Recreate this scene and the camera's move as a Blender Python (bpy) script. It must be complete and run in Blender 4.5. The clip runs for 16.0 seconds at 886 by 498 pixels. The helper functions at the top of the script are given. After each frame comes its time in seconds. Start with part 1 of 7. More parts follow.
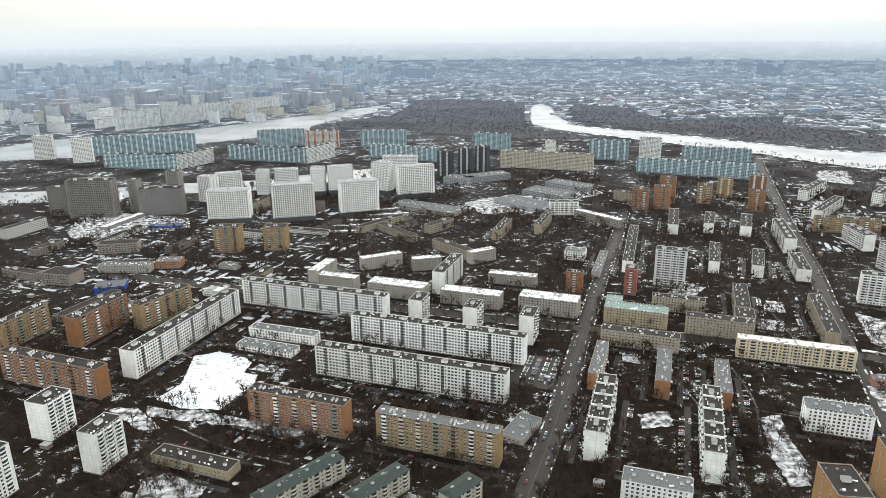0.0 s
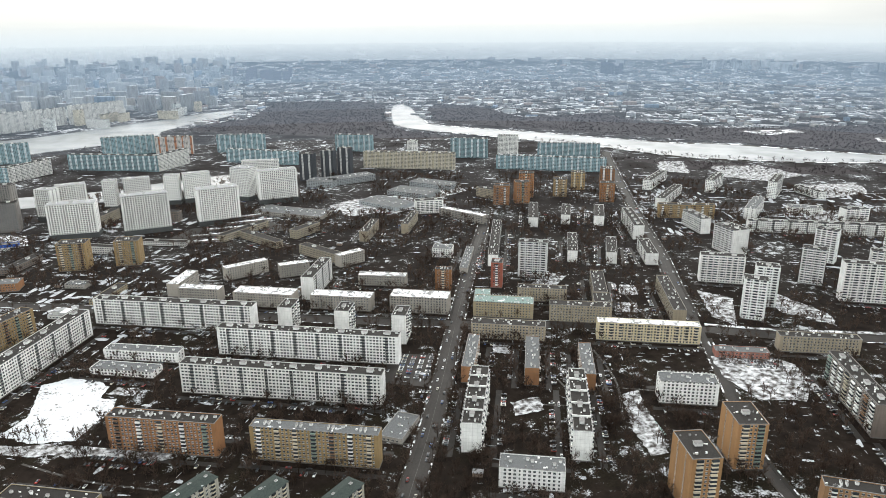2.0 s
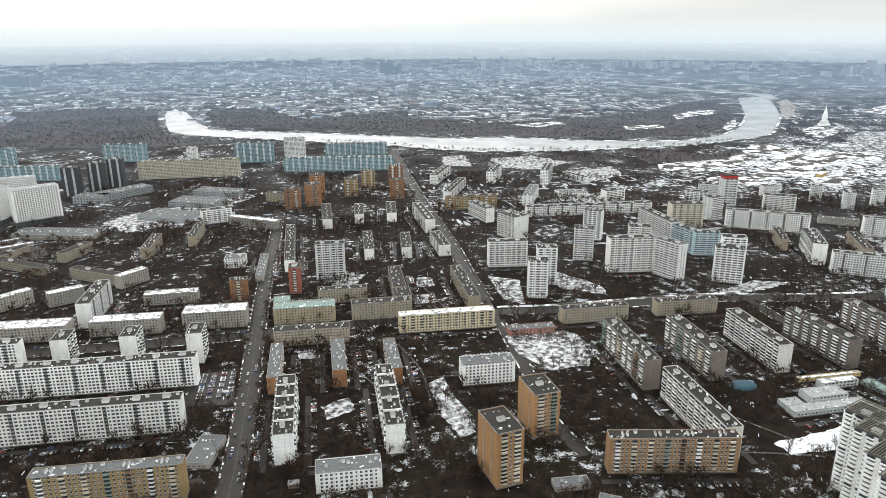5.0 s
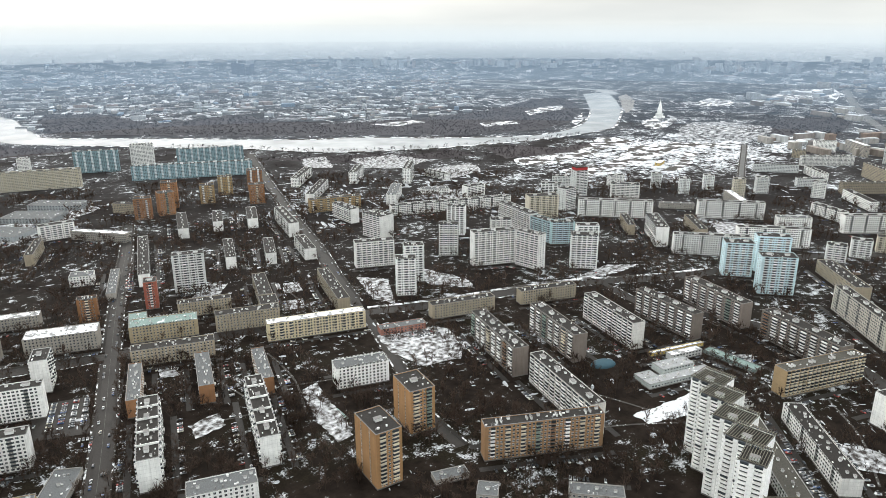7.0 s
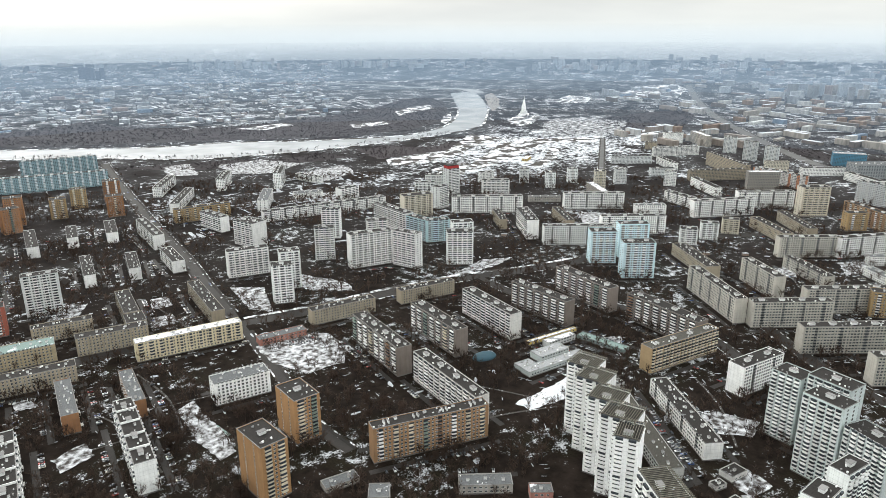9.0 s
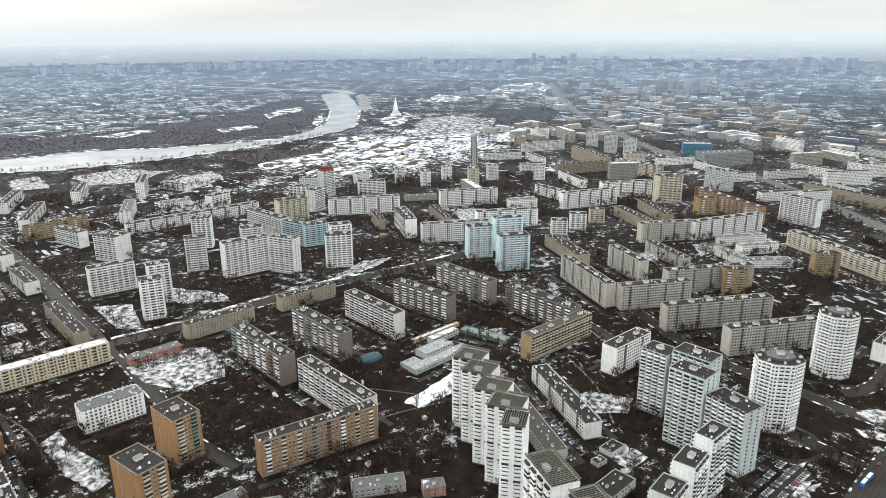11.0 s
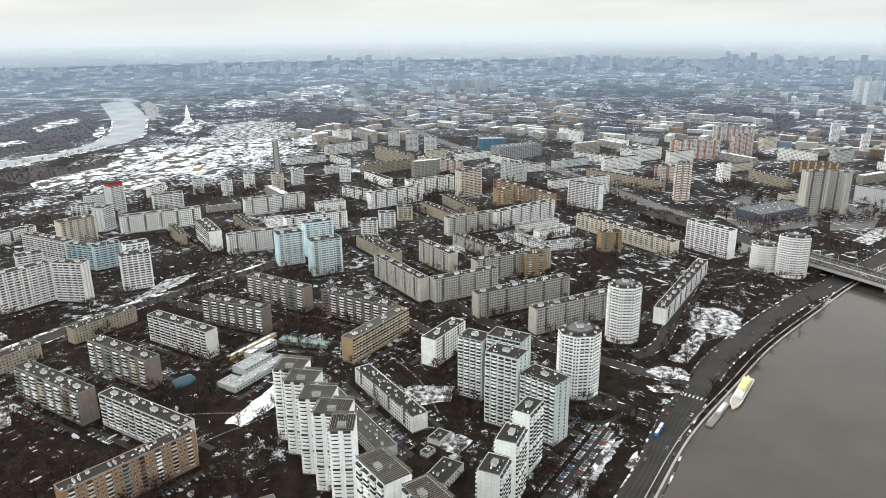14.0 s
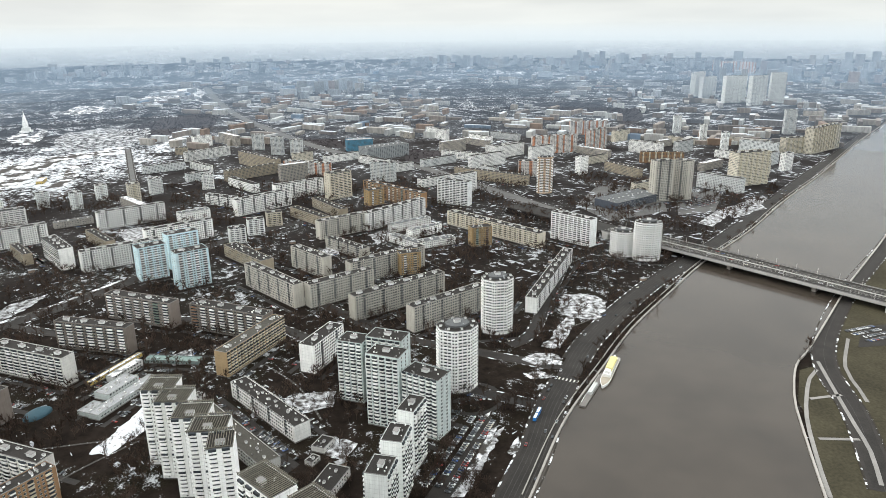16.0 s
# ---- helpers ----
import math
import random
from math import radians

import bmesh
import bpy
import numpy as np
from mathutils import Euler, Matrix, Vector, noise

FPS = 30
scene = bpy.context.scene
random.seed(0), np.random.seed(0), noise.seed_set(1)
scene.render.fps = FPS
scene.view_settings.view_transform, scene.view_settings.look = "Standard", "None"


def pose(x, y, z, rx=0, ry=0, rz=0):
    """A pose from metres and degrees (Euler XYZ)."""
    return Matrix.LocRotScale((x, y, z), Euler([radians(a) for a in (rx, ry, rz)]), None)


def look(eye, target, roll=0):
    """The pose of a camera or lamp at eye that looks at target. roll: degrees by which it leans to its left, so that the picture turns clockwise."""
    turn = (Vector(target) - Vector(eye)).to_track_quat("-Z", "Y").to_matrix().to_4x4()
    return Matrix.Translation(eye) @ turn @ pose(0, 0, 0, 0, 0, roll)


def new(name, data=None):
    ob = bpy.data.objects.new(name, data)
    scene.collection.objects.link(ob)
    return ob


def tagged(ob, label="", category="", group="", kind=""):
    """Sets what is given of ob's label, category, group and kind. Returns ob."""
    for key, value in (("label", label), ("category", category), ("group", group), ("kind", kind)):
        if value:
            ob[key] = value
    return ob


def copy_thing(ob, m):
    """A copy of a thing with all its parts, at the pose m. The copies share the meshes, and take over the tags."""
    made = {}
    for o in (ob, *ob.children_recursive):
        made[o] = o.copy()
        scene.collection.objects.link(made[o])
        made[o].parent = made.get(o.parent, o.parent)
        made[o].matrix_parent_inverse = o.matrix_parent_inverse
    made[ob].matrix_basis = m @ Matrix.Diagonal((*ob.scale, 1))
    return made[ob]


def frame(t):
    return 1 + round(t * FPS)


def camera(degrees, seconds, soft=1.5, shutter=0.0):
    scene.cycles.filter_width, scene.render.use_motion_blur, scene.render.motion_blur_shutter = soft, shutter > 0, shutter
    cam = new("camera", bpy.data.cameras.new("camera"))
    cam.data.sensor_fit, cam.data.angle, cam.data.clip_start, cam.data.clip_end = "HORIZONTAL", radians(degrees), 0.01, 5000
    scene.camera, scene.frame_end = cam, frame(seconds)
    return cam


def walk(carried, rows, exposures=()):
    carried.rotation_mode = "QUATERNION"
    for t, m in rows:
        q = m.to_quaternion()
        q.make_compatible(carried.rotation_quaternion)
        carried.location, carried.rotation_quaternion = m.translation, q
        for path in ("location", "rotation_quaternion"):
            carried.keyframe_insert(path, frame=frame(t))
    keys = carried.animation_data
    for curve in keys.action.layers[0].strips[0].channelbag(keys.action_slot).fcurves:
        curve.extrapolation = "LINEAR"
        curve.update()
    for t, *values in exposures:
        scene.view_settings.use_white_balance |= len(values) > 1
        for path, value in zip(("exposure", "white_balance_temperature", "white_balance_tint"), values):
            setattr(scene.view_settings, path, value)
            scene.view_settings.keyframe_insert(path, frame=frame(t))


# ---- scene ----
cam = camera(64.47, 16.0, soft=0.6)
H = 290.0
PATH = [
    (0.0, pose(0, 0, H, 72.35, 0.55, 0.20)),
    (0.5, pose(0, 0, H, 72.33, 0.44, -2.54)),
    (1.0, pose(0, 0, H, 72.32, 0.40, -5.28)),
    (1.5, pose(0, 0, H, 72.33, 0.41, -8.10)),
    (2.0, pose(0, 0, H, 72.33, 0.36, -10.97)),
    (2.5, pose(0, 0, H, 72.33, 0.35, -13.88)),
    (3.0, pose(0, 0, H, 72.33, 0.31, -16.74)),
    (3.5, pose(0, 0, H, 72.32, 0.28, -19.58)),
    (4.0, pose(0, 0, H, 72.31, 0.26, -22.42)),
    (4.5, pose(0, 0, H, 72.30, 0.23, -25.30)),
    (5.0, pose(0, 0, H, 72.30, 0.21, -28.19)),
    (7.5, pose(0, 0, H, 72.26, 0.13, -42.15)),
    (8.0, pose(0, 0, H, 72.29, 0.16, -44.68)),
    (8.5, pose(0, 0, H, 72.28, 0.18, -47.31)),
    (9.0, pose(0, 0, H, 72.28, 0.19, -50.01)),
    (11.5, pose(0, 0, H, 72.28, 0.26, -62.88)),
    (12.0, pose(0, 0, H, 72.30, 0.23, -65.52)),
    (12.5, pose(0, 0, H, 72.29, 0.27, -68.24)),
    (13.0, pose(0, 0, H, 72.31, 0.28, -70.89)),
    (13.5, pose(0, 0, H, 72.32, 0.36, -73.62)),
    (14.0, pose(0, 0, H, 72.31, 0.45, -76.32)),
    (14.5, pose(0, 0, H, 72.29, 0.51, -79.04)),
    (15.0, pose(0, 0, H, 72.26, 0.53, -81.69)),
    (15.5, pose(0, 0, H, 72.26, 0.47, -84.33)),
    (16.0, pose(0, 0, H, 72.25, 0.52, -87.10)),
]
walk(cam, PATH)

# ---- light ----
scene.view_settings.exposure = 0.64
world = bpy.data.worlds.new("overcast_sky")
scene.world = world
world.use_nodes = True
wn, wl = world.node_tree.nodes, world.node_tree.links
wn.clear()
sky = wn.new("ShaderNodeTexSky")
sky.sky_type, sky.sun_disc = "NISHITA", False
sky.sun_elevation, sky.sun_rotation = radians(24), radians(4)
sky.air_density, sky.dust_density, sky.ozone_density = 1.0, 4.0, 1.0
grey = wn.new("ShaderNodeHueSaturation")
grey.inputs["Saturation"].default_value = 0.38
grey.inputs["Value"].default_value = 1.0
# a closed, softly banded cloud cover lies over the clear sky
cover = wn.new("ShaderNodeMixRGB")
cover.inputs["Fac"].default_value = 0.8
wc = wn.new("ShaderNodeTexCoord")
wm = wn.new("ShaderNodeMapping")
wm.inputs["Scale"].default_value = (2.2, 2.2, 16.0)
cl = wn.new("ShaderNodeTexNoise")
cl.inputs["Scale"].default_value, cl.inputs["Detail"].default_value = 1.6, 5.0
cr = wn.new("ShaderNodeValToRGB")
cr.color_ramp.elements[0].position, cr.color_ramp.elements[0].color = 0.35, (5.8, 6.02, 5.95, 1)
cr.color_ramp.elements[1].position, cr.color_ramp.elements[1].color = 0.65, (6.95, 7.12, 6.88, 1)
# an overcast sky is brighter towards the zenith
ws = wn.new("ShaderNodeSeparateXYZ")
wz = wn.new("ShaderNodeMapRange")
wz.inputs["From Min"].default_value, wz.inputs["From Max"].default_value = 0.06, 1.0
wz.inputs["To Min"].default_value, wz.inputs["To Max"].default_value = 1.0, 2.8
lift = wn.new("ShaderNodeVectorMath")
lift.operation = "SCALE"
bg = wn.new("ShaderNodeBackground")
bg.inputs["Strength"].default_value = 0.1
wo = wn.new("ShaderNodeOutputWorld")
for a, b in ((sky.outputs[0], grey.inputs["Color"]), (grey.outputs[0], cover.inputs["Color1"]), (wc.outputs["Generated"], wm.inputs[0]),
             (wm.outputs[0], cl.inputs["Vector"]), (cl.outputs[0], cr.inputs[0]), (cr.outputs[0], cover.inputs["Color2"]),
             (wc.outputs["Generated"], ws.inputs[0]), (ws.outputs["Z"], wz.inputs["Value"]), (cover.outputs[0], lift.inputs[0]), (wz.outputs[0], lift.inputs["Scale"]),
             (lift.outputs[0], bg.inputs["Color"]), (bg.outputs[0], wo.inputs[0])):
    wl.new(a, b)
sun_data = bpy.data.lights.new("sun", "SUN")
sun_data.energy, sun_data.angle, sun_data.color = 0.6, radians(25), (1.0, 0.98, 0.95)
sun = new("sun", sun_data)
sun.matrix_world = look((0, 0, 900), (-45, -90, 900 - 60))

# ---- materials ----
MATS = {}


def nodes_of(name):
    m = bpy.data.materials.new(name)
    m.use_nodes = True
    n, l = m.node_tree.nodes, m.node_tree.links
    return m, n, l, n["Principled BSDF"]


def maths(n, l, op, a, b=None):
    x = n.new("ShaderNodeMath")
    x.operation = op
    for i, v in enumerate((a, b)):
        if v is None:
            continue
        if isinstance(v, (int, float)):
            x.inputs[i].default_value = v
        else:
            l.new(v, x.inputs[i])
    return x.outputs[0]


def blend(n, l, fac, a, b, kind="MIX"):
    x = n.new("ShaderNodeMixRGB")
    x.blend_type = kind
    for s, v in zip(("Fac", "Color1", "Color2"), (fac, a, b)):
        if isinstance(v, tuple):
            x.inputs[s].default_value = (*v, 1) if len(v) == 3 else v
        elif isinstance(v, (int, float)):
            x.inputs[s].default_value = v
        else:
            l.new(v, x.inputs[s])
    return x.outputs[0]


def ramp(n, l, fac, lo, hi, a=(0, 0, 0), b=(1, 1, 1)):
    x = n.new("ShaderNodeValToRGB")
    x.color_ramp.elements[0].position, x.color_ramp.elements[0].color = lo, (*a, 1)
    x.color_ramp.elements[1].position, x.color_ramp.elements[1].color = hi, (*b, 1)
    l.new(fac, x.inputs[0])
    return x.outputs[0]


def noise_of(n, l, vec, scale, detail=3.0, rough=0.55):
    x = n.new("ShaderNodeTexNoise")
    x.inputs["Scale"].default_value, x.inputs["Detail"].default_value, x.inputs["Roughness"].default_value = scale, detail, rough
    l.new(vec, x.inputs["Vector"])
    return x.outputs[0]


def plain(name, col, rough=0.8, var=0.25, scale=0.4, metal=0.0, bump=0.0):
    """A surface with stains at two scales and a slight difference from thing to thing."""
    if name in MATS:
        return MATS[name]
    m, n, l, p = nodes_of(name)
    tc = n.new("ShaderNodeTexCoord")
    info = n.new("ShaderNodeObjectInfo")
    big = noise_of(n, l, tc.outputs["Object"], scale * 0.2)
    fine = noise_of(n, l, tc.outputs["Object"], scale * 4)
    f = maths(n, l, "ADD", maths(n, l, "MULTIPLY", big, 0.55), maths(n, l, "MULTIPLY", fine, 0.45))
    f = maths(n, l, "ADD", f, maths(n, l, "MULTIPLY", maths(n, l, "SUBTRACT", info.outputs["Random"], 0.5), 0.25))
    lo = tuple(c * (1 - var) for c in col)
    hi = tuple(min(1, c * (1 + var)) for c in col)
    l.new(ramp(n, l, f, 0.3, 0.7, lo, hi), p.inputs["Base Color"])
    p.inputs["Roughness"].default_value, p.inputs["Metallic"].default_value = rough, metal
    p.inputs["Specular IOR Level"].default_value = 0.12 if rough > 0.5 else 0.5
    if bump:
        b = n.new("ShaderNodeBump")
        b.inputs["Strength"].default_value = bump
        l.new(fine, b.inputs["Height"])
        l.new(b.outputs[0], p.inputs["Normal"])
    MATS[name] = m
    return m


def wall(name, col, joint=0.72, far=False, band=None, bay=3.2):
    """Panel or brick wall: joints between the panels, rain streaks, storey-high variation. far: windows too small to model."""
    key = name + ("_far" if far else "")
    if key in MATS:
        return MATS[key]
    m, n, l, p = nodes_of(key)
    tc = n.new("ShaderNodeTexCoord")
    sep = n.new("ShaderNodeSeparateXYZ")
    l.new(tc.outputs["Object"], sep.inputs[0])
    info = n.new("ShaderNodeObjectInfo")
    u = maths(n, l, "ADD", sep.outputs["X"], sep.outputs["Y"])
    v = sep.outputs["Z"]
    streak = n.new("ShaderNodeMapping")
    streak.inputs["Scale"].default_value = (0.9, 0.9, 0.06)
    l.new(tc.outputs["Object"], streak.inputs[0])
    s1 = noise_of(n, l, streak.outputs[0], 0.9, 4)
    s2 = noise_of(n, l, tc.outputs["Object"], 0.13, 2)
    tone = maths(n, l, "ADD", maths(n, l, "MULTIPLY", s1, 0.5), maths(n, l, "MULTIPLY", s2, 0.5))
    tone = maths(n, l, "ADD", tone, maths(n, l, "MULTIPLY", maths(n, l, "SUBTRACT", info.outputs["Random"], 0.5), 0.3))
    c = ramp(n, l, tone, 0.3, 0.7, tuple(x * 0.76 for x in col), tuple(min(1, x * 1.15) for x in col))
    fu = maths(n, l, "FRACT", maths(n, l, "DIVIDE", u, bay))
    fv = maths(n, l, "FRACT", maths(n, l, "DIVIDE", v, 2.9))
    line = maths(n, l, "MAXIMUM", maths(n, l, "LESS_THAN", fu, 0.05), maths(n, l, "LESS_THAN", fv, 0.06))
    c = blend(n, l, maths(n, l, "MULTIPLY", line, 1 - joint), c, (0.12, 0.115, 0.11))
    if band:
        strip = maths(n, l, "LESS_THAN", maths(n, l, "FRACT", maths(n, l, "DIVIDE", u, 19.0)), 0.36)
        c = blend(n, l, strip, c, band)
    rough = 0.85
    if far:
        wu = maths(n, l, "MULTIPLY", maths(n, l, "GREATER_THAN", fu, 0.28), maths(n, l, "LESS_THAN", fu, 0.82))
        wv = maths(n, l, "MULTIPLY", maths(n, l, "GREATER_THAN", fv, 0.34), maths(n, l, "LESS_THAN", fv, 0.84))
        g = n.new("ShaderNodeNewGeometry")
        gz = n.new("ShaderNodeSeparateXYZ")
        l.new(g.outputs["Normal"], gz.inputs[0])
        side = maths(n, l, "LESS_THAN", maths(n, l, "ABSOLUTE", gz.outputs["Z"]), 0.5)
        win = maths(n, l, "MULTIPLY", maths(n, l, "MULTIPLY", wu, wv), side)
        c = blend(n, l, win, c, (0.07, 0.08, 0.09))
    l.new(c, p.inputs["Base Color"])
    p.inputs["Roughness"].default_value = rough
    p.inputs["Specular IOR Level"].default_value = 0.15
    MATS[key] = m
    return m


def roofing(name, col, snow, scale=0.13, soft=0.0):
    """Bitumen or sheet roof with seams, puddles and what is left of the snow."""
    if name in MATS:
        return MATS[name]
    m, n, l, p = nodes_of(name)
    tc = n.new("ShaderNodeTexCoord")
    geo = n.new("ShaderNodeNewGeometry")
    a = noise_of(n, l, geo.outputs["Position"], scale, 6, 0.62)
    b = noise_of(n, l, tc.outputs["Object"], 1.1, 3)
    c = ramp(n, l, b, 0.3, 0.75, tuple(x * 0.7 for x in col), tuple(x * 1.3 for x in col))
    c = blend(n, l, ramp(n, l, a, 0.62 - snow - soft, 0.7 - snow + soft), c, (0.75, 0.77, 0.8))
    l.new(c, p.inputs["Base Color"])
    p.inputs["Roughness"].default_value = 0.8
    p.inputs["Specular IOR Level"].default_value = 0.15
    MATS[name] = m
    return m


def ground_material():
    m, n, l, p = nodes_of("winter_ground")
    geo = n.new("ShaderNodeNewGeometry")
    pos = geo.outputs["Position"]
    a = noise_of(n, l, pos, 0.012, 5, 0.6)
    b = noise_of(n, l, pos, 0.09, 5, 0.65)
    d = noise_of(n, l, pos, 0.7, 3)
    soil = ramp(n, l, b, 0.32, 0.68, (0.006, 0.0046, 0.0038), (0.022, 0.0164, 0.0132))
    grass = ramp(n, l, d, 0.3, 0.7, (0.008, 0.0066, 0.0045), (0.021, 0.0172, 0.012))
    c = blend(n, l, ramp(n, l, a, 0.5, 0.6), soil, grass)
    # more snow is left on the open land of the park and by the far river
    sep = n.new("ShaderNodeSeparateXYZ")
    l.new(pos, sep.inputs[0])
    dx = maths(n, l, "DIVIDE", maths(n, l, "SUBTRACT", sep.outputs["X"], 1500), 620)
    dy = maths(n, l, "DIVIDE", maths(n, l, "SUBTRACT", sep.outputs["Y"], 930), 300)
    park = maths(n, l, "SUBTRACT", 1, maths(n, l, "ADD", maths(n, l, "MULTIPLY", dx, dx), maths(n, l, "MULTIPLY", dy, dy)))
    park = maths(n, l, "MULTIPLY", maths(n, l, "MAXIMUM", park, 0), 0.112)
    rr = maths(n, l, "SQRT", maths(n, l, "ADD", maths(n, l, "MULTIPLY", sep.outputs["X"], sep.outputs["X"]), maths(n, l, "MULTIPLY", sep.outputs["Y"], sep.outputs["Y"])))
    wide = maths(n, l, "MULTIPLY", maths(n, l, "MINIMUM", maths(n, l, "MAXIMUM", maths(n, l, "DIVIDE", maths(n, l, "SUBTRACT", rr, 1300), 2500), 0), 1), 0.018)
    # soil greys with distance from the camera: haze painted into its colour
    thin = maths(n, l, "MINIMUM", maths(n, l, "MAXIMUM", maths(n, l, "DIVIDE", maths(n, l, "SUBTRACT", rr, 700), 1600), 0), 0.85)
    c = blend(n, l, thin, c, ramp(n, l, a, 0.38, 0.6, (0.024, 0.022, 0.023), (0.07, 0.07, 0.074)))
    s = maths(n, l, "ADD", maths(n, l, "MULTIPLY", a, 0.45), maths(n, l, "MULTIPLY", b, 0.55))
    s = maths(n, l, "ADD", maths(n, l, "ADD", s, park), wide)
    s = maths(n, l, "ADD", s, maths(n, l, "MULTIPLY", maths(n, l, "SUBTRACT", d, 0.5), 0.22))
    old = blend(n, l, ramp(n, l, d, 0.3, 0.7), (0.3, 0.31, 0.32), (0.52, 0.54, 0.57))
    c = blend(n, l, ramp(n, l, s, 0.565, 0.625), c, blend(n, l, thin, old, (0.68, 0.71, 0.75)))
    l.new(c, p.inputs["Base Color"])
    p.inputs["Roughness"].default_value = 0.95
    p.inputs["Specular IOR Level"].default_value = 0.04
    return m


def water_material(name, col, rough, scale):
    m, n, l, p = nodes_of(name)
    geo = n.new("ShaderNodeNewGeometry")
    w = noise_of(n, l, geo.outputs["Position"], scale, 4)
    big = noise_of(n, l, geo.outputs["Position"], 0.01, 3)
    l.new(ramp(n, l, big, 0.35, 0.65, tuple(x * 0.8 for x in col), tuple(x * 1.2 for x in col)), p.inputs["Base Color"])
    p.inputs["Roughness"].default_value, p.inputs["IOR"].default_value = rough, 1.33
    b = n.new("ShaderNodeBump")
    b.inputs["Strength"].default_value, b.inputs["Distance"].default_value = 0.12, 0.3
    l.new(w, b.inputs["Height"])
    l.new(b.outputs[0], p.inputs["Normal"])
    return m


def asphalt_material(name, a0, a1):
    m, n, l, p = nodes_of(name)
    geo = n.new("ShaderNodeNewGeometry")
    a = noise_of(n, l, geo.outputs["Position"], 0.05, 4)
    b = noise_of(n, l, geo.outputs["Position"], 0.8, 3)
    f = maths(n, l, "ADD", maths(n, l, "MULTIPLY", a, 0.6), maths(n, l, "MULTIPLY", b, 0.4))
    l.new(ramp(n, l, f, 0.35, 0.65, a0, a1), p.inputs["Base Color"])
    p.inputs["Roughness"].default_value = 0.7
    p.inputs["Specular IOR Level"].default_value = 0.2
    return m


def snow_material():
    m, n, l, p = nodes_of("snow")
    geo = n.new("ShaderNodeNewGeometry")
    a = noise_of(n, l, geo.outputs["Position"], 0.06, 6, 0.65)
    b = noise_of(n, l, geo.outputs["Position"], 0.35, 6, 0.65)
    c = ramp(n, l, a, 0.35, 0.7, (0.46, 0.48, 0.51), (0.62, 0.64, 0.66))
    f = maths(n, l, "ADD", maths(n, l, "MULTIPLY", a, 0.5), maths(n, l, "MULTIPLY", b, 0.5))
    c = blend(n, l, ramp(n, l, f, 0.54, 0.6), c, (0.05, 0.04, 0.033))
    l.new(c, p.inputs["Base Color"])
    p.inputs["Roughness"].default_value = 0.7
    return m


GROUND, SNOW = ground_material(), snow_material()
ASPHALT = asphalt_material("wet_asphalt", (0.012, 0.0102, 0.009), (0.03, 0.0265, 0.0238))
DRY = asphalt_material("dry_asphalt", (0.065, 0.063, 0.062), (0.12, 0.117, 0.115))
WATER = water_material("brown_river_water", (0.042, 0.034, 0.027), 0.13, 0.35)
ICE = water_material("pale_far_ice", (0.23, 0.238, 0.242), 0.25, 0.2)
GREYWATER = water_material("grey_far_water", (0.2, 0.21, 0.215), 0.25, 0.2)
GLASS = plain("dark_window_glass", (0.04, 0.047, 0.054), 0.2, 0.5, 0.6)
FRAME = plain("window_frame_white", (0.6, 0.6, 0.58), 0.6)
TRIM = plain("pale_concrete_trim", (0.45, 0.44, 0.42), 0.8)
COPE = plain("weathered_coping", (0.2, 0.195, 0.19), 0.8)
WHITE = plain("white_balcony_panel", (0.8, 0.8, 0.78), 0.7)
STONE = plain("granite_quay", (0.3, 0.28, 0.26), 0.8)
def twig_material(name, col, var, scale):
    """Fine leafless twigs: light from above also passes through them."""
    m, n, l, p = nodes_of(name)
    out = n["Material Output"]
    n.remove(p)
    geo = n.new("ShaderNodeNewGeometry")
    big = noise_of(n, l, geo.outputs["Position"], scale, 4)
    c = ramp(n, l, big, 0.3, 0.7, tuple(v * (1 - var) for v in col), tuple(v * (1 + var) for v in col))
    shade = blend(n, l, geo.outputs["Random Per Island"], (0.75, 0.75, 0.78), (1.2, 1.15, 1.1))
    c = blend(n, l, 1.0, c, shade, "MULTIPLY")
    dif, tra, mix = n.new("ShaderNodeBsdfDiffuse"), n.new("ShaderNodeBsdfTranslucent"), n.new("ShaderNodeMixShader")
    for b in (dif, tra):
        l.new(c, b.inputs["Color"])
    mix.inputs[0].default_value = 0.5
    l.new(dif.outputs[0], mix.inputs[1])
    l.new(tra.outputs[0], mix.inputs[2])
    l.new(mix.outputs[0], out.inputs[0])
    return m


BARK = plain("bare_bark", (0.07, 0.053, 0.043), 0.95, 0.4, 0.05)
TWIG = twig_material("bare_twigs", (0.066, 0.049, 0.04), 0.4, 0.02)
RUBBER = plain("tyre_rubber", (0.02, 0.02, 0.02), 0.8)
FARTWIG = twig_material("grey_winter_wood", (0.052, 0.046, 0.05), 0.35, 0.006)
ROOF = roofing("dark_bitumen_roof", (0.023, 0.0205, 0.019), -0.03)
ROOF_SNOW = roofing("snowy_roof", (0.2, 0.2, 0.2), 0.2)
ROOF_GREEN = roofing("pale_green_roof", (0.17, 0.23, 0.215), 0.0)
ROOF_GREY = roofing("grey_sheet_roof", (0.1, 0.104, 0.107), 0.0)
ROOF_OLIVE = roofing("olive_grey_roof", (0.06, 0.056, 0.048), -0.02)
ROOF_DARKGREEN = roofing("dark_green_sheet_roof", (0.036, 0.046, 0.042), -0.02)
ROOF_LIGHT = roofing("light_roof", (0.27, 0.275, 0.28), 0.0)

# ---- mesh tools ----
CUBE = ((0, 3, 2, 1), (4, 5, 6, 7), (0, 1, 5, 4), (1, 2, 6, 5), (2, 3, 7, 6), (3, 0, 4, 7))


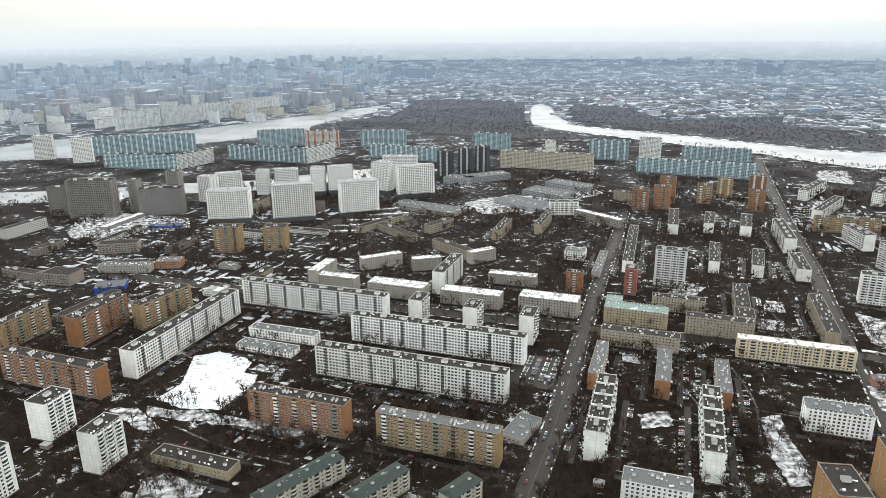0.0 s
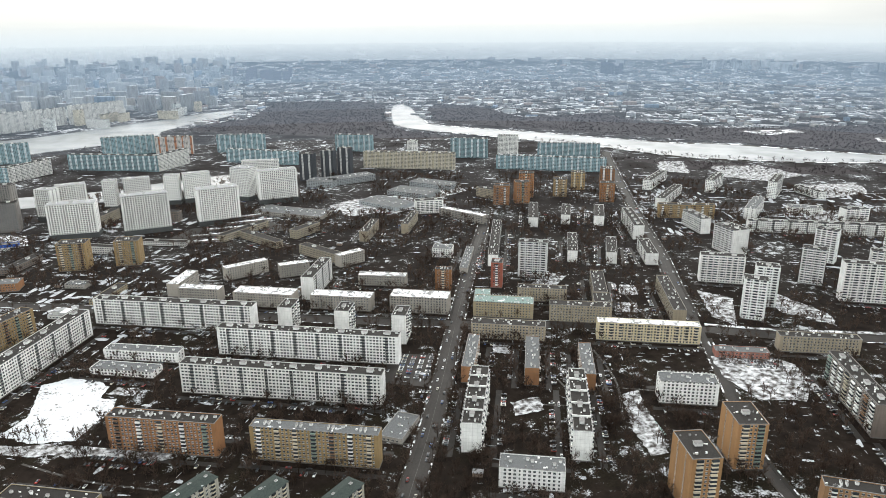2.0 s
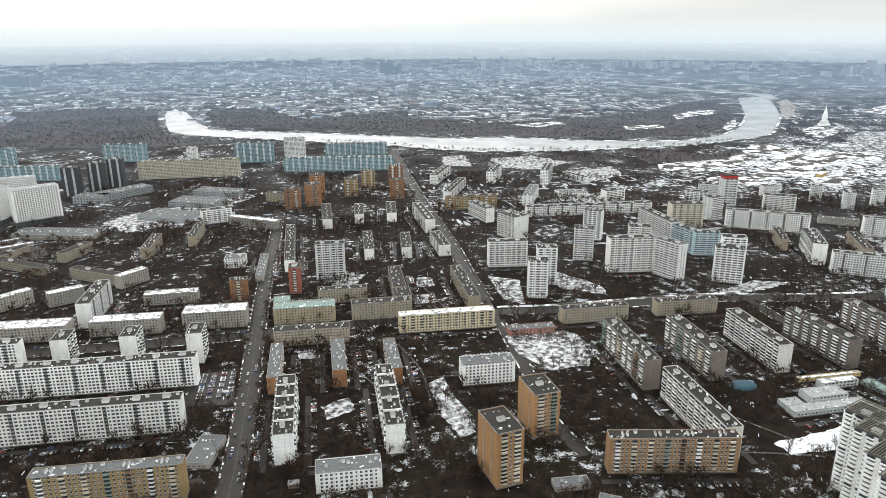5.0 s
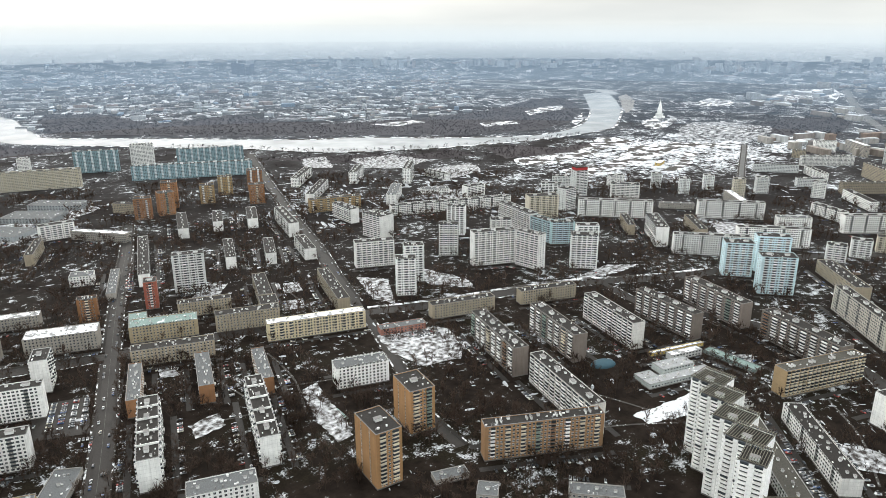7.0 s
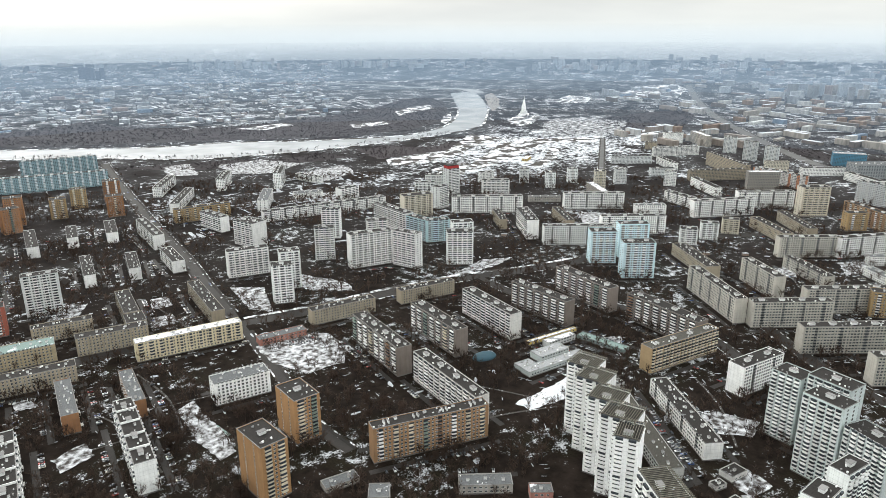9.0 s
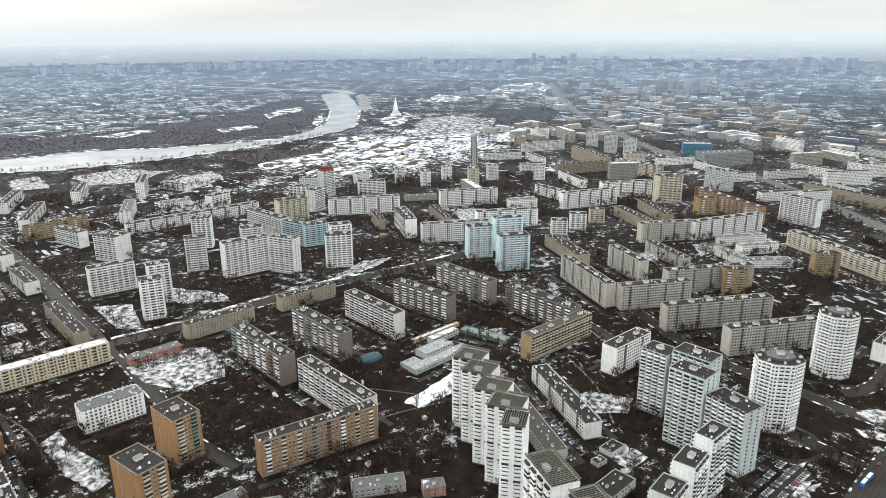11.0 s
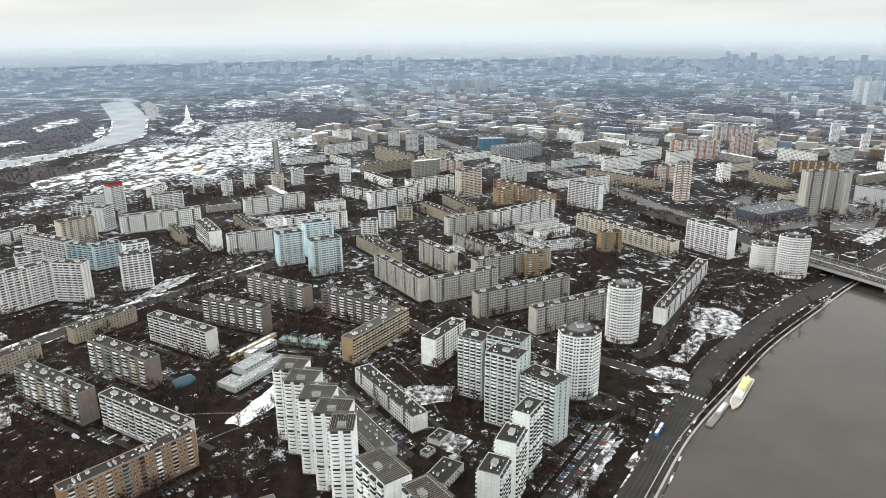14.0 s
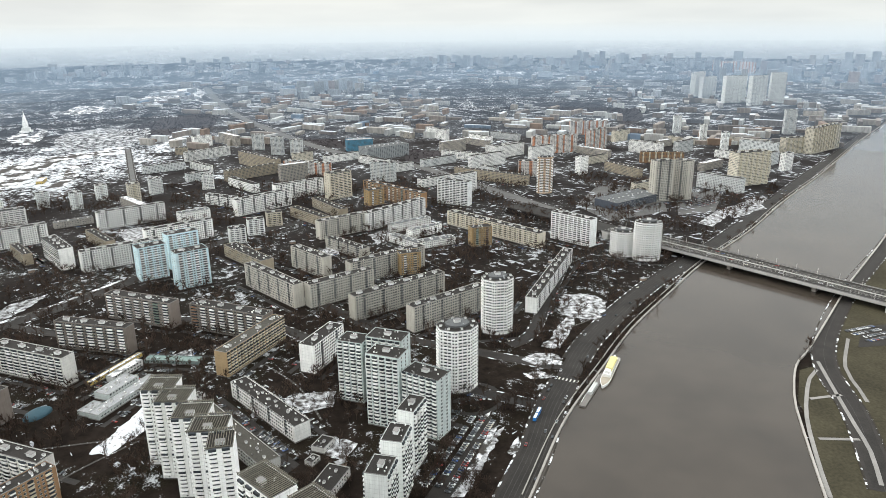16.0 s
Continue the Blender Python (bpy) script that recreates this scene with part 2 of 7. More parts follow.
def boxes(name, items, mats, bottom=False):
    """One mesh of boxes (x0, x1, y0, y1, z0, z1, material slot)."""
    vs, fs, mi = [], [], []
    for x0, x1, y0, y1, z0, z1, k in items:
        o = len(vs)
        vs += [(x0, y0, z0), (x1, y0, z0), (x1, y1, z0), (x0, y1, z0), (x0, y0, z1), (x1, y0, z1), (x1, y1, z1), (x0, y1, z1)]
        for f in (CUBE if bottom else CUBE[1:]):
            fs.append(tuple(o + i for i in f))
            mi.append(k)
    me = bpy.data.meshes.new(name)
    me.from_pydata(vs, [], fs)
    for m in mats:
        me.materials.append(m)
    me.polygons.foreach_set("material_index", mi)
    me.update()
    return me


def child(name, mesh, parent, loc=(0, 0, 0), rz=0.0, label=""):
    ob = new(name, mesh)
    ob.parent = parent
    ob.location = loc
    ob.rotation_euler = (0, 0, rz)
    return tagged(ob, label)


def thing(name, m, label, category, group="", kind=""):
    e = new(name)
    e.empty_display_size = 1
    e.matrix_world = m
    return tagged(e, label, category, group, kind)


def land(x, y):
    """Height of the ground: flat, then rising to the far hills."""
    r = math.hypot(x, y)
    if r <= 3000:
        return 0.0
    q = min((r - 3000) / 1850, 0.9985)
    far = 3000 - 1850 * math.log(1 - q)
    return H * (1 - r / far)


SHEETS = []


def sheet(name, pts, z, mat, label, category, thick=0.0):
    """A flat polygon lying on the ground."""
    SHEETS.append(name)
    z += 0.006 * len(SHEETS)
    bm = bmesh.new()
    f = bm.faces.new([bm.verts.new((x, y, land(x, y) + z)) for x, y in pts])
    if f.normal.z < 0:
        f.normal_flip()
    bmesh.ops.triangulate(bm, faces=bm.faces[:])
    me = bpy.data.meshes.new(name)
    bm.normal_update()
    for f in bm.faces:
        if f.normal.z < 0:
            f.normal_flip()
    bm.to_mesh(me)
    bm.free()
    me.materials.append(mat)
    return tagged(new(name, me), label, category, kind="structure")


def ragged(pts, reach=3.0):
    """The outline of a thawing patch: the given corners, with a wandering edge between them."""
    out = []
    for (x0, y0), (x1, y1) in zip(pts, pts[1:] + pts[:1]):
        k = max(2, int(math.hypot(x1 - x0, y1 - y0) / (reach * 1.3)))
        for i in range(k):
            x, y = x0 + (x1 - x0) * i / k, y0 + (y1 - y0) * i / k
            v = noise.noise_vector(Vector((x, y, 0)) * (0.55 / reach))
            out.append((x + v.x * reach, y + v.y * reach))
    return out


def smooth(pts, step=14.0):
    """A Catmull-Rom line through the points."""
    p = [Vector((*q, 0)) for q in pts]
    p = [p[0] * 2 - p[1], *p, p[-1] * 2 - p[-2]]
    out = []
    for i in range(1, len(p) - 2):
        k = max(1, int((p[i + 1] - p[i]).length / step))
        for j in range(k):
            t = j / k
            out.append(0.5 * (2 * p[i] + (p[i + 1] - p[i - 1]) * t + (2 * p[i - 1] - 5 * p[i] + 4 * p[i + 1] - p[i + 2]) * t * t
                              + (3 * p[i] - p[i - 1] - 3 * p[i + 1] + p[i + 2]) * t ** 3))
    out.append(p[-2])
    return out


def ribbon_mesh(name, line, width, z0, z1, mat, side=0.0):
    vs, fs = [], []
    for i, q in enumerate(line):
        d = (line[min(i + 1, len(line) - 1)] - line[max(i - 1, 0)]).normalized()
        nrm = Vector((-d.y, d.x, 0))
        g = land(q.x, q.y)
        a, b = q + nrm * (side - width / 2), q + nrm * (side + width / 2)
        vs += [(a.x, a.y, g + z0), (a.x, a.y, g + z1), (b.x, b.y, g + z1), (b.x, b.y, g + z0)]
        if i:
            o = 4 * i
            fs += [(o - 4 + k, o + k, o + k + 1, o - 3 + k) for k in range(3)]
    me = bpy.data.meshes.new(name)
    me.from_pydata(vs, [], [f[::-1] for f in fs])
    me.materials.append(mat)
    me.update()
    return me


ROADS = []


def road(pts, width, label="grey asphalt street with dirty snow at its edges", marks=True):
    line = smooth(pts)
    z = 0.1 + 0.012 * len(ROADS)
    ROADS.append((line, width))
    ob = tagged(new("road", ribbon_mesh("road", line, width, -0.2, z, DRY if width > 25 or "park avenue" in label else ASPHALT)), label, "road", kind="structure")
    if marks:
        tagged(new("lane_marking", ribbon_mesh("lane_marking", line, 0.22, z - 0.02, z + 0.008, MARK)), "worn white centre line on the asphalt", "road marking", kind="structure")
    return ob


def clear_of_roads(q, skip):
    for k, (line, w) in enumerate(ROADS):
        if k != skip and any((q - a).length < w / 2 + 9 for a in line[::2]):
            return False
    return True


def pavements():
    """Kerbed pavements along the streets, left open at the crossings."""
    for k, (line, w) in enumerate(ROADS):
        run = []
        for q in [*line, None]:
            if q is not None and clear_of_roads(q, k):
                run.append(q)
                continue
            if len(run) > 2:
                for s in (-1, 1):
                    tagged(new("pavement", ribbon_mesh("pavement", run, 2.4, -0.2, 0.3, PAVE, s * (w / 2 + 1.2))), "narrow grey pavement with a kerb along the street", "pavement", kind="structure")
                    tagged(new("snow_verge", ribbon_mesh("snow_verge", run, 1.3, -0.2, 0.36, VERGE, s * (w / 2 + 3.1))), "dirty snow heaped along the pavement", "snow", kind="structure")
            run = []


PATCHY = roofing("patchy_snow", (0.045, 0.038, 0.034), 0.1, 0.165, 0.12)
PARKSNOW = roofing("meadow_snow", (0.05, 0.044, 0.04), 0.14, 0.035)
MARK = plain("worn_road_paint", (0.07, 0.068, 0.065), 0.8, 0.6, 0.5)
VERGE = roofing("snowy_verge", (0.03, 0.025, 0.02), 0.1)
PAVE = plain("pavement_grey", (0.034, 0.031, 0.029), 0.85, 0.3, 0.3)


PALEPATH = plain("pale_paving", (0.22, 0.21, 0.2), 0.85)
# ---- ground, river, roads ----
def ground_sheet():
    radii = [0, 150, 300, 500, 800, 1200, 1600, 2000, 2400, 2800, 3000] + [3000 + i * 60 for i in range(1, 31)] + [4820, 4840]
    seg = 180
    vs, fs = [(0, 0, 0)], []
    for r in radii[1:]:
        for s in range(seg):
            a = 2 * math.pi * s / seg
            vs.append((r * math.cos(a), r * math.sin(a), land(r, 0)))
    for s in range(seg):
        fs.append((0, 1 + s, 1 + (s + 1) % seg))
    for k in range(len(radii) - 2):
        o, q = 1 + k * seg, 1 + (k + 1) * seg
        for s in range(seg):
            t = (s + 1) % seg
            fs.append((o + s, q + s, q + t, o + t))
    me = bpy.data.meshes.new("ground")
    me.from_pydata(vs, [], fs)
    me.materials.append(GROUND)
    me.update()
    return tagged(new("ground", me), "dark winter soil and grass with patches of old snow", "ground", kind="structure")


ground_sheet()

BANK_L = [(150, 30), (260, 8), (383, -35), (451, -58), (495, -76), (563, -110), (650, -154), (751, -217), (859, -287), (1003, -395), (1183, -516), (1423, -688), (1832, -966), (2151, -1195), (2800, -1640)]
BANK_R = [(2900, -1830), (2151, -1400), (1423, -880), (1183, -715), (982, -574), (807, -444), (774, -420), (616, -311), (573, -279), (519, -255), (501, -249), (443, -234), (390, -221), (260, -190), (150, -170)]
sheet("river_water", BANK_L + BANK_R, 0.35, WATER, "wide brown river, smooth and open, under a grey sky", "river")
tagged(new("quay_wall", ribbon_mesh("quay_wall", smooth(BANK_L), 1.6, -0.3, 1.5, STONE, 0.8)), "grey granite quay wall along the river", "quay wall", kind="structure")
tagged(new("quay_wall", ribbon_mesh("quay_wall", smooth(BANK_R), 1.6, -0.3, 1.5, STONE, 0.8)), "pale concrete quay wall on the far bank", "quay wall", kind="structure")
FAR_NORTH = [(273, 2301), (291, 2486), (330, 2695), (372, 2740), (384, 2613), (373, 2419), (372, 2247), (380, 2145), (471, 2044), (623, 1921), (760, 1785), (920, 1643), (1006, 1615), (1111, 1530), (1160, 1471), (1266, 1400), (1353, 1345), (1439, 1321),
             (1551, 1336), (1654, 1370), (1822, 1471), (1976, 1586), (2171, 1761), (2441, 2007), (2528, 1990), (2507, 1911), (2287, 1709)]
FAR_SOUTH = [(2054, 1512), (1871, 1385), (1712, 1282), (1604, 1256), (1513, 1252), (1435, 1255), (1355, 1264), (1268, 1281), (1179, 1304), (1056, 1339), (981, 1376), (884, 1423), (814, 1485), (709, 1632), (586, 1759), (452, 1897), (373, 1973), (293, 2076), (263, 2152)]
FAR_BEND = FAR_NORTH + FAR_SOUTH
sheet("far_river_water", FAR_BEND, 0.4, ICE, "bright river bend with ice, seen far off between woods", "river")
RIVER_ARM = [(-1700, 1700), (-1187, 1721), (-1152, 1803), (-1115, 1893), (-1041, 1958), (-952, 2006), (-841, 2054), (-760, 2107), (-655, 2213), (-545, 2359), (-450, 2461), (-352, 2608), (-275, 2676), (-211, 2671), (-203, 2614), (-258, 2496), (-321, 2373),
             (-379, 2261), (-414, 2158), (-405, 2061), (-528, 1928), (-640, 1850), (-843, 1652), (-1036, 1612), (-1700, 1400)]
sheet("far_river_water", RIVER_ARM, 0.4, GREYWATER, "pale grey river arm behind the housing rows", "river")
canal = smooth([(-1200, 1190), (-808, 1236), (-711, 1247), (-608, 1271), (-505, 1302), (-370, 1325), (-282, 1373), (-164, 1428), (-37, 1495)])
tagged(new("canal_water", ribbon_mesh("canal_water", canal, 92, 0.1, 0.4, ICE)), "pale grey backwater behind the new towers", "canal", kind="structure")
canal2 = smooth([(2517, 1900), (2603, 2017), (2615, 2108), (2588, 2204), (2530, 2330), (2504, 2494), (2454, 2645), (2415, 2817), (2338, 2953)])
tagged(new("far_river_water", ribbon_mesh("far_river_water", canal2, 62, 0.1, 0.45, ICE)), "thin bright reach of the river near the horizon", "river", kind="structure")

sheet("snow_field", ragged([(-240, 511), (-228, 537), (-236, 590), (-213, 598), (-189, 587), (-178, 575), (-180, 556), (-166, 552), (-166, 534), (-177, 507), (-182, 494), (-213, 496)], 2.0), 0.2, SNOW, "open field under white snow between the apartment blocks", "snow field")
sheet("snow_field", ragged([(420, 278), (441, 273), (483, 268), (470, 255), (451, 250), (418, 262)]), 0.2, SNOW, "small field under white snow beside the sports hall", "snow field")
sheet("sports_court", [(236, 443), (248, 433), (247, 414), (230, 418)], 0.2, plain("court_green", (0.24, 0.33, 0.31), 0.8), "pale green sports court beside the white school", "sports court")
LAWN = plain("dull_lawn", (0.052, 0.046, 0.029), 0.9, 0.5, 0.1)
sheet("river_lawn", [(388, -224), (443, -238), (497, -254), (512, -256), (566, -280), (574, -297), (620, -320), (770, -428), (900, -520), (900, -700), (560, -560), (388, -420)], 0.0, LAWN, "dull brown-green grass along the far river bank", "lawn")
sheet("car_park", [(613, -353), (618, -381), (667, -407), (662, -381)], 0.2, ASPHALT, "asphalt car park on the far river bank", "car park")

road([(38, 345), (52, 388), (75, 452), (106, 548), (132, 632), (171, 754), (218, 893), (245, 971), (286, 1100)], 11, "straight asphalt avenue with parked cars along both sides")
road([(700, 1560), (669, 1488), (527, 1065), (449, 815), (408, 700), (375, 600)], 13, "long straight street lined with bare trees")
road([(-420, 820), (27, 678), (124, 649), (271, 613), (377, 580), (445, 552), (560, 517), (620, 492), (677, 459), (752, 423), (828, 398), (942, 356), (1080, 240)], 14)
road([(330, -6), (384, -24), (437, -42), (497, -58), (552, -79), (609, -101), (688, -144), (770, -196), (842, -252), (1000, -370), (1400, -650), (2100, -1150)], 19, "asphalt embankment road beside the river")
road([(3369, 1305), (2511, 897), (1984, 579), (1660, 342), (1480, 130), (1268, -18), (1145, -100), (994, -207), (915, -256)], 26, "broad highway running to the horizon")
road([(397, -263), (491, -291), (563, -303), (621, -326), (695, -371), (768, -421)] + [(800, -445), (1000, -600), (1400, -900)], 14, "curving asphalt road on the far river bank")
road([(375, 590), (350, 520), (327, 456), (300, 390), (290, 330)], 5, "narrow pale drive past the school", marks=False)
road([(640, 490), (620, 400), (660, 300), (640, 200), (560, 100), (500, -45)], 8, "side street between apartment blocks", marks=False)
road([(1230, 630), (1283, 658), (1436, 738), (1570, 807), (1729, 890)], 9, "grey park avenue between snow-covered grounds", marks=False)
road([(950, 350), (800, 250), (700, 165), (625, 80), (600, 20), (560, -80)], 8, "side street between apartment blocks", marks=False)

for pts in ([(390, -225), (415, -231), (448, -240), (487, -252), (522, -267), (551, -282), (567, -295)], [(583, -303), (541, -295), (509, -289), (476, -283), (443, -277), (404, -264)], [(632, -353), (573, -322), (533, -314), (512, -310)], [(516, -267), (523, -295)], [(458, -248), (458, -277)]):
    tagged(new("footpath", ribbon_mesh("footpath", smooth(pts), 3.0, -0.1, 0.32, PALEPATH)), "pale paved footpath across the river lawn", "footpath", kind="structure")

road([(607, -30), (634, -52), (720, -75), (856, -110)], 7, "drive lined with parked cars beside the long block", marks=False)
sheet("car_park", [(376, 35), (430, 15), (483, -5), (471, -15), (422, 0), (378, 16)], 0.03, ASPHALT, "long asphalt car park below the towers", "car park")
for side in (-6.3, -3.2, 3.2, 6.3):
    tagged(new("lane_marking", ribbon_mesh("lane_marking", ROADS[3][0], 0.2, 0.1, 0.165, MARK, side)), "worn white lane line on the embankment road", "road marking", kind="structure")
tagged(new("quay_parapet", ribbon_mesh("quay_parapet", smooth(BANK_L[2:-2]), 0.6, -0.3, 1.2, STONE, 6.5)), "low granite parapet of the embankment walk", "parapet", kind="structure")
ring = [Vector((508 + 25 * math.cos(a * math.pi / 12), 6 + 25 * math.sin(a * math.pi / 12), 0)) for a in range(25)]
tagged(new("driveway", ribbon_mesh("driveway", ring, 4.5, -0.2, 0.07, ASPHALT)), "ring drive round the many-sided tower", "driveway", kind="structure")
for lot, words in (([(1299, -220), (1265, -330), (1110, -302), (1050, -199), (1147, -161)], "wide grey car park beside the shopping hall"), ([(1238, -351), (1265, -442), (1108, -376), (1088, -313)], "grey car park behind the embankment"), ([(384, 138), (411, 124), (428, 145), (391, 161)], "asphalt yard packed with parked cars"), ([(60, 592), (100, 580), (88, 520), (52, 535)], "asphalt car park beside the avenue")):
    sheet("car_park", lot, 0.03, DRY if "grey" in words else ASPHALT, words, "car park")
TRAIL = roofing("trodden_trail", (0.055, 0.05, 0.046), 0.04, 0.3)
# trodden paths between the houses
PATHS = (((215, 500), (262, 480), (318, 462)), ((250, 560), (245, 500), (225, 440)), ((190, 560), (200, 480), (190, 410)), ((150, 480), (205, 465)), ((-90, 560), (-20, 540), (30, 530)),
         ((-60, 480), (10, 455), (60, 440)), ((420, 330), (440, 250), (430, 190)), ((330, 300), (390, 280), (450, 240)), ((500, 240), (560, 220), (620, 215)), ((470, 120), (520, 150), (560, 190)),
         ((620, -70), (665, -95), (720, -120)), ((640, -60), (650, -90), (690, -135)), ((680, -85), (690, -110), (720, -140)), ((300, 560), (330, 610), (340, 690)), ((-210, 470), (-160, 440), (-110, 420)),
         ((700, 520), (760, 480), (800, 440)), ((520, 420), (560, 380), (600, 350)), ((700, 300), (760, 330), (800, 370)), ((780, 120), (840, 170), (900, 200)), ((820, 40), (880, 90), (940, 110)))
for pts in PATHS:
    tagged(new("footpath", ribbon_mesh("footpath", smooth(pts, 8.0), 1.8, -0.1, 0.1, TRAIL)), "grey trodden footpath between the houses", "footpath", kind="structure")

pavements()


# ---- buildings ----
ROW, STACK, HEAD = {}, {}, {}
FOOT = []
TOPS = []


def window_row(L, W, bay, ww, wh, sill, ends, near):
    """The windows of one storey, all round: white frame, two panes, a sill."""
    key = (round(L, 1), round(W, 1), bay, ww, wh, ends, near)
    if key in ROW:
        return ROW[key]
    n = max(1, int((L - 2.0) / bay))
    x0 = -bay * (n - 1) / 2
    spots = []
    for i in range(n):
        w = ww * (1.0 if i % 4 else 0.72)
        spots += [((x0 + i * bay, s * W / 2), (1, 0), (0, s), w) for s in (-1, 1)]
    if ends:
        for y in ((-W / 5, W / 5) if W > 9 else (0,)):
            spots += [((s * L / 2, y), (0, 1), (s, 0), ww) for s in (-1, 1)]
    vs, fs, mi = [], [], []
    for (cx, cy), (ux, uy), (nx, ny), w in spots:
        def pane(a0, a1, z0, z1, out, k):
            o = len(vs)
            q = [(cx + ux * a + nx * out, cy + uy * a + ny * out, z) for a, z in ((a0, z0), (a1, z0), (a1, z1), (a0, z1))]
            vs.extend(q if ux * ny - uy * nx < 0 else q[::-1])
            fs.append((o, o + 1, o + 2, o + 3))
            mi.append(k)
        if near:
            for y0, y1 in ((sill - 0.08, sill), (sill + wh, sill + wh + 0.06)):
                o = len(vs)
                for out, z in ((0.0, y0), (0.16, y0), (0.16, y1), (0.0, y1)):
                    for a in (-w / 2 - 0.06, w / 2 + 0.06):
                        vs.append((cx + ux * a + nx * out, cy + uy * a + ny * out, z))
                fs.extend(((o, o + 1, o + 3, o + 2), (o + 2, o + 3, o + 5, o + 4), (o + 4, o + 5, o + 7, o + 6)))
                mi.extend((1, 1, 1))
        pane(-w / 2, w / 2, sill, sill + wh, 0.05, 1)
        pane(-w / 2 + 0.07, -0.03, sill + 0.07, sill + wh - 0.07, 0.07, 0)
        pane(0.03, w / 2 - 0.07, sill + 0.07, sill + wh - 0.07, 0.07, 0)
    me = bpy.data.meshes.new("window_band")
    me.from_pydata(vs, [], fs)
    me.materials.append(GLASS), me.materials.append(FRAME)
    me.polygons.foreach_set("material_index", mi)
    me.update()
    ROW[key] = me
    return me


def stacked(row, n):
    """The same row of windows on n storeys, as one mesh."""
    key = (row.name, n)
    if key not in ROW:
        co = np.empty(len(row.vertices) * 3, np.float32)
        row.vertices.foreach_get("co", co)
        co = co.reshape(-1, 3)
        mi = np.empty(len(row.polygons), np.int32)
        row.polygons.foreach_get("material_index", mi)
        quads = np.empty(len(row.loops), np.int32)
        row.loops.foreach_get("vertex_index", quads)
        me = bpy.data.meshes.new("window_grid")
        me.vertices.add(len(co) * n)
        me.vertices.foreach_set("co", np.concatenate([co + np.array((0, 0, 2.9 * i), np.float32) for i in range(n)]).reshape(-1))
        me.loops.add(len(quads) * n)
        me.loops.foreach_set("vertex_index", np.concatenate([quads + len(co) * i for i in range(n)]).astype(np.int32))
        me.polygons.add(len(mi) * n)
        me.polygons.foreach_set("loop_start", np.arange(0, len(quads) * n, 4, dtype=np.int32))
        me.materials.append(GLASS), me.materials.append(FRAME)
        me.polygons.foreach_set("material_index", np.tile(mi, n))
        me.update(calc_edges=True)
        ROW[key] = me
    return ROW[key]


def balcony_stack(n, width, deep, mat, key):
    """One column of balconies: floor slabs, parapets and glazing on most storeys."""
    k = (n, round(width, 1), deep, key)
    if k in STACK:
        return STACK[k]
    rnd = random.Random(n * 7 + len(key))
    it = []
    for i in range(1, n):
        z = 0.6 + 2.9 * i
        it.append((-width / 2, width / 2, -deep, 0.2, z - 0.12, z + 0.06, 1))
        it.append((-width / 2, width / 2, -deep - 0.02, 0.1, z + 0.06, z + 1.12, 0))
        # full-width dark pane at the wall stands in for the balcony's shaded recess
        it.append((-width / 2 + 0.15, width / 2 - 0.15, -0.07, 0.1, z + 0.1, z + 2.5, 2))
        if rnd.random() < (0.25 if key == "stag" else 0.66):
            it.append((-width / 2 + 0.08, width / 2 - 0.08, -deep + 0.05, 0.1, z + 1.12, z + 2.66, 2))
    STACK[k] = boxes("balcony_column", it, (mat, TRIM, GLASS))
    return STACK[k]


def rings_mesh(name, rings, mats, slots):
    """Rectangular rings (half length, half width, z) joined upwards into one closed body."""
    vs, fs = [], []
    for lx, ly, z in rings:
        vs += [(-lx, -ly, z), (lx, -ly, z), (lx, ly, z), (-lx, ly, z)]
    for k in range(len(rings) - 1):
        o = 4 * k
        fs += [(o + i, o + (i + 1) % 4, o + 4 + (i + 1) % 4, o + 4 + i) for i in range(4)]
    o = 4 * (len(rings) - 1)
    fs.append((o, o + 1, o + 2, o + 3))
    me = bpy.data.meshes.new(name)
    me.from_pydata(vs, [], fs)
    for m in mats:
        me.materials.append(m)
    mi = []
    for k in slots:
        mi += [k] * 4
    me.polygons.foreach_set("material_index", mi + [slots[-1]])
    me.update()
    return me


def stair_head(kind):
    """A box on the roof with a cap that stands out: lift room, chimney or vent."""
    if kind in HEAD:
        return HEAD[kind]
    lx, ly, h = {"chimney": (0.45, 1.8, 2.0), "small": (1.0, 0.7, 1.5), "head": (2.5, 1.6, 2.2)}[kind]
    c = 0.12 if kind != "head" else 0.3
    HEAD[kind] = rings_mesh("stair_head", ((lx, ly, 0), (lx, ly, h), (lx + c, ly + c, h), (lx + c, ly + c, h + 0.2), (lx - 0.3, ly - 0.3, h + 0.3)), (HEADW, COPE), (0, 0, 0, 1))
    return HEAD[kind]


def shell(L, W, h, mat):
    """Walls with a coping and a parapet standing above the roof, in one body."""
    t, p = 0.35, 0.7
    return rings_mesh("wall", ((L / 2, W / 2, 0), (L / 2, W / 2, h - 0.25), (L / 2 + 0.1, W / 2 + 0.1, h - 0.25), (L / 2 + 0.1, W / 2 + 0.1, h),
                               (L / 2 - t, W / 2 - t, h), (L / 2 - t, W / 2 - t, h - p)), (mat, COPE), (0, 0, 1, 1, 0))


def plinth(L, W):
    return rings_mesh("plinth", ((L / 2 + 0.12, W / 2 + 0.12, -0.5), (L / 2 + 0.12, W / 2 + 0.12, 0.85), (L / 2 - 0.1, W / 2 - 0.1, 0.9)), (PLINTH,), (0, 0))


HEADW = plain("whitewashed_roof_box", (0.7, 0.7, 0.69), 0.8)
BEAM = plain("grey_roof_beam", (0.15, 0.14, 0.115), 0.8)
PODIUM = plain("dark_podium", (0.07, 0.075, 0.075), 0.6)
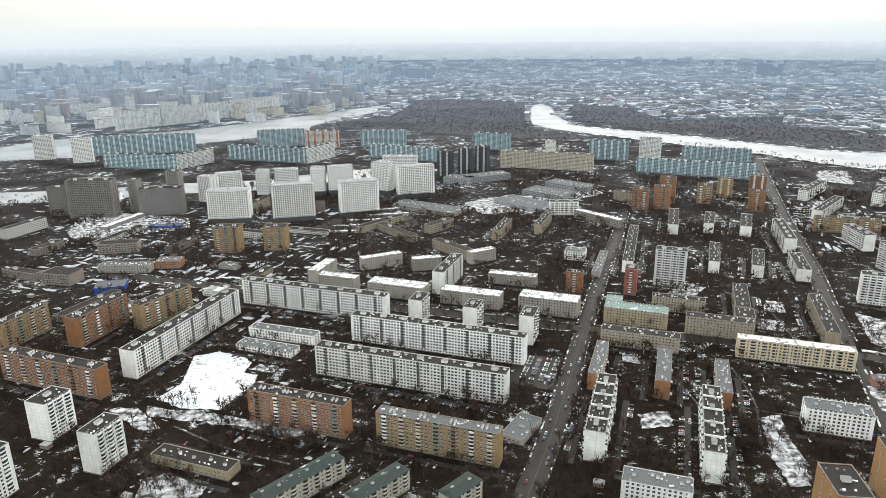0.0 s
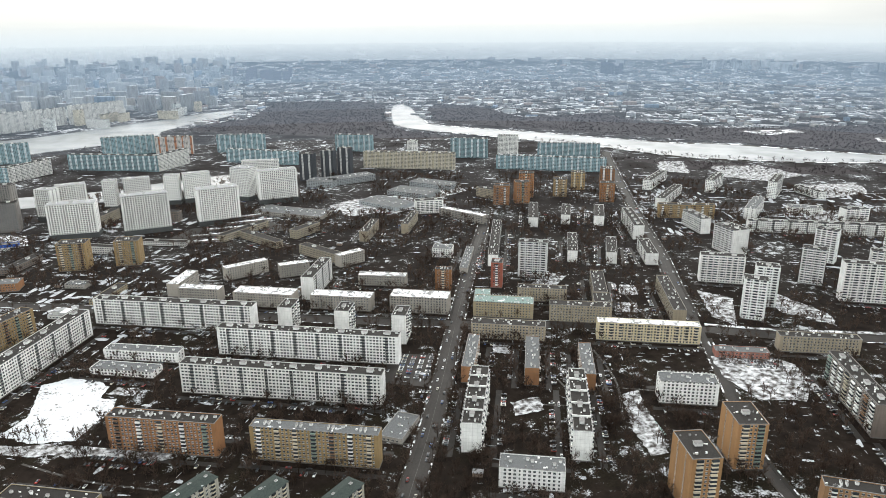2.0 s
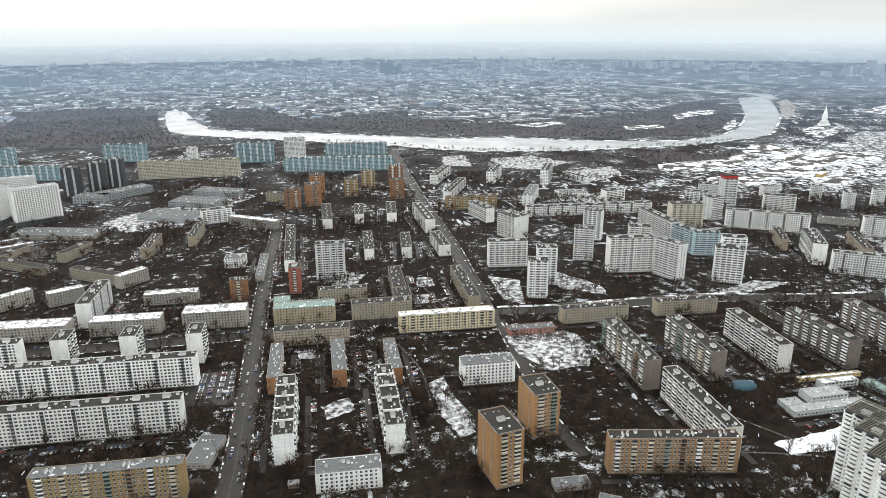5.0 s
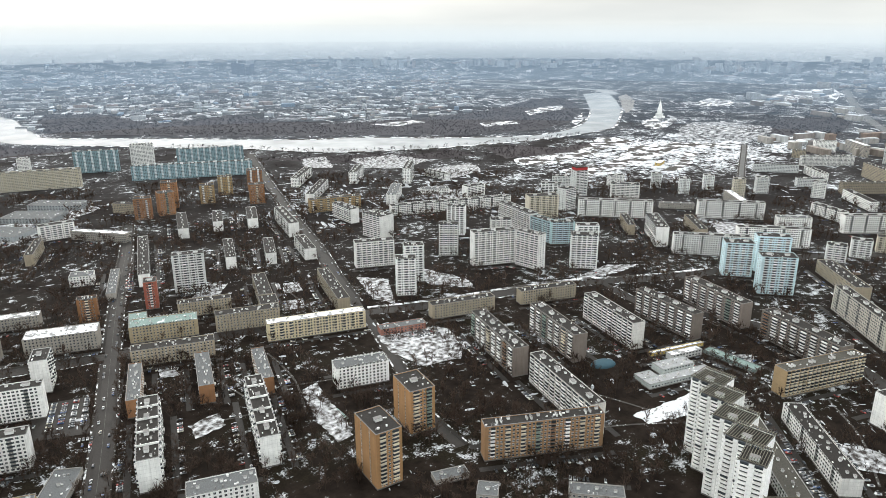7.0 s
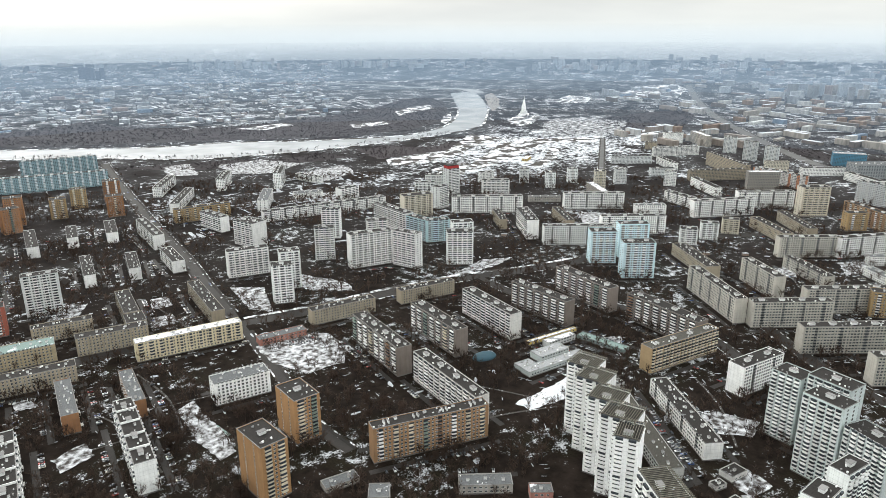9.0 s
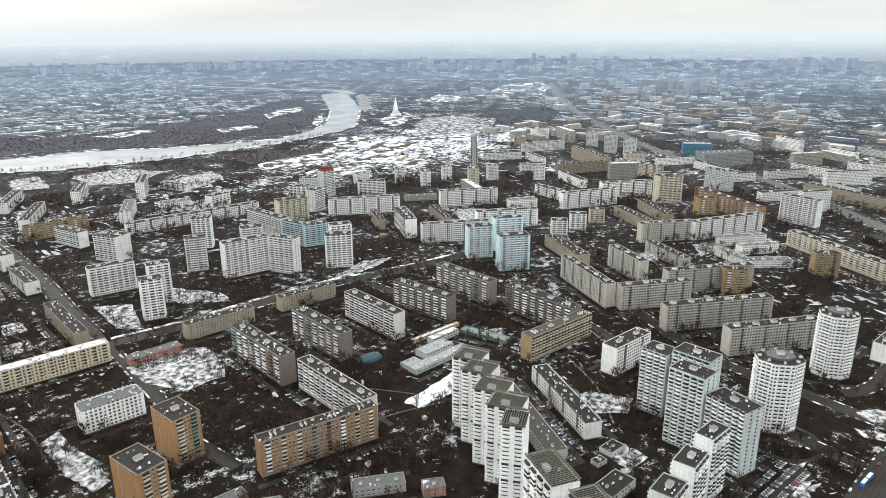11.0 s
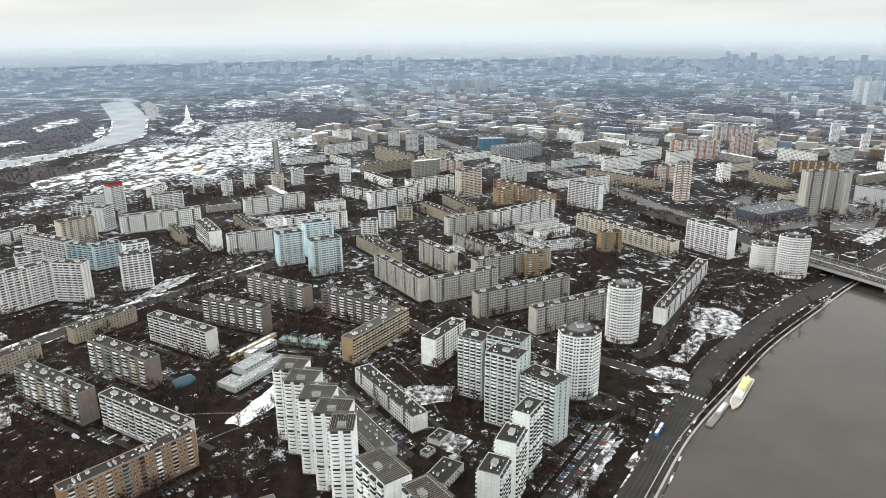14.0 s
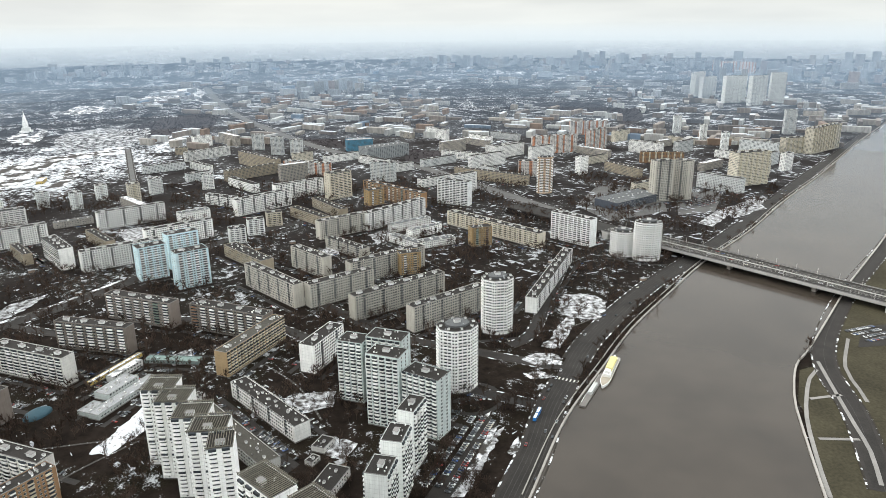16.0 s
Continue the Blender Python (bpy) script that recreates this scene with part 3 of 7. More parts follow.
PLINTH = plain("plinth_grey", (0.16, 0.15, 0.14), 0.9)


# style: wall colour, roof, window bay, window size, balconies, roof boxes, words
STYLES = {
    "panel": ((0.84, 0.84, 0.82), "ROOF", 3.0, (2.1, 1.6), (2.6, 0.5, "dark"), "head", "white concrete panel apartment building with a flat dark roof"),
    "panel_b": ((0.46, 0.44, 0.39), "ROOF", 3.0, (2.1, 1.6), (2.6, 0.5, "dark"), "head", "grey-beige panel apartment building with a dark flat roof"),
    "panel_t": ((0.82, 0.82, 0.8), "ROOF", 3.0, (1.8, 1.5), (3.2, 1.1, "white"), "head", "white panel tower with blank end walls and roof box"),
    "panel_z": ((0.85, 0.86, 0.84), "ROOF", 3.2, (1.7, 1.4), (3.0, 1.2, "white"), "head", "white panel apartment building in stepped sections"),
    "balc": ((0.2, 0.17, 0.15), "ROOF", 3.1, (1.9, 1.5), (5.6, 1.2, "white"), "head", "brown-grey panel apartment building with white balcony columns"),
    "brick_o": ((0.27, 0.135, 0.065), "ROOF", 2.9, (1.6, 1.5), (3.2, 1.1, "white"), "chimney", "orange brick apartment building with pale balconies"),
    "tan": ((0.29, 0.175, 0.095), "ROOF", 2.9, (1.6, 1.5), (3.2, 1.1, "pale"), "chimney", "tan brick apartment building with glazed balconies"),
    "brick_y": ((0.32, 0.225, 0.115), "ROOF", 2.9, (1.6, 1.5), (3.2, 1.1, "pale"), "chimney", "yellow brick apartment building with glazed balconies"),
    "brick_yl": ((0.34, 0.24, 0.12), "ROOF_GREY", 2.9, (1.6, 1.5), (3.2, 1.1, "pale"), "chimney", "yellow brick apartment building with a light grey roof"),
    "brick_t": ((0.35, 0.2, 0.095), "ROOF", 2.9, (1.5, 1.5), (4.2, 1.1, "pale"), "head", "tan brick tower with stacked pale balconies"),
    "brick_r": ((0.30, 0.10, 0.07), "ROOF", 2.9, (1.6, 1.5), (3.0, 1.1, "white"), "head", "dark red brick tower with white balconies"),
    "old": ((0.33, 0.285, 0.215), "ROOF", 3.0, (1.5, 1.7), None, "small", "five-storey ochre brick apartment building with a dark roof"),
    "old_s": ((0.34, 0.315, 0.28), "ROOF_SNOW", 3.0, (1.5, 1.7), None, "small", "five-storey grey-brown brick building with a snow-covered roof"),
    "old_g": ((0.36, 0.30, 0.2), "ROOF_GREEN", 3.0, (1.5, 1.7), None, "small", "five-storey ochre building with a pale green sheet roof"),
    "old_o": ((0.30, 0.155, 0.08), "ROOF_GREY", 3.0, (1.5, 1.6), None, "small", "five-storey orange brick building with a grey roof"),
    "cream": ((0.62, 0.54, 0.37), "ROOF_SNOW", 3.0, (1.5, 1.8), (2.6, 0.9, "pale"), "small", "cream-coloured older apartment house with a snowy roof"),
    "school": ((0.86, 0.86, 0.84), "ROOF_GREY", 3.2, (1.7, 1.6), None, "small", "white school building with broad window bands"),
    "low": ((0.36, 0.34, 0.31), "ROOF_GREY", 3.6, (1.9, 1.3), None, "small", "low flat-roofed service building with grey walls"),
    "low_d": ((0.55, 0.54, 0.52), "ROOF", 3.6, (1.9, 1.3), None, "small", "low pale service building with a dark flat roof"),
    "low_o": ((0.36, 0.29, 0.18), "ROOF", 3.6, (1.9, 1.3), None, "small", "low ochre school wing with a dark roof"),
    "gallery": ((0.5, 0.5, 0.48), "ROOF_OLIVE", 3.6, (2.4, 1.6), None, "small", "long low shop gallery with an olive-grey flat roof"),
    "pitched": ((0.5, 0.48, 0.41), "ROOF_DARKGREEN", 3.0, (1.5, 1.6), (2.6, 0.9, "pale"), "gable", "cream apartment house with a dark green pitched roof"),
    "wing": ((0.46, 0.5, 0.49), "ROOF_LIGHT", 3.2, (2.0, 1.6), None, "small", "long white sports hall wing with a pale roof"),
    "wing_s": ((0.6, 0.61, 0.6), "ROOF_SNOW", 3.6, (2.4, 1.4), None, None, "white sports hall under a snow-covered roof"),
    "towerb": ((0.82, 0.84, 0.82), "ROOF", 2.9, (1.6, 1.5), (3.4, 1.2, "white"), "head", "white panel tower with a blank end wall"),
    "tower_r": ((0.68, 0.70, 0.69), "ROOF", 3.0, (1.7, 1.5), (3.4, 1.0, "white"), "redtop", "white panel tower with a red roof storey"),
    "bands": ((0.36, 0.26, 0.15), "ROOF_OLIVE", 2.9, (1.6, 1.5), (4.0, 1.1, "pale"), "chimney", "ochre apartment building with rows of cream balconies"),
    "panel_w": ((0.62, 0.61, 0.58), "ROOF", 3.0, (2.1, 1.6), (5.0, 0.9, "white"), "head", "pale grey panel apartment building with white balconies"),
    "mall": ((0.07, 0.08, 0.1), "ROOF_GREY", 3.6, (2.6, 1.8), None, "small", "dark glass shopping hall with a flat grey roof"),
    "lowred": ((0.42, 0.2, 0.16), "ROOF_GREY", 3.6, (1.9, 1.3), None, "small", "low flat-roofed shop building with red walls"),
    "low_y": ((0.5, 0.37, 0.12), "ROOF_SNOW", 4.0, (1.8, 1.2), None, None, "long low yellow covered gallery with snow on top"),
    "low_g": ((0.2, 0.26, 0.25), "ROOF_GREEN", 4.0, (1.8, 1.2), None, None, "long low gallery with a pale green roof"),
    "low_w": ((0.6, 0.61, 0.6), "ROOF_LIGHT", 3.6, (2.4, 1.4), None, "small", "low white sports hall with a snowy stepped roof"),
    "hangar": ((0.03, 0.10, 0.42), "ROOF_GREY", 6.0, (2.2, 1.5), None, None, "bright blue hall with a flat roof"),
    "hall": ((0.3, 0.32, 0.33), "ROOF_GREY", 5.0, (3.0, 1.6), None, "small", "broad grey metal-clad hall with a pale flat roof"),
    "frame": ((0.24, 0.2, 0.17), "ROOF", 4.0, (2.8, 1.9), None, None, "bare concrete frame of an unfinished building"),
    "towerg": ((0.54, 0.6, 0.59), "ROOF", 2.9, (1.9, 1.7), (3.4, 1.2, "white"), "head", "tall grey-green panel tower with white balcony columns"),
    "stag": ((0.9, 0.91, 0.87), "ROOF", 6.4, (1.2, 1.4), (4.6, 1.5, "white"), "pergola", "tall white tower section with rounded balconies and roof beams"),
    "round": ((0.88, 0.89, 0.86), "ROOF", 3.0, (1.6, 1.5), None, "head", "tall white many-sided residential tower with balcony bands"),
    "roundt": ((0.45, 0.33, 0.23), "ROOF", 3.0, (1.6, 1.5), None, "head", "tall tan brick many-sided residential tower"),
    "grid_w": ((0.8, 0.8, 0.78), "ROOF_LIGHT", 3.4, (2.1, 1.9), None, "head", "new white residential tower with a grid of dark windows"),
    "grid_d": ((0.23, 0.215, 0.2), "ROOF", 3.4, (2.3, 2.0), None, "head", "unfinished grey-brown tower with a grid of openings"),
    "bw": ((0.06, 0.065, 0.075), "ROOF", 3.2, (1.7, 1.6), (3.6, 0.6, "white"), "head", "black residential tower with white window stripes"),
    "blue": ((0.24, 0.36, 0.4), "ROOF", 3.0, (1.7, 1.5), (3.6, 1.0, "pblue"), "head", "long pale blue panel apartment wall with balcony columns"),
    "blue_s": ((0.4, 0.55, 0.58), "ROOF", 3.0, (1.7, 1.5), (3.6, 1.0, "pblue"), "head", "pale turquoise panel apartment building with balconies"),
    "pblue": ((0.6, 0.77, 0.82), "ROOF", 3.0, (1.7, 1.5), (3.4, 1.2, "white"), "head", "pale blue panel tower with white balconies"),
    "white_s": ((0.77, 0.77, 0.75), "ROOF", 3.0, (1.7, 1.5), (3.4, 1.0, "white"), "head", "tall white panel apartment building with balcony columns"),
    "tower_w": ((0.75, 0.77, 0.76), "ROOF", 3.0, (1.7, 1.5), (3.4, 1.0, "white"), "head", "white panel tower with balcony columns"),
    "cream_s": ((0.56, 0.52, 0.43), "ROOF", 3.0, (1.7, 1.5), (3.4, 1.0, "pale"), "head", "cream panel apartment building with balcony columns"),
    "grey_t": ((0.58, 0.6, 0.6), "ROOF", 3.0, (1.7, 1.5), (3.4, 1.0, "white"), "head", "tall grey-white panel tower with balcony columns"),
    "peach": ((0.56, 0.53, 0.5), "ROOF", 3.0, (1.7, 1.5), (3.4, 1.0, "white"), "head", "white apartment building with orange end strips and balconies"),
    "glass": ((0.08, 0.22, 0.32), "ROOF_LIGHT", 3.0, (2.6, 2.2), None, "small", "blue glass office building with a pale roof"),
}
# the dark columns take the place of recessed loggias between sections
BALC = {"green": plain("grey_green_balcony", (0.2, 0.26, 0.22), 0.7), "brown": plain("brown_balcony", (0.2, 0.12, 0.075), 0.7), "dark": plain("grey_loggia", (0.2, 0.2, 0.19), 0.8), "white": WHITE, "pale": plain("pale_yellow_balcony", (0.58, 0.52, 0.40), 0.7), "pblue": plain("pale_blue_balcony", (0.55, 0.65, 0.70), 0.7)}
ROOFS = {"ROOF": ROOF, "ROOF_SNOW": ROOF_SNOW, "ROOF_GREEN": ROOF_GREEN, "ROOF_GREY": ROOF_GREY, "ROOF_OLIVE": ROOF_OLIVE, "ROOF_DARKGREEN": ROOF_DARKGREEN, "ROOF_LIGHT": ROOF_LIGHT}
WORDS = {1: "single-storey", 2: "two-storey", 3: "three-storey", 4: "four-storey", 5: "five-storey", 9: "nine-storey"}


def prism(sides, rx, ry, z0, z1):
    vs = [(rx * math.cos(2 * math.pi * (i + 0.5) / sides), ry * math.sin(2 * math.pi * (i + 0.5) / sides), z) for z in (z0, z1) for i in range(sides)]
    fs = [(i, (i + 1) % sides, sides + (i + 1) % sides, sides + i) for i in range(sides)] + [tuple(range(sides, 2 * sides))]
    return vs, fs


def simple(name, parts, mats):
    vs, fs, mi = [], [], []
    for v, f, k in parts:
        o = len(vs)
        vs += v
        fs += [tuple(o + i for i in q) for q in f]
        mi += [k] * len(f)
    me = bpy.data.meshes.new(name)
    me.from_pydata(vs, [], fs)
    for m in mats:
        me.materials.append(m)
    me.polygons.foreach_set("material_index", mi)
    me.update()
    return me


def round_tower(x, y, z, yaw, L, W, h, style):
    """A many-sided tower: shaft, a glazed band and a balcony ring for every storey, a crown of roof boxes."""
    col, roof, bay, win, bal, head, words = STYLES[style]
    n = max(4, round(h / 2.95))
    e = thing("residential_tower", pose(x, y, z, 0, 0, yaw), words, "tower block", "apartment buildings")
    FOOT.append((x, y, yaw, L, W))
    rx, ry, sides = L / 2 * 1.03, W / 2 * 1.03, 8
    child("wall", simple("wall", [(*prism(sides, rx, ry, 0, h), 0)], (wall(style + "_wall", col),)), e)
    child("plinth", simple("plinth", [(*prism(sides, rx + 0.2, ry + 0.2, -0.5, 1.0), 0)], (PLINTH,)), e)
    corner = lambda i: (rx * math.cos(2 * math.pi * (i + 0.5) / sides), ry * math.sin(2 * math.pi * (i + 0.5) / sides))
    vs, fs, ring = [], [], []
    for i in range(sides):
        (ax, ay), (bx, by) = corner(i), corner(i + 1)
        for f, g in ((0.04, 0.15), (0.25, 0.47), (0.53, 0.75), (0.85, 0.96)):
            o = len(vs)
            p, q = ((ax + (bx - ax) * f) * 1.008, (ay + (by - ay) * f) * 1.008), ((ax + (bx - ax) * g) * 1.008, (ay + (by - ay) * g) * 1.008)
            vs += [(*p, 1.0), (*q, 1.0), (*q, 2.35), (*p, 2.35)]
            fs.append((o, o + 1, o + 2, o + 3))
        p = [((ax + (bx - ax) * f) * k, (ay + (by - ay) * f) * k) for f in (0.2, 0.8) for k in (1.0, 1.06)]
        ring.append(([(*p[0], -0.1), (*p[1], -0.1), (*p[3], -0.1), (*p[2], -0.1), (*p[0], 1.15), (*p[1], 1.15), (*p[3], 1.15), (*p[2], 1.15)], CUBE, 0))
    row = bpy.data.meshes.new("window_band")
    row.from_pydata(vs, [], fs)
    row.materials.append(GLASS)
    band = simple("balcony_ring", ring, (WHITE,))
    for i in range(1, n):
        tagged(child("window_band", row, e, (0, 0, 2.9 * i + 0.3)), kind="stuff")
        tagged(child("balcony_ring", band, e, (0, 0, 2.9 * i + 0.3)), kind="stuff")
    child("roof", simple("roof", [(*prism(sides, rx - 0.5, ry - 0.5, h, h + 0.15), 0)], (ROOFS[roof],)), e)
    child("attic", simple("attic", [(*prism(sides, rx * 0.6, ry * 0.6, h + 0.15, h + 2.0), 0)], (ROOF_GREY,)), e)
    child("parapet", simple("parapet", [(*prism(sides, rx + 0.15, ry + 0.15, h - 0.4, h + 0.05), 0)], (COPE,)), e)
    for i in range(8):
        a = 2 * math.pi * i / 8
        child("roof_fin", stair_head("small"), e, (rx * 0.8 * math.cos(a), ry * 0.8 * math.sin(a), h), a)
    child("stair_head", stair_head("head"), e, (0, 0, h + 1.9))
    return e


def block(x, y, z, yaw, L, W, h, style, near):
    """An apartment house or other flat-roofed building."""
    if style in ("round", "roundt"):
        return round_tower(x, y, z, yaw, L, W, h, style)
    col, roof, bay, (ww, wh), bal, head, words = STYLES[style]
    n = max(1, round((h - 1.0) / 2.9))
    if head == "head" and n <= 5:
        head = "small"
    tall = h / max(L, W) > 1.0
    if n in WORDS and "storey" not in words and len(words.split()) < 12:
        words = WORDS[n] + " " + words
    e = thing({"school": "school_building", "low": "low_building", "lowred": "low_building", "hall": "hall_building", "hangar": "hall_building", "glass": "office_building"}.get(style, "tower_block" if tall else "apartment_building"),
              pose(x, y, z, 0, 0, yaw), words, "building", "apartment buildings")
    FOOT.append((x, y, yaw, L, W))
    if near and head in ("head", "chimney", "small"):
        TOPS.append((x, y, yaw, L, W, h - 0.55))
    rm = ROOFS[roof]
    wm = wall(style + "_wall", col, far=not near, bay=bay, band=(0.46, 0.21, 0.12) if style == "peach" else None)
    sc = 1.0 if z < 1 else h / 60
    wl_ = child("wall", shell(L, W, h, wm), e)
    if near:
        child("plinth", plinth(L, W), e)
    rf = child("roof", boxes("roof", [(-L / 2 + 0.36, L / 2 - 0.36, -W / 2 + 0.36, W / 2 - 0.36, h - 0.75, h - 0.55, 0)], (rm,)), e)
    sections = max(1, round(L / 21))
    if near:
        ends = style in ("towerg", "grid_w", "grid_d", "school", "pblue", "brick_y") or (tall and style not in ("stag", "panel_z", "panel_t", "towerb"))
        row = window_row(L, W, bay, ww, wh, 1.0, ends, math.hypot(x, y) < 640)
        if math.hypot(x, y) < 530:
            for i in range(n):
                tagged(child("window_band", row, wl_, (0, 0, 0.6 + 2.9 * i)), kind="stuff")
        else:
            tagged(child("window_grid", stacked(row, n), wl_, (0, 0, 0.6)), kind="stuff")
    if bal and z < 1 and L > 9:
        bw, deep, bm = bal
        if near:
            count = max(1, round(L / {"balc": 11.5, "panel": 22.0, "panel_b": 22.0, "brick_o": 17.0, "brick_y": 13.0, "brick_t": 9.0, "brick_yl": 14.0, "tan": 11.0, "bands": 4.4, "panel_w": 8.5, "stag": 8.0, "towerg": 5.6, "towerb": 5.2, "tower_w": 7.0, "white_s": 7.5}.get(style, 9.0)))
            mesh = balcony_stack(n, min(bw, L / count * 0.6), deep, BALC[bm], style)
            mixed = [mesh] + [balcony_stack(n, min(bw, L / count * 0.6), deep, BALC[k], style + k) for k in (("white", "green", "pale", "brown") if style in ("brick_o", "tan", "brick_y", "brick_t", "balc", "brick_yl") else ())]
        else:
            count = 0
            k = max(1, round(L / 13.0))
            cols = [(L * ((i + 0.5) / k - 0.5) - bw / 2, L * ((i + 0.5) / k - 0.5) + bw / 2, s * W / 2 - deep, s * W / 2 + deep, 3.0, 0.6 + 2.9 * n, 0) for i in range(k) for s in (-1, 1)]
            paint = {"dark": (0.2, 0.2, 0.19), "white": (0.66, 0.66, 0.64), "pale": (0.55, 0.5, 0.38), "pblue": (0.6, 0.67, 0.7)}[bm]
            tagged(child("balcony_ribbing", boxes("balcony_ribbing", cols, (wall(bm + "_balcony_wall", paint, far=True, bay=1.8),)), e), kind="stuff")
        for i in range(count):
            px = L * ((i + 0.5) / count - 0.5)
            mesh = mixed[(i * 3 + int(x)) % len(mixed)] if style != "balc" or i % 3 == 1 else mixed[0]
            tagged(child("balcony_column", mesh, e, (px, -W / 2, 0)), kind="stuff")
            tagged(child("balcony_column", mesh, e, (px, W / 2, 0), math.pi), kind="stuff")
    if style == "low_w" and near:
        for k, (u0, u1, v0, v1, up, m) in enumerate(((-0.5, -0.16, -0.3, 0.5, 2.6, ROOF_SNOW), (-0.12, 0.2, -0.1, 0.5, 4.2, ROOF_LIGHT), (0.24, 0.5, -0.46, 0.2, 2.0, ROOF_SNOW))):
            child("upper_hall", boxes("upper_hall", [(u0 * L + 0.5, u1 * L - 0.5, v0 * W + 0.5, v1 * W - 0.5, h - 0.6, h + up, 0)], (wm,)), wl_)
            child("upper_roof", boxes("upper_roof", [(u0 * L + 0.2, u1 * L - 0.2, v0 * W + 0.2, v1 * W - 0.2, h + up, h + up + 0.25, 0)], (m,)), rf)
            child("glazing", boxes("glazing", [(u0 * L + 1.0, u1 * L - 1.0, v0 * W + 0.42, v0 * W + 0.56, h + up - 1.3, h + up - 0.3, 0)], (GLASS,)), wl_)
    if style == "grid_w" and z < 1:
        child("podium", rings_mesh("podium", ((L / 2 + 0.6, W / 2 + 0.6, 0), (L / 2 + 0.6, W / 2 + 0.6, 7.0), (L / 2 + 0.05, W / 2 + 0.05, 7.2)), (PODIUM,), (0, 0)), e)
    if near and math.hypot(x, y) < 600 and n > 4 and not tall:
        canopy = HEAD.setdefault("canopy", boxes("entrance_canopy", [(-2.2, 2.2, -2.0, 0.3, 2.6, 2.85, 0), (-2.1, -1.9, -1.9, -1.7, 0, 2.6, 0), (1.9, 2.1, -1.9, -1.7, 0, 2.6, 0), (-1.6, 1.6, -0.5, 0.3, 0, 2.6, 1)], (TRIM, PLINTH)))
        for i in range(sections):
            child("entrance_canopy", canopy, e, (L * ((i + 0.3) / sections - 0.5), -W / 2, 0))
            child("roof_vent", stair_head("small"), rf, (L * ((i + 0.15) / sections - 0.5), -W / 6, h - 0.7))
    if style == "panel_z":
        step = boxes("section_wall", [(-0.25, 0.25, -W / 2 - 0.05, W / 2 + 0.05, 0, 1.7, 0)], (WHITE,))
        for i in range(1, 5):
            child("section_wall", step, rf, (L * (i / 5 - 0.5), 0, h - 0.75))
    if head and z < 1:
        if head == "small":
            for i in range(max(1, round(L / 13))):
                child("roof_vent", stair_head("small"), rf, (L * ((i + 0.5) / max(1, round(L / 13)) - 0.5), 0.8 * (-1) ** i, h - 0.6))
        elif head == "gable":
            rise = 2.4
            vs = [(-L / 2 - 0.5, -W / 2 - 0.6, h), (L / 2 + 0.5, -W / 2 - 0.6, h), (L / 2 + 0.5, W / 2 + 0.6, h), (-L / 2 - 0.5, W / 2 + 0.6, h), (-L / 2 + 3.5, 0, h + rise), (L / 2 - 3.5, 0, h + rise)]
            child("pitched_roof", simple("pitched_roof", [(vs, [(0, 1, 5, 4), (2, 3, 4, 5), (1, 2, 5), (3, 0, 4), (3, 2, 1, 0)], 0)], (rm,)), e)
            for i in range(sections * 2):
                child("chimney", stair_head("small"), rf, (L * ((i + 0.5) / sections / 2 - 0.5), 1.2 * (-1) ** i, h + 0.8))
        elif head == "redtop":
            child("roof_storey", rings_mesh("roof_storey", ((L / 2 - 1, W / 2 - 1, h - 0.6), (L / 2 - 1, W / 2 - 1, h + 4.6), (L / 2 - 0.6, W / 2 - 0.6, h + 4.6), (L / 2 - 0.6, W / 2 - 0.6, h + 5.4)), (plain("red_cladding", (0.42, 0.05, 0.05), 0.6), ROOF), (0, 0, 1)), e)
        elif head == "pergola":
            beams = [(-L / 2 - 0.5 + 1.5 * i, -L / 2 - 0.2 + 1.5 * i, -W / 2 - 0.6, W / 2 + 0.6, h + 1.4, h + 1.9, 0) for i in range(int(L / 1.5) + 1)]
            beams += [(-L / 2 - 0.5, L / 2 + 0.5, s * W / 2 - 0.2, s * W / 2 + 0.2, h + 1.0, h + 1.4, 0) for s in (-1, 1)]
            beams += [(sx * (L / 2 - 0.4) - 0.2, sx * (L / 2 - 0.4) + 0.2, sy * W / 2 - 0.2, sy * W / 2 + 0.2, h, h + 1.0, 0) for sx in (-1, 1) for sy in (-1, 1)]
            for bm_ in beams:
                child("roof_beam", boxes("roof_beam", [bm_], (BEAM,), True), rf)
            child("stair_head", stair_head("head"), rf, (0, W / 5, h - 0.6))
        else:
            for i in range(sections):
                cx = L * ((i + 0.5) / sections - 0.5)
                if head == "chimney":
                    for dx in (-1.6, 1.6):
                        child("chimney", stair_head("chimney"), rf, (cx + dx, 0.5, h - 0.7))
                else:
                    child("stair_head", stair_head(head), rf, (cx, 0.5, h - 0.7))
    return e


block(-416.2, 630.5, 0.0, 72.0, 54.2, 12.5, 27.6, "brick_y", True)
block(-347.3, 643.1, 0.0, 72.9, 67.5, 15.0, 30.4, "brick_o", True)
block(-297.1, 679.9, 0.0, 63.1, 65.7, 14.0, 27.6, "brick_y", True)
block(-334.1, 534.7, 0.0, 160.3, 107.9, 12.5, 27.6, "brick_o", True)
block(-252.1, 620.4, 0.0, 71.4, 154.6, 15.0, 27.6, "panel", True)
block(-142.5, 699.2, 0.0, 161.4, 169.2, 13.0, 27.6, "panel", True)
block(-10.8, 599.4, 0.0, 160.9, 169.9, 12.5, 27.6, "panel", True)
block(-33.0, 531.2, 0.0, 161.0, 170.3, 12.5, 27.6, "panel", True)
block(-113.0, 469.6, 0.0, 161.5, 81.9, 12.5, 27.6, "brick_o", True)
block(-7.5, 434.3, 0.0, 160.9, 91.5, 10.8, 26.7, "brick_yl", True)
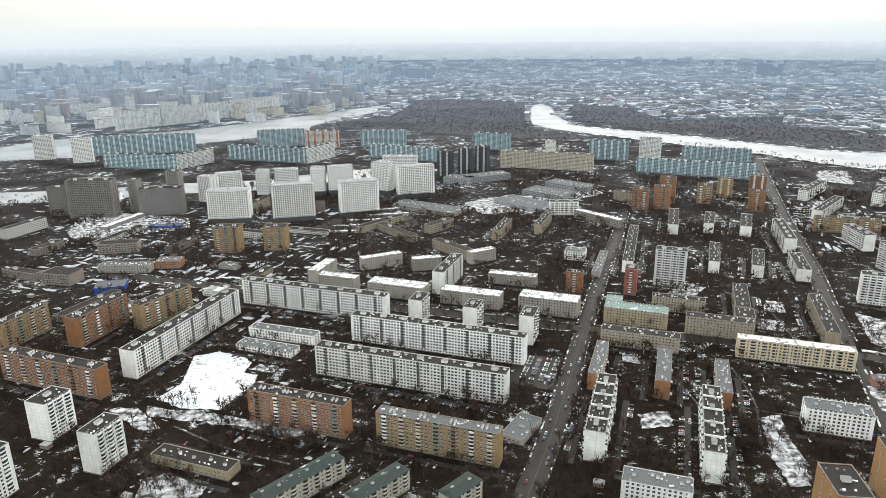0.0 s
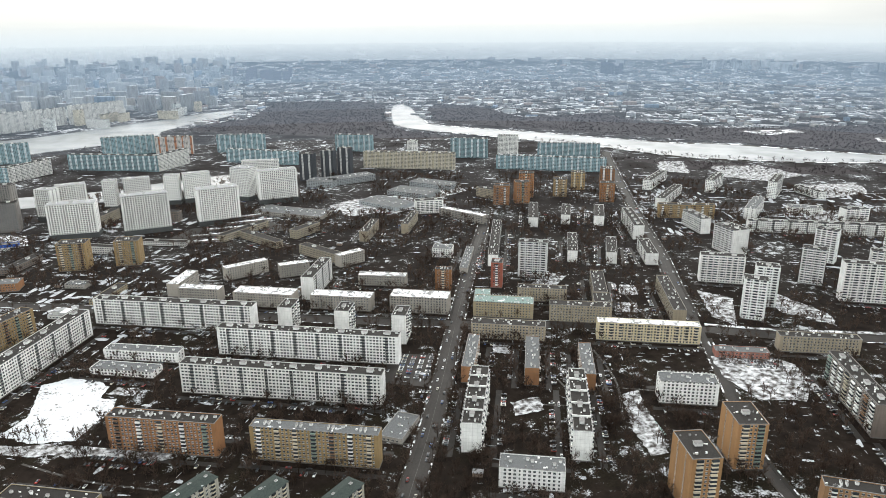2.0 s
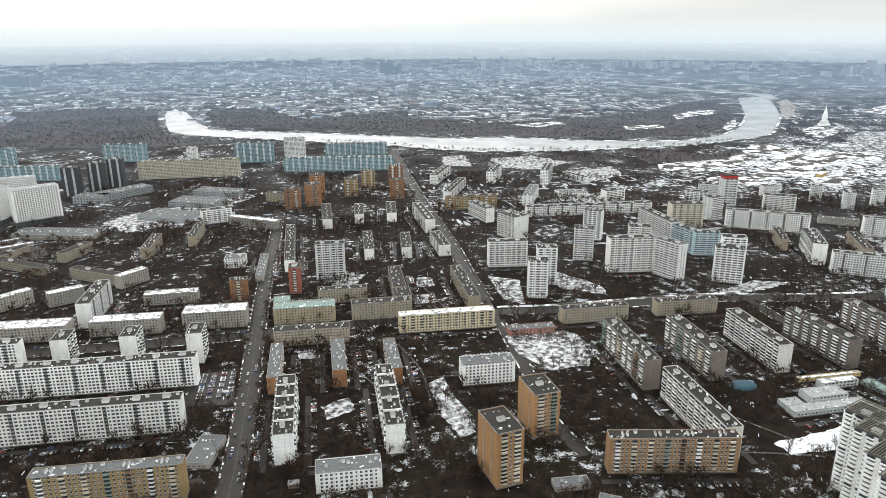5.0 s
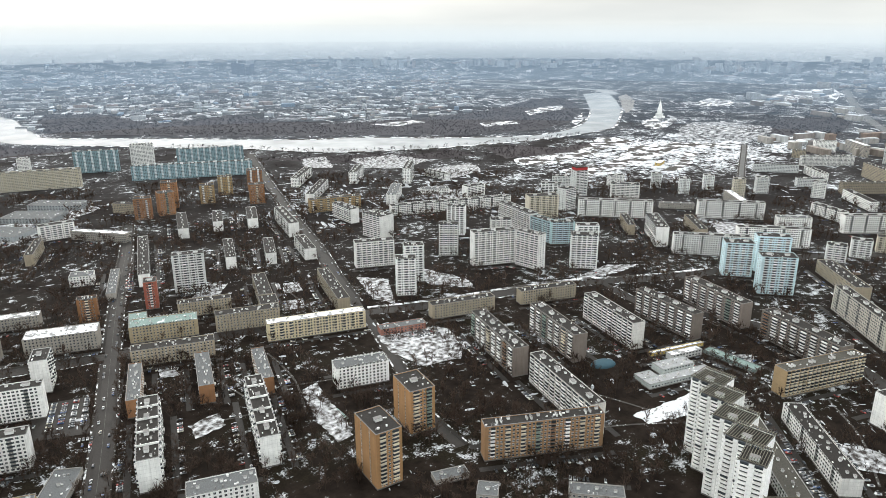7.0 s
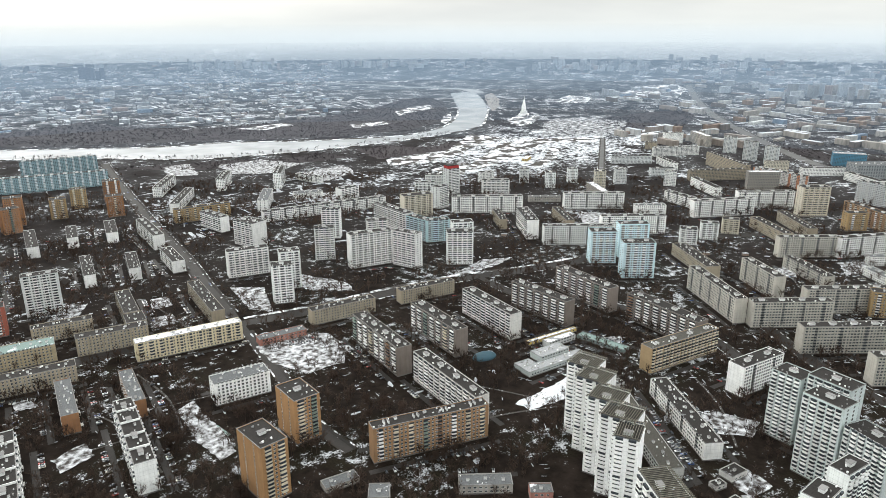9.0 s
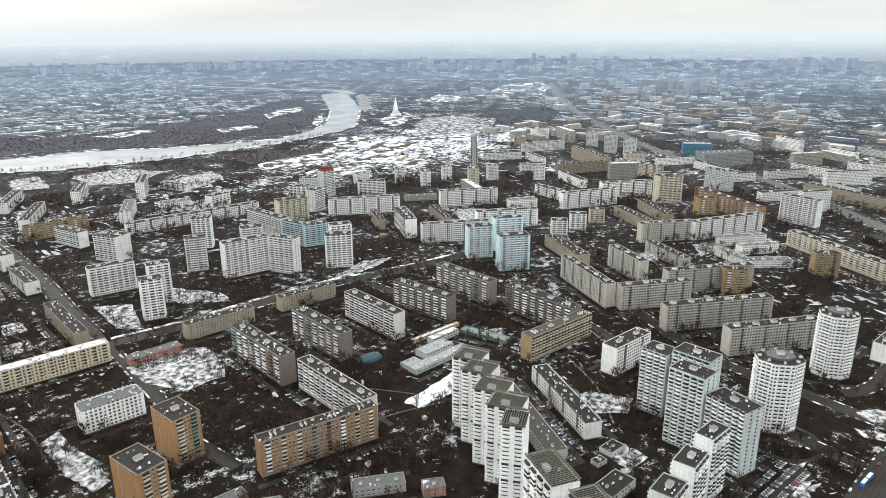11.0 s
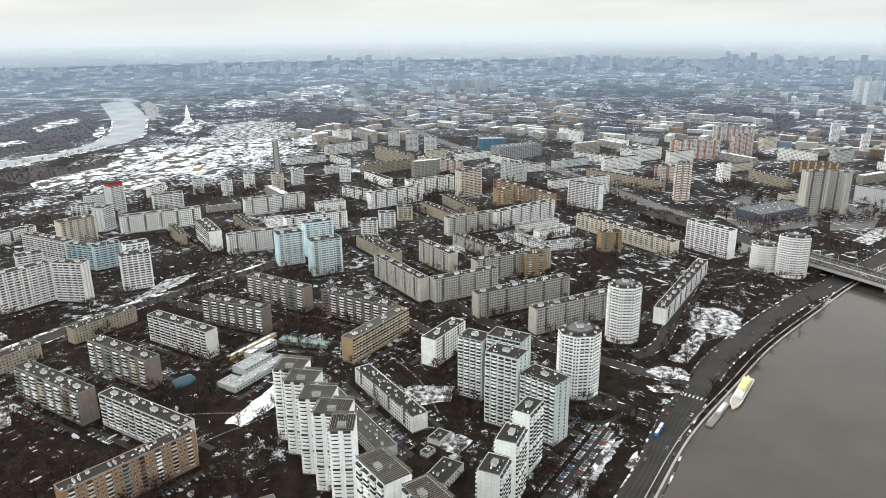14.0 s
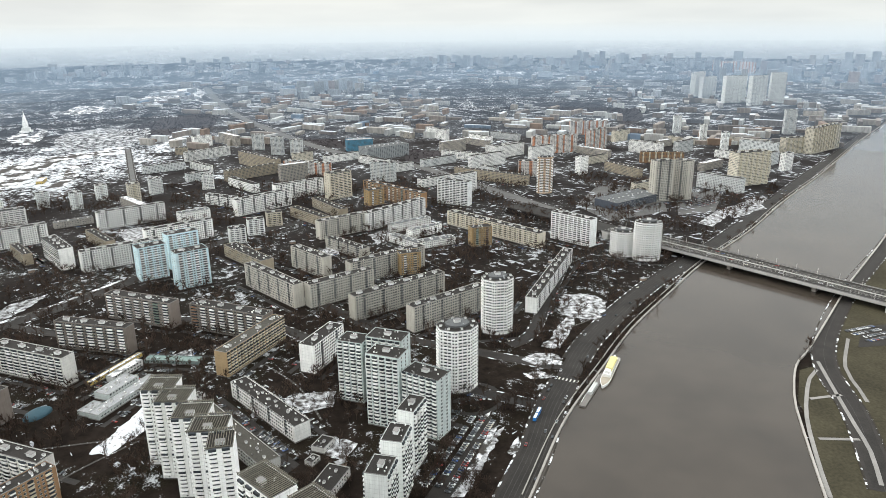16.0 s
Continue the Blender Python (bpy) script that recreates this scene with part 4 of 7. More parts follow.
block(-297.9, 463.5, 0.0, 72.7, 24.8, 18.7, 31.5, "panel_t", True)
block(-240.3, 423.0, 0.0, 72.5, 25.9, 14.9, 32.2, "panel_t", True)
block(-295.1, 385.2, 0.0, 72.2, 22.5, 15.1, 36.3, "panel_t", True)
block(-175.8, 418.5, 0.0, 160.2, 64.0, 14.2, 7.6, "low_o", True)
block(-96.5, 386.0, 0.0, 47.0, 64.0, 12.4, 15.2, "pitched", True)
block(-45.3, 379.7, 0.0, 47.3, 44.0, 12.6, 15.2, "pitched", True)
block(7.2, 374.7, 0.0, 46.0, 27.0, 12.6, 15.2, "pitched", True)
block(-159.5, 626.7, 0.0, 161.7, 71.5, 12.9, 10.7, "school", True)
block(-169.4, 600.3, 0.0, 160.3, 59.7, 16.0, 6.5, "school", True)
block(-463.1, 794.2, 0.0, 168.7, 38.7, 25.0, 14.0, "frame", True)
block(-391.6, 764.9, 0.0, 14.2, 32.4, 25.0, 8.0, "hangar", True)
block(-402.8, 831.0, 0.0, 178.6, 64.7, 15.0, 9.8, "low", True)
block(54.3, 459.8, 0.0, 149.4, 18.1, 35.2, 5.0, "low", True)
block(-29.3, 668.4, 0.0, 71.0, 24.0, 14.0, 27.6, "panel_t", True)
block(25.2, 648.0, 0.0, 71.0, 24.0, 14.0, 27.6, "panel_t", True)
block(77.6, 620.1, 0.0, 71.0, 25.0, 13.5, 30.3, "panel_t", True)
block(-126.6, 767.0, 0.0, 160.7, 48.3, 14.0, 16.0, "old_s", True)
block(-151.4, 805.0, 0.0, 70.7, 47.4, 14.0, 16.0, "old_s", True)
block(-55.5, 740.4, 0.0, 160.2, 66.9, 20.5, 16.0, "old_s", True)
block(0.8, 774.4, 0.0, 70.7, 70.4, 13.6, 27.6, "panel", True)
block(26.1, 713.8, 0.0, 160.4, 66.8, 17.8, 16.0, "old_s", True)
block(107.4, 689.8, 0.0, 160.7, 62.3, 21.6, 18.3, "old_s", True)
block(143.1, 743.5, 0.0, 160.7, 18.4, 10.0, 26.5, "brick_o", True)
block(190.8, 659.4, 0.0, 160.7, 61.8, 20.4, 17.0, "old_g", True)
block(172.3, 678.8, 0.0, 72.9, 36.8, 16.9, 16.0, "old_g", True)
block(180.0, 603.5, 0.0, 160.5, 71.2, 14.0, 16.0, "old", True)
block(263.1, 628.2, 0.0, 161.1, 62.1, 14.0, 18.7, "old", True)
block(294.7, 646.5, 0.0, 71.2, 26.1, 18.5, 16.0, "old", True)
block(308.5, 570.1, 0.0, 161.1, 95.9, 12.5, 19.0, "cream", True)
block(130.6, 552.2, 0.0, 71.5, 66.1, 10.5, 16.0, "old_o", True)
block(182.1, 536.0, 0.0, 71.9, 64.1, 12.0, 16.9, "old_o", True)
block(224.9, 516.4, 0.0, 72.3, 60.7, 10.8, 16.0, "old_o", True)
block(113.5, 461.7, 0.0, 72.0, 87.3, 14.2, 24.9, "panel_z", True)
block(187.6, 439.5, 0.0, 71.8, 93.0, 13.2, 24.6, "panel_z", True)
block(131.7, 379.5, 0.0, 161.0, 43.0, 15.9, 16.0, "school", True)
block(287.2, 458.9, 0.0, 161.6, 45.1, 17.2, 19.9, "school", True)
block(282.8, 378.2, 0.0, 168.8, 20.2, 30.2, 35.8, "brick_t", True)
block(225.4, 341.7, 0.0, 172.9, 19.0, 31.3, 41.8, "brick_t", True)
block(411.9, 421.0, 0.0, 72.1, 89.5, 14.4, 27.6, "balc", True)
block(470.4, 401.9, 0.0, 72.6, 80.9, 13.8, 27.6, "balc", True)
block(388.2, 320.5, 0.0, 72.4, 91.9, 12.5, 27.6, "panel_w", True)
block(532.1, 384.8, 0.0, 72.2, 82.6, 13.2, 27.6, "panel_w", True)
block(451.1, 516.2, 0.0, 161.3, 70.6, 12.0, 16.0, "old", True)
block(547.2, 485.1, 0.0, 160.0, 67.0, 12.0, 16.0, "old", True)
block(588.3, 360.1, 0.0, 79.2, 77.8, 12.5, 27.6, "balc", True)
block(654.0, 345.3, 0.0, 72.4, 83.7, 13.4, 27.6, "balc", True)
block(628.7, 243.6, 0.0, 71.4, 88.8, 14.6, 27.6, "balc", True)
block(576.9, 207.0, 0.0, 160.5, 85.4, 12.8, 24.5, "bands", True)
block(330.6, 290.6, 0.0, 152.3, 87.5, 10.8, 27.6, "tan", True)
block(475.4, 162.3, 0.0, 46.7, 94.8, 13.7, 14.3, "panel", True)
block(569.7, 140.0, 0.0, 160.7, 51.1, 15.0, 27.6, "panel", True)
block(729.5, 230.2, 0.0, 47.5, 103.0, 12.6, 27.6, "panel_b", True)
block(722.3, 153.2, 0.0, 131.1, 80.9, 12.5, 27.6, "panel_b", True)
block(702.2, 85.9, 0.0, 131.2, 117.0, 12.5, 27.6, "panel_b", True)
block(668.4, 31.8, 0.0, 132.0, 95.5, 12.5, 27.6, "panel_b", True)
block(770.3, -83.7, 0.0, 161.3, 179.7, 12.5, 18.5, "panel", True)
block(808.8, 85.4, 0.0, 111.0, 26.5, 15.0, 28.1, "brick_y", True)
block(527.1, 17.3, 0.0, 111.2, 34.3, 28.0, 56.7, "round", True)
block(641.2, -18.3, 0.0, 102.8, 31.0, 26.0, 57.0, "round", True)
block(507.3, 98.9, 0.0, 73.3, 22.1, 18.0, 53.3, "towerg", True)
block(470.4, 67.8, 0.0, 72.4, 27.0, 18.0, 60.0, "towerg", True)
block(500.6, 70.7, 0.0, 73.0, 30.1, 18.0, 59.5, "towerg", True)
block(459.5, 38.0, 0.0, 61.4, 31.3, 18.0, 49.5, "towerg", True)
block(416.8, 44.8, 0.0, 162.4, 22.0, 12.2, 48.0, "towerb", True)
block(380.9, 51.1, 0.0, 170.0, 21.1, 13.6, 48.0, "towerb", True)
block(346.6, 56.0, 0.0, 170.0, 19.2, 13.8, 48.0, "towerb", True)
block(418.4, 216.2, 0.0, 92.9, 21.0, 20.0, 58.0, "stag", True)
block(403.6, 200.7, 0.0, 92.9, 21.3, 20.0, 58.0, "stag", True)
block(384.8, 181.3, 0.0, 96.8, 22.3, 20.0, 58.0, "stag", True)
block(370.2, 164.4, 0.0, 97.1, 22.8, 20.0, 58.0, "stag", True)
block(353.5, 151.5, 0.0, 104.9, 15.2, 20.0, 58.0, "stag", True)
block(318.0, 113.5, 0.0, 50.0, 31.0, 17.0, 57.0, "stag", True)
block(302.8, 84.0, 0.0, 49.3, 25.0, 16.0, 55.5, "stag", True)
block(437.5, 176.5, 0.0, 46.3, 100.0, 16.0, 9.5, "gallery", True)
block(434.2, 111.0, 0.0, 161.0, 15.3, 10.5, 5.0, "low_d", True)
block(415.2, 114.5, 0.0, 154.8, 9.4, 6.5, 4.0, "low_d", True)
block(390.5, 96.8, 0.0, 163.9, 27.1, 15.9, 7.0, "low_d", True)
block(491.2, 230.0, 0.0, 155.2, 21.5, 7.5, 5.5, "low_d", True)
block(317.0, 231.0, 0.0, 132.0, 34.8, 12.0, 7.3, "low", True)
block(332.8, 198.4, 0.0, 130.7, 14.5, 10.0, 7.3, "lowred", True)
block(259.2, 307.4, 0.0, 160.8, 24.0, 10.0, 4.4, "low", True)
block(259.1, 270.7, 0.0, 132.3, 13.3, 14.0, 13.1, "low", True)
block(496.8, 288.0, 0.0, 163.5, 67.7, 10.8, 5.2, "wing", True)
block(510.0, 301.5, 0.0, 163.5, 34.0, 15.0, 6.6, "wing", True)
block(539.2, 309.0, 0.0, 163.5, 34.7, 8.0, 6.4, "wing_s", True)
block(476.2, 304.5, 0.0, 163.5, 17.0, 14.0, 4.4, "wing", True)
block(544.8, 320.5, 0.0, 162.9, 60.0, 4.6, 4.0, "low_y", True)
block(563.3, 276.0, 0.0, 87.7, 50.1, 10.0, 4.0, "low_g", True)
block(375.9, 520.5, 0.0, 162.2, 46.9, 12.0, 7.3, "lowred", True)
block(-633.3, 1118.3, 0.0, 177.8, 28.3, 20.0, 46.6, "grid_d", False)
block(-570.6, 1103.0, 0.0, 2.2, 72.5, 22.0, 60.7, "grid_d", True)
block(-516.2, 1137.2, 0.0, 177.6, 15.3, 18.0, 53.8, "grid_d", True)
block(-464.9, 1116.1, 0.0, 9.4, 68.4, 20.0, 44.0, "grid_d", True)
block(-448.0, 1135.0, 0.0, 177.5, 21.5, 18.0, 68.1, "grid_d", True)
block(-339.1, 1066.1, 0.0, 4.8, 64.1, 25.0, 51.2, "grid_w", True)
block(-406.4, 1172.9, 0.0, 158.5, 28.6, 20.0, 50.8, "grid_w", True)
block(-379.5, 1200.4, 0.0, 19.2, 44.1, 20.0, 50.8, "grid_w", True)
block(-241.1, 1072.2, 0.0, 14.6, 65.0, 25.0, 57.8, "grid_w", True)
block(-325.9, 1222.6, 0.0, 177.4, 20.3, 18.0, 50.8, "grid_w", False)
block(-285.9, 1232.5, 0.0, 11.8, 41.4, 18.0, 50.8, "grid_w", False)
block(-142.3, 1102.9, 0.0, 16.4, 61.9, 25.0, 56.3, "grid_w", True)
block(-231.7, 1245.9, 0.0, 177.4, 24.0, 18.0, 50.8, "grid_w", False)
block(-193.5, 1257.9, 0.0, 16.1, 44.5, 18.0, 50.8, "grid_w", False)
block(-113.2, 1255.4, 0.0, 147.6, 36.8, 30.0, 57.3, "grid_w", False)
block(-91.4, 1371.8, 0.0, 177.1, 68.7, 18.0, 47.5, "grid_w", False)
block(-56.3, 1224.3, 0.0, 12.8, 65.5, 22.0, 56.8, "grid_w", True)
block(-296.1, 911.6, 0.0, 178.3, 34.4, 22.0, 35.9, "brick_y", True)
block(-233.5, 919.5, 0.0, 178.3, 29.9, 22.0, 33.1, "brick_y", True)
block(-664.2, 1512.3, 0.0, 169.4, 176.2, 14.0, 31.0, "blue", False)
block(-558.3, 1535.4, 0.0, 58.0, 100.0, 14.0, 31.0, "white_s", False)
block(-738.0, 1704.2, 0.0, 11.2, 242.9, 14.0, 44.5, "blue", False)
block(-916.3, 1592.0, 0.0, 13.5, 39.0, 20.0, 61.5, "grid_w", False)
block(-808.5, 1551.4, 0.0, 19.7, 41.6, 20.0, 60.3, "grid_w", False)
block(-405.0, 1583.4, 0.0, 162.1, 203.6, 14.0, 33.8, "blue", False)
block(-291.4, 1592.6, 0.0, 60.3, 100.7, 14.0, 33.8, "white_s", False)
block(-419.8, 1785.2, 0.0, 13.1, 117.1, 14.0, 43.4, "blue", False)
block(-312.9, 1766.9, 0.0, 176.3, 84.7, 14.0, 42.7, "peach", False)
block(-158.0, 1770.1, 0.0, 178.6, 113.9, 14.0, 41.3, "blue", False)
block(-100.4, 1598.5, 0.0, 154.4, 172.2, 14.0, 29.5, "blue", False)
block(-2.4, 1391.2, 0.0, 158.9, 27.2, 20.0, 53.9, "bw", False)
block(38.9, 1410.8, 0.0, 158.8, 25.6, 20.0, 55.1, "bw", False)
block(73.3, 1434.8, 0.0, 158.8, 26.3, 20.0, 54.9, "bw", False)
block(111.2, 1712.8, 0.0, 158.6, 92.5, 14.0, 40.1, "blue", False)
block(209.5, 1466.9, 0.0, 161.4, 196.2, 14.0, 35.1, "cream_s", False)
block(362.3, 1562.3, 0.0, 158.6, 84.5, 14.0, 44.9, "blue", False)
block(458.8, 1578.4, 0.0, 158.5, 46.9, 16.0, 46.1, "white_s", False)
block(245.7, 1660.6, 0.0, 158.7, 22.4, 15.0, 28.6, "white_s", False)
block(495.4, 1383.9, 0.0, 156.6, 227.7, 14.0, 28.9, "blue", False)
block(592.4, 1536.5, 0.0, 158.7, 142.0, 14.0, 29.5, "blue", False)
block(23.8, 1333.3, 0.0, 152.2, 51.8, 35.0, 12.0, "hall", False)
block(76.4, 1357.1, 0.0, 24.3, 94.3, 35.0, 12.0, "hall", False)
block(186.2, 1090.4, 0.0, 178.7, 45.2, 15.0, 22.5, "white_s", True)
block(-30.3, 1124.7, 0.0, 149.1, 120.8, 40.0, 7.0, "low", True)
block(-83.7, 840.6, 0.0, 25.7, 53.4, 12.0, 16.0, "old_s", True)
block(-26.3, 830.3, 0.0, 12.3, 36.4, 12.0, 16.0, "old_s", True)
block(43.6, 858.6, 0.0, 30.7, 37.8, 12.0, 16.0, "old_s", True)
block(76.6, 775.3, 0.0, 162.0, 56.2, 14.0, 13.1, "old_s", True)
block(143.1, 1010.5, 0.0, 70.0, 73.9, 10.0, 16.0, "old", True)
block(79.8, 980.3, 0.0, 70.3, 67.3, 12.0, 16.0, "old", True)
block(165.8, 866.0, 0.0, 159.6, 25.5, 20.0, 13.1, "school", True)
block(191.3, 835.1, 0.0, 71.4, 89.0, 10.0, 7.3, "low", True)
block(316.3, 1120.5, 0.0, 159.2, 25.5, 18.0, 34.0, "brick_o", True)
block(352.7, 1124.1, 0.0, 173.6, 24.3, 20.0, 37.8, "brick_o", True)
block(373.6, 1164.5, 0.0, 159.0, 25.3, 20.0, 44.3, "brick_o", True)
block(433.4, 1156.3, 0.0, 159.1, 23.6, 18.0, 32.5, "brick_y", True)
block(484.7, 1202.7, 0.0, 159.0, 24.7, 18.0, 32.4, "brick_y", False)
block(498.1, 1102.1, 0.0, 159.1, 24.3, 20.0, 33.8, "brick_o", True)
block(540.4, 1200.1, 0.0, 159.0, 26.3, 20.0, 37.8, "brick_o", False)
block(257.0, 766.5, 0.0, 159.5, 34.5, 14.0, 44.8, "grey_t", True)
block(206.0, 742.6, 0.0, 160.7, 13.1, 16.0, 31.2, "brick_r", True)
block(243.0, 689.5, 0.0, 161.2, 53.3, 12.0, 16.0, "old", True)
block(388.6, 1006.2, 0.0, 68.6, 68.2, 14.0, 16.0, "panel", True)
block(436.6, 991.0, 0.0, 67.5, 73.3, 15.0, 16.0, "panel", True)
block(336.8, 843.5, 0.0, 69.7, 83.3, 12.5, 16.0, "panel", True)
block(381.7, 820.0, 0.0, 67.1, 70.0, 13.3, 16.0, "panel", True)
block(461.8, 926.8, 0.0, 74.8, 102.7, 14.4, 21.7, "panel", True)
block(425.2, 804.6, 0.0, 73.7, 66.8, 15.0, 16.0, "panel", True)
block(372.7, 646.3, 0.0, 72.3, 103.0, 13.1, 16.0, "old", True)
block(243.1, 888.4, 0.0, 73.0, 166.0, 12.8, 16.0, "panel", True)
block(338.5, 1015.4, 0.0, 72.1, 96.0, 14.3, 16.0, "panel", True)
block(310.8, 694.6, 0.0, 71.1, 70.6, 14.6, 16.0, "old", True)
block(641.0, 1207.9, 0.0, 47.3, 107.8, 15.0, 18.2, "panel", False)
block(604.6, 1085.3, 0.0, 47.7, 120.4, 14.6, 16.6, "panel", True)
block(730.8, 1152.6, 0.0, 46.9, 79.8, 15.0, 23.1, "panel", False)
block(809.7, 1088.0, 0.0, 46.9, 77.8, 14.7, 29.5, "panel", False)
block(573.9, 974.8, 0.0, 162.8, 84.7, 13.0, 22.1, "brick_y", True)
block(555.7, 912.3, 0.0, 88.4, 57.3, 14.0, 23.5, "white_s", True)
block(863.7, 1066.1, 0.0, 94.2, 63.7, 12.5, 12.7, "panel", False)
block(776.7, 964.8, 0.0, 152.9, 49.8, 20.0, 9.8, "school", True)
block(689.4, 969.1, 0.0, 47.4, 87.8, 16.4, 20.1, "school", True)
block(815.2, 904.0, 0.0, 175.0, 39.2, 16.0, 20.3, "white_s", True)
block(720.3, 851.9, 0.0, 159.3, 206.0, 13.0, 17.1, "panel", True)
block(466.9, 702.5, 0.0, 155.9, 49.0, 14.0, 33.9, "white_s", True)
block(543.2, 804.7, 0.0, 97.2, 38.3, 25.0, 34.9, "white_s", True)
block(439.3, 598.7, 0.0, 147.1, 22.6, 16.0, 44.2, "tower_w", True)
block(472.4, 628.0, 0.0, 149.5, 23.3, 16.0, 45.7, "tower_w", True)
block(567.3, 677.0, 0.0, 140.9, 25.4, 16.0, 43.4, "tower_w", True)
block(637.3, 742.8, 0.0, 130.4, 26.0, 16.0, 43.4, "tower_w", True)
block(587.1, 613.6, 0.0, 156.6, 56.1, 14.0, 44.6, "white_s", True)
block(614.3, 574.4, 0.0, 96.9, 35.4, 14.0, 45.7, "white_s", True)
block(713.0, 642.3, 0.0, 85.3, 42.5, 14.0, 31.4, "blue_s", True)
block(719.6, 615.9, 0.0, 146.3, 33.6, 14.0, 32.3, "blue_s", True)
block(726.5, 707.2, 0.0, 77.4, 85.7, 14.0, 32.8, "white_s", True)
block(664.2, 679.1, 0.0, 142.6, 29.0, 14.0, 32.4, "white_s", True)
block(801.3, 728.3, 0.0, 152.0, 48.2, 20.0, 36.1, "cream_s", True)
block(664.4, 531.0, 0.0, 132.2, 33.0, 18.0, 43.5, "tower_w", True)
block(694.4, 551.3, 0.0, 139.4, 28.0, 16.0, 45.9, "tower_w", True)
block(929.8, 824.2, 0.0, 130.8, 35.9, 16.0, 21.2, "tower_w", True)
block(977.3, 843.0, 0.0, 131.8, 32.7, 16.0, 24.9, "tower_w", False)
block(957.5, 784.8, 0.0, 159.2, 24.1, 18.0, 47.1, "tower_r", True)
block(866.8, 734.8, 0.0, 179.8, 24.9, 18.0, 37.3, "tower_w", True)
block(1007.9, 723.6, 0.0, 130.6, 48.7, 15.0, 25.7, "white_s", True)
block(1074.3, 794.2, 0.0, 151.9, 28.2, 15.0, 20.8, "white_s", False)
block(1120.4, 737.1, 0.0, 130.6, 17.4, 16.0, 27.3, "tower_w", False)
block(1115.4, 675.5, 0.0, 130.6, 17.5, 16.0, 28.7, "tower_w", False)
block(1178.8, 665.6, 0.0, 130.6, 18.1, 16.0, 27.3, "tower_w", False)
block(1153.8, 594.0, 0.0, 130.6, 19.3, 16.0, 35.2, "cream_s", False)
block(1227.8, 589.8, 0.0, 130.6, 21.5, 16.0, 29.2, "tower_w", False)
block(891.4, 655.9, 0.0, 132.0, 114.0, 12.5, 27.6, "panel", True)
block(1019.9, 534.2, 0.0, 131.3, 98.8, 12.5, 27.6, "panel", True)
block(1009.8, 621.8, 0.0, 130.6, 55.0, 10.0, 10.2, "low", True)
block(834.5, 541.0, 0.0, 45.6, 75.4, 16.7, 28.9, "white_s", True)
block(846.1, 598.7, 0.0, 46.9, 63.4, 10.7, 16.0, "old", True)
block(910.4, 526.4, 0.0, 47.0, 79.8, 12.0, 16.0, "old", True)
block(831.3, 456.1, 0.0, 130.7, 95.9, 12.5, 27.6, "panel", True)
block(927.3, 421.0, 0.0, 131.2, 93.6, 12.5, 27.6, "panel", True)
block(1048.5, 448.7, 0.0, 131.8, 48.5, 15.0, 15.5, "school", True)
block(784.5, 394.8, 0.0, 130.7, 33.2, 20.0, 42.5, "pblue", True)
block(760.9, 336.1, 0.0, 130.7, 37.9, 20.0, 44.8, "pblue", True)
block(829.3, 375.3, 0.0, 130.7, 38.9, 18.0, 45.9, "pblue", True)
block(1139.6, 435.8, 0.0, 65.7, 61.9, 13.0, 17.8, "panel", True)
block(1108.4, 355.3, 0.0, 140.3, 104.0, 12.5, 27.6, "panel", True)
block(1207.7, 320.9, 0.0, 130.6, 93.5, 12.5, 27.6, "panel", True)
block(1268.0, 507.7, 0.0, 109.8, 21.7, 14.0, 28.7, "white_s", False)
block(1437.5, 585.9, 0.0, 47.6, 80.7, 12.0, 15.8, "white_s", False)
block(1629.4, 707.7, 0.0, 103.5, 27.0, 12.0, 17.4, "old", False)
block(1583.6, 627.6, 0.0, 142.3, 113.4, 12.0, 20.3, "white_s", False)
block(1374.6, 458.1, 0.0, 138.3, 116.3, 13.0, 20.9, "old", False)
block(1470.6, 471.8, 0.0, 47.7, 153.5, 12.0, 27.6, "old", False)
block(1698.6, 543.3, 0.0, 105.0, 29.0, 16.0, 38.0, "grey_t", False)
block(1631.4, 476.3, 0.0, 95.0, 28.5, 16.0, 41.8, "grey_t", False)
block(1614.6, 426.3, 0.0, 96.8, 27.9, 16.0, 38.2, "grey_t", False)
block(1405.0, 351.3, 0.0, 71.3, 105.7, 14.0, 25.7, "peach", False)
block(1199.6, 247.7, 0.0, 131.3, 43.6, 20.0, 47.3, "cream_s", True)
block(928.8, 338.5, 0.0, 115.3, 23.2, 15.0, 23.1, "tower_w", True)
block(970.1, 324.9, 0.0, 115.1, 24.0, 15.0, 24.6, "tower_w", True)
block(1017.5, 311.5, 0.0, 113.6, 22.9, 15.0, 22.4, "cream_s", True)
block(841.8, 295.3, 0.0, 46.8, 95.0, 17.7, 16.0, "old", True)
block(1043.4, 263.1, 0.0, 45.7, 90.2, 13.8, 16.0, "old", True)
block(1097.3, 242.7, 0.0, 38.6, 99.4, 14.3, 16.0, "old", True)
block(809.9, 206.1, 0.0, 48.3, 67.8, 12.5, 27.6, "panel_b", True)
block(887.0, 175.9, 0.0, 48.0, 79.4, 12.5, 15.3, "panel_b", True)
block(802.4, 111.8, 0.0, 130.8, 106.6, 12.5, 27.6, "panel_b", True)
block(972.3, 198.2, 0.0, 130.9, 79.3, 12.5, 27.6, "panel_b", True)
block(1039.2, 129.0, 0.0, 141.2, 123.6, 12.5, 27.6, "panel", True)
block(922.5, 100.2, 0.0, 48.0, 63.1, 14.0, 10.2, "school", True)
block(1004.4, 103.0, 0.0, 131.0, 69.5, 12.0, 13.1, "school", True)
block(970.8, 78.7, 0.0, 130.9, 54.8, 12.0, 13.1, "school", True)
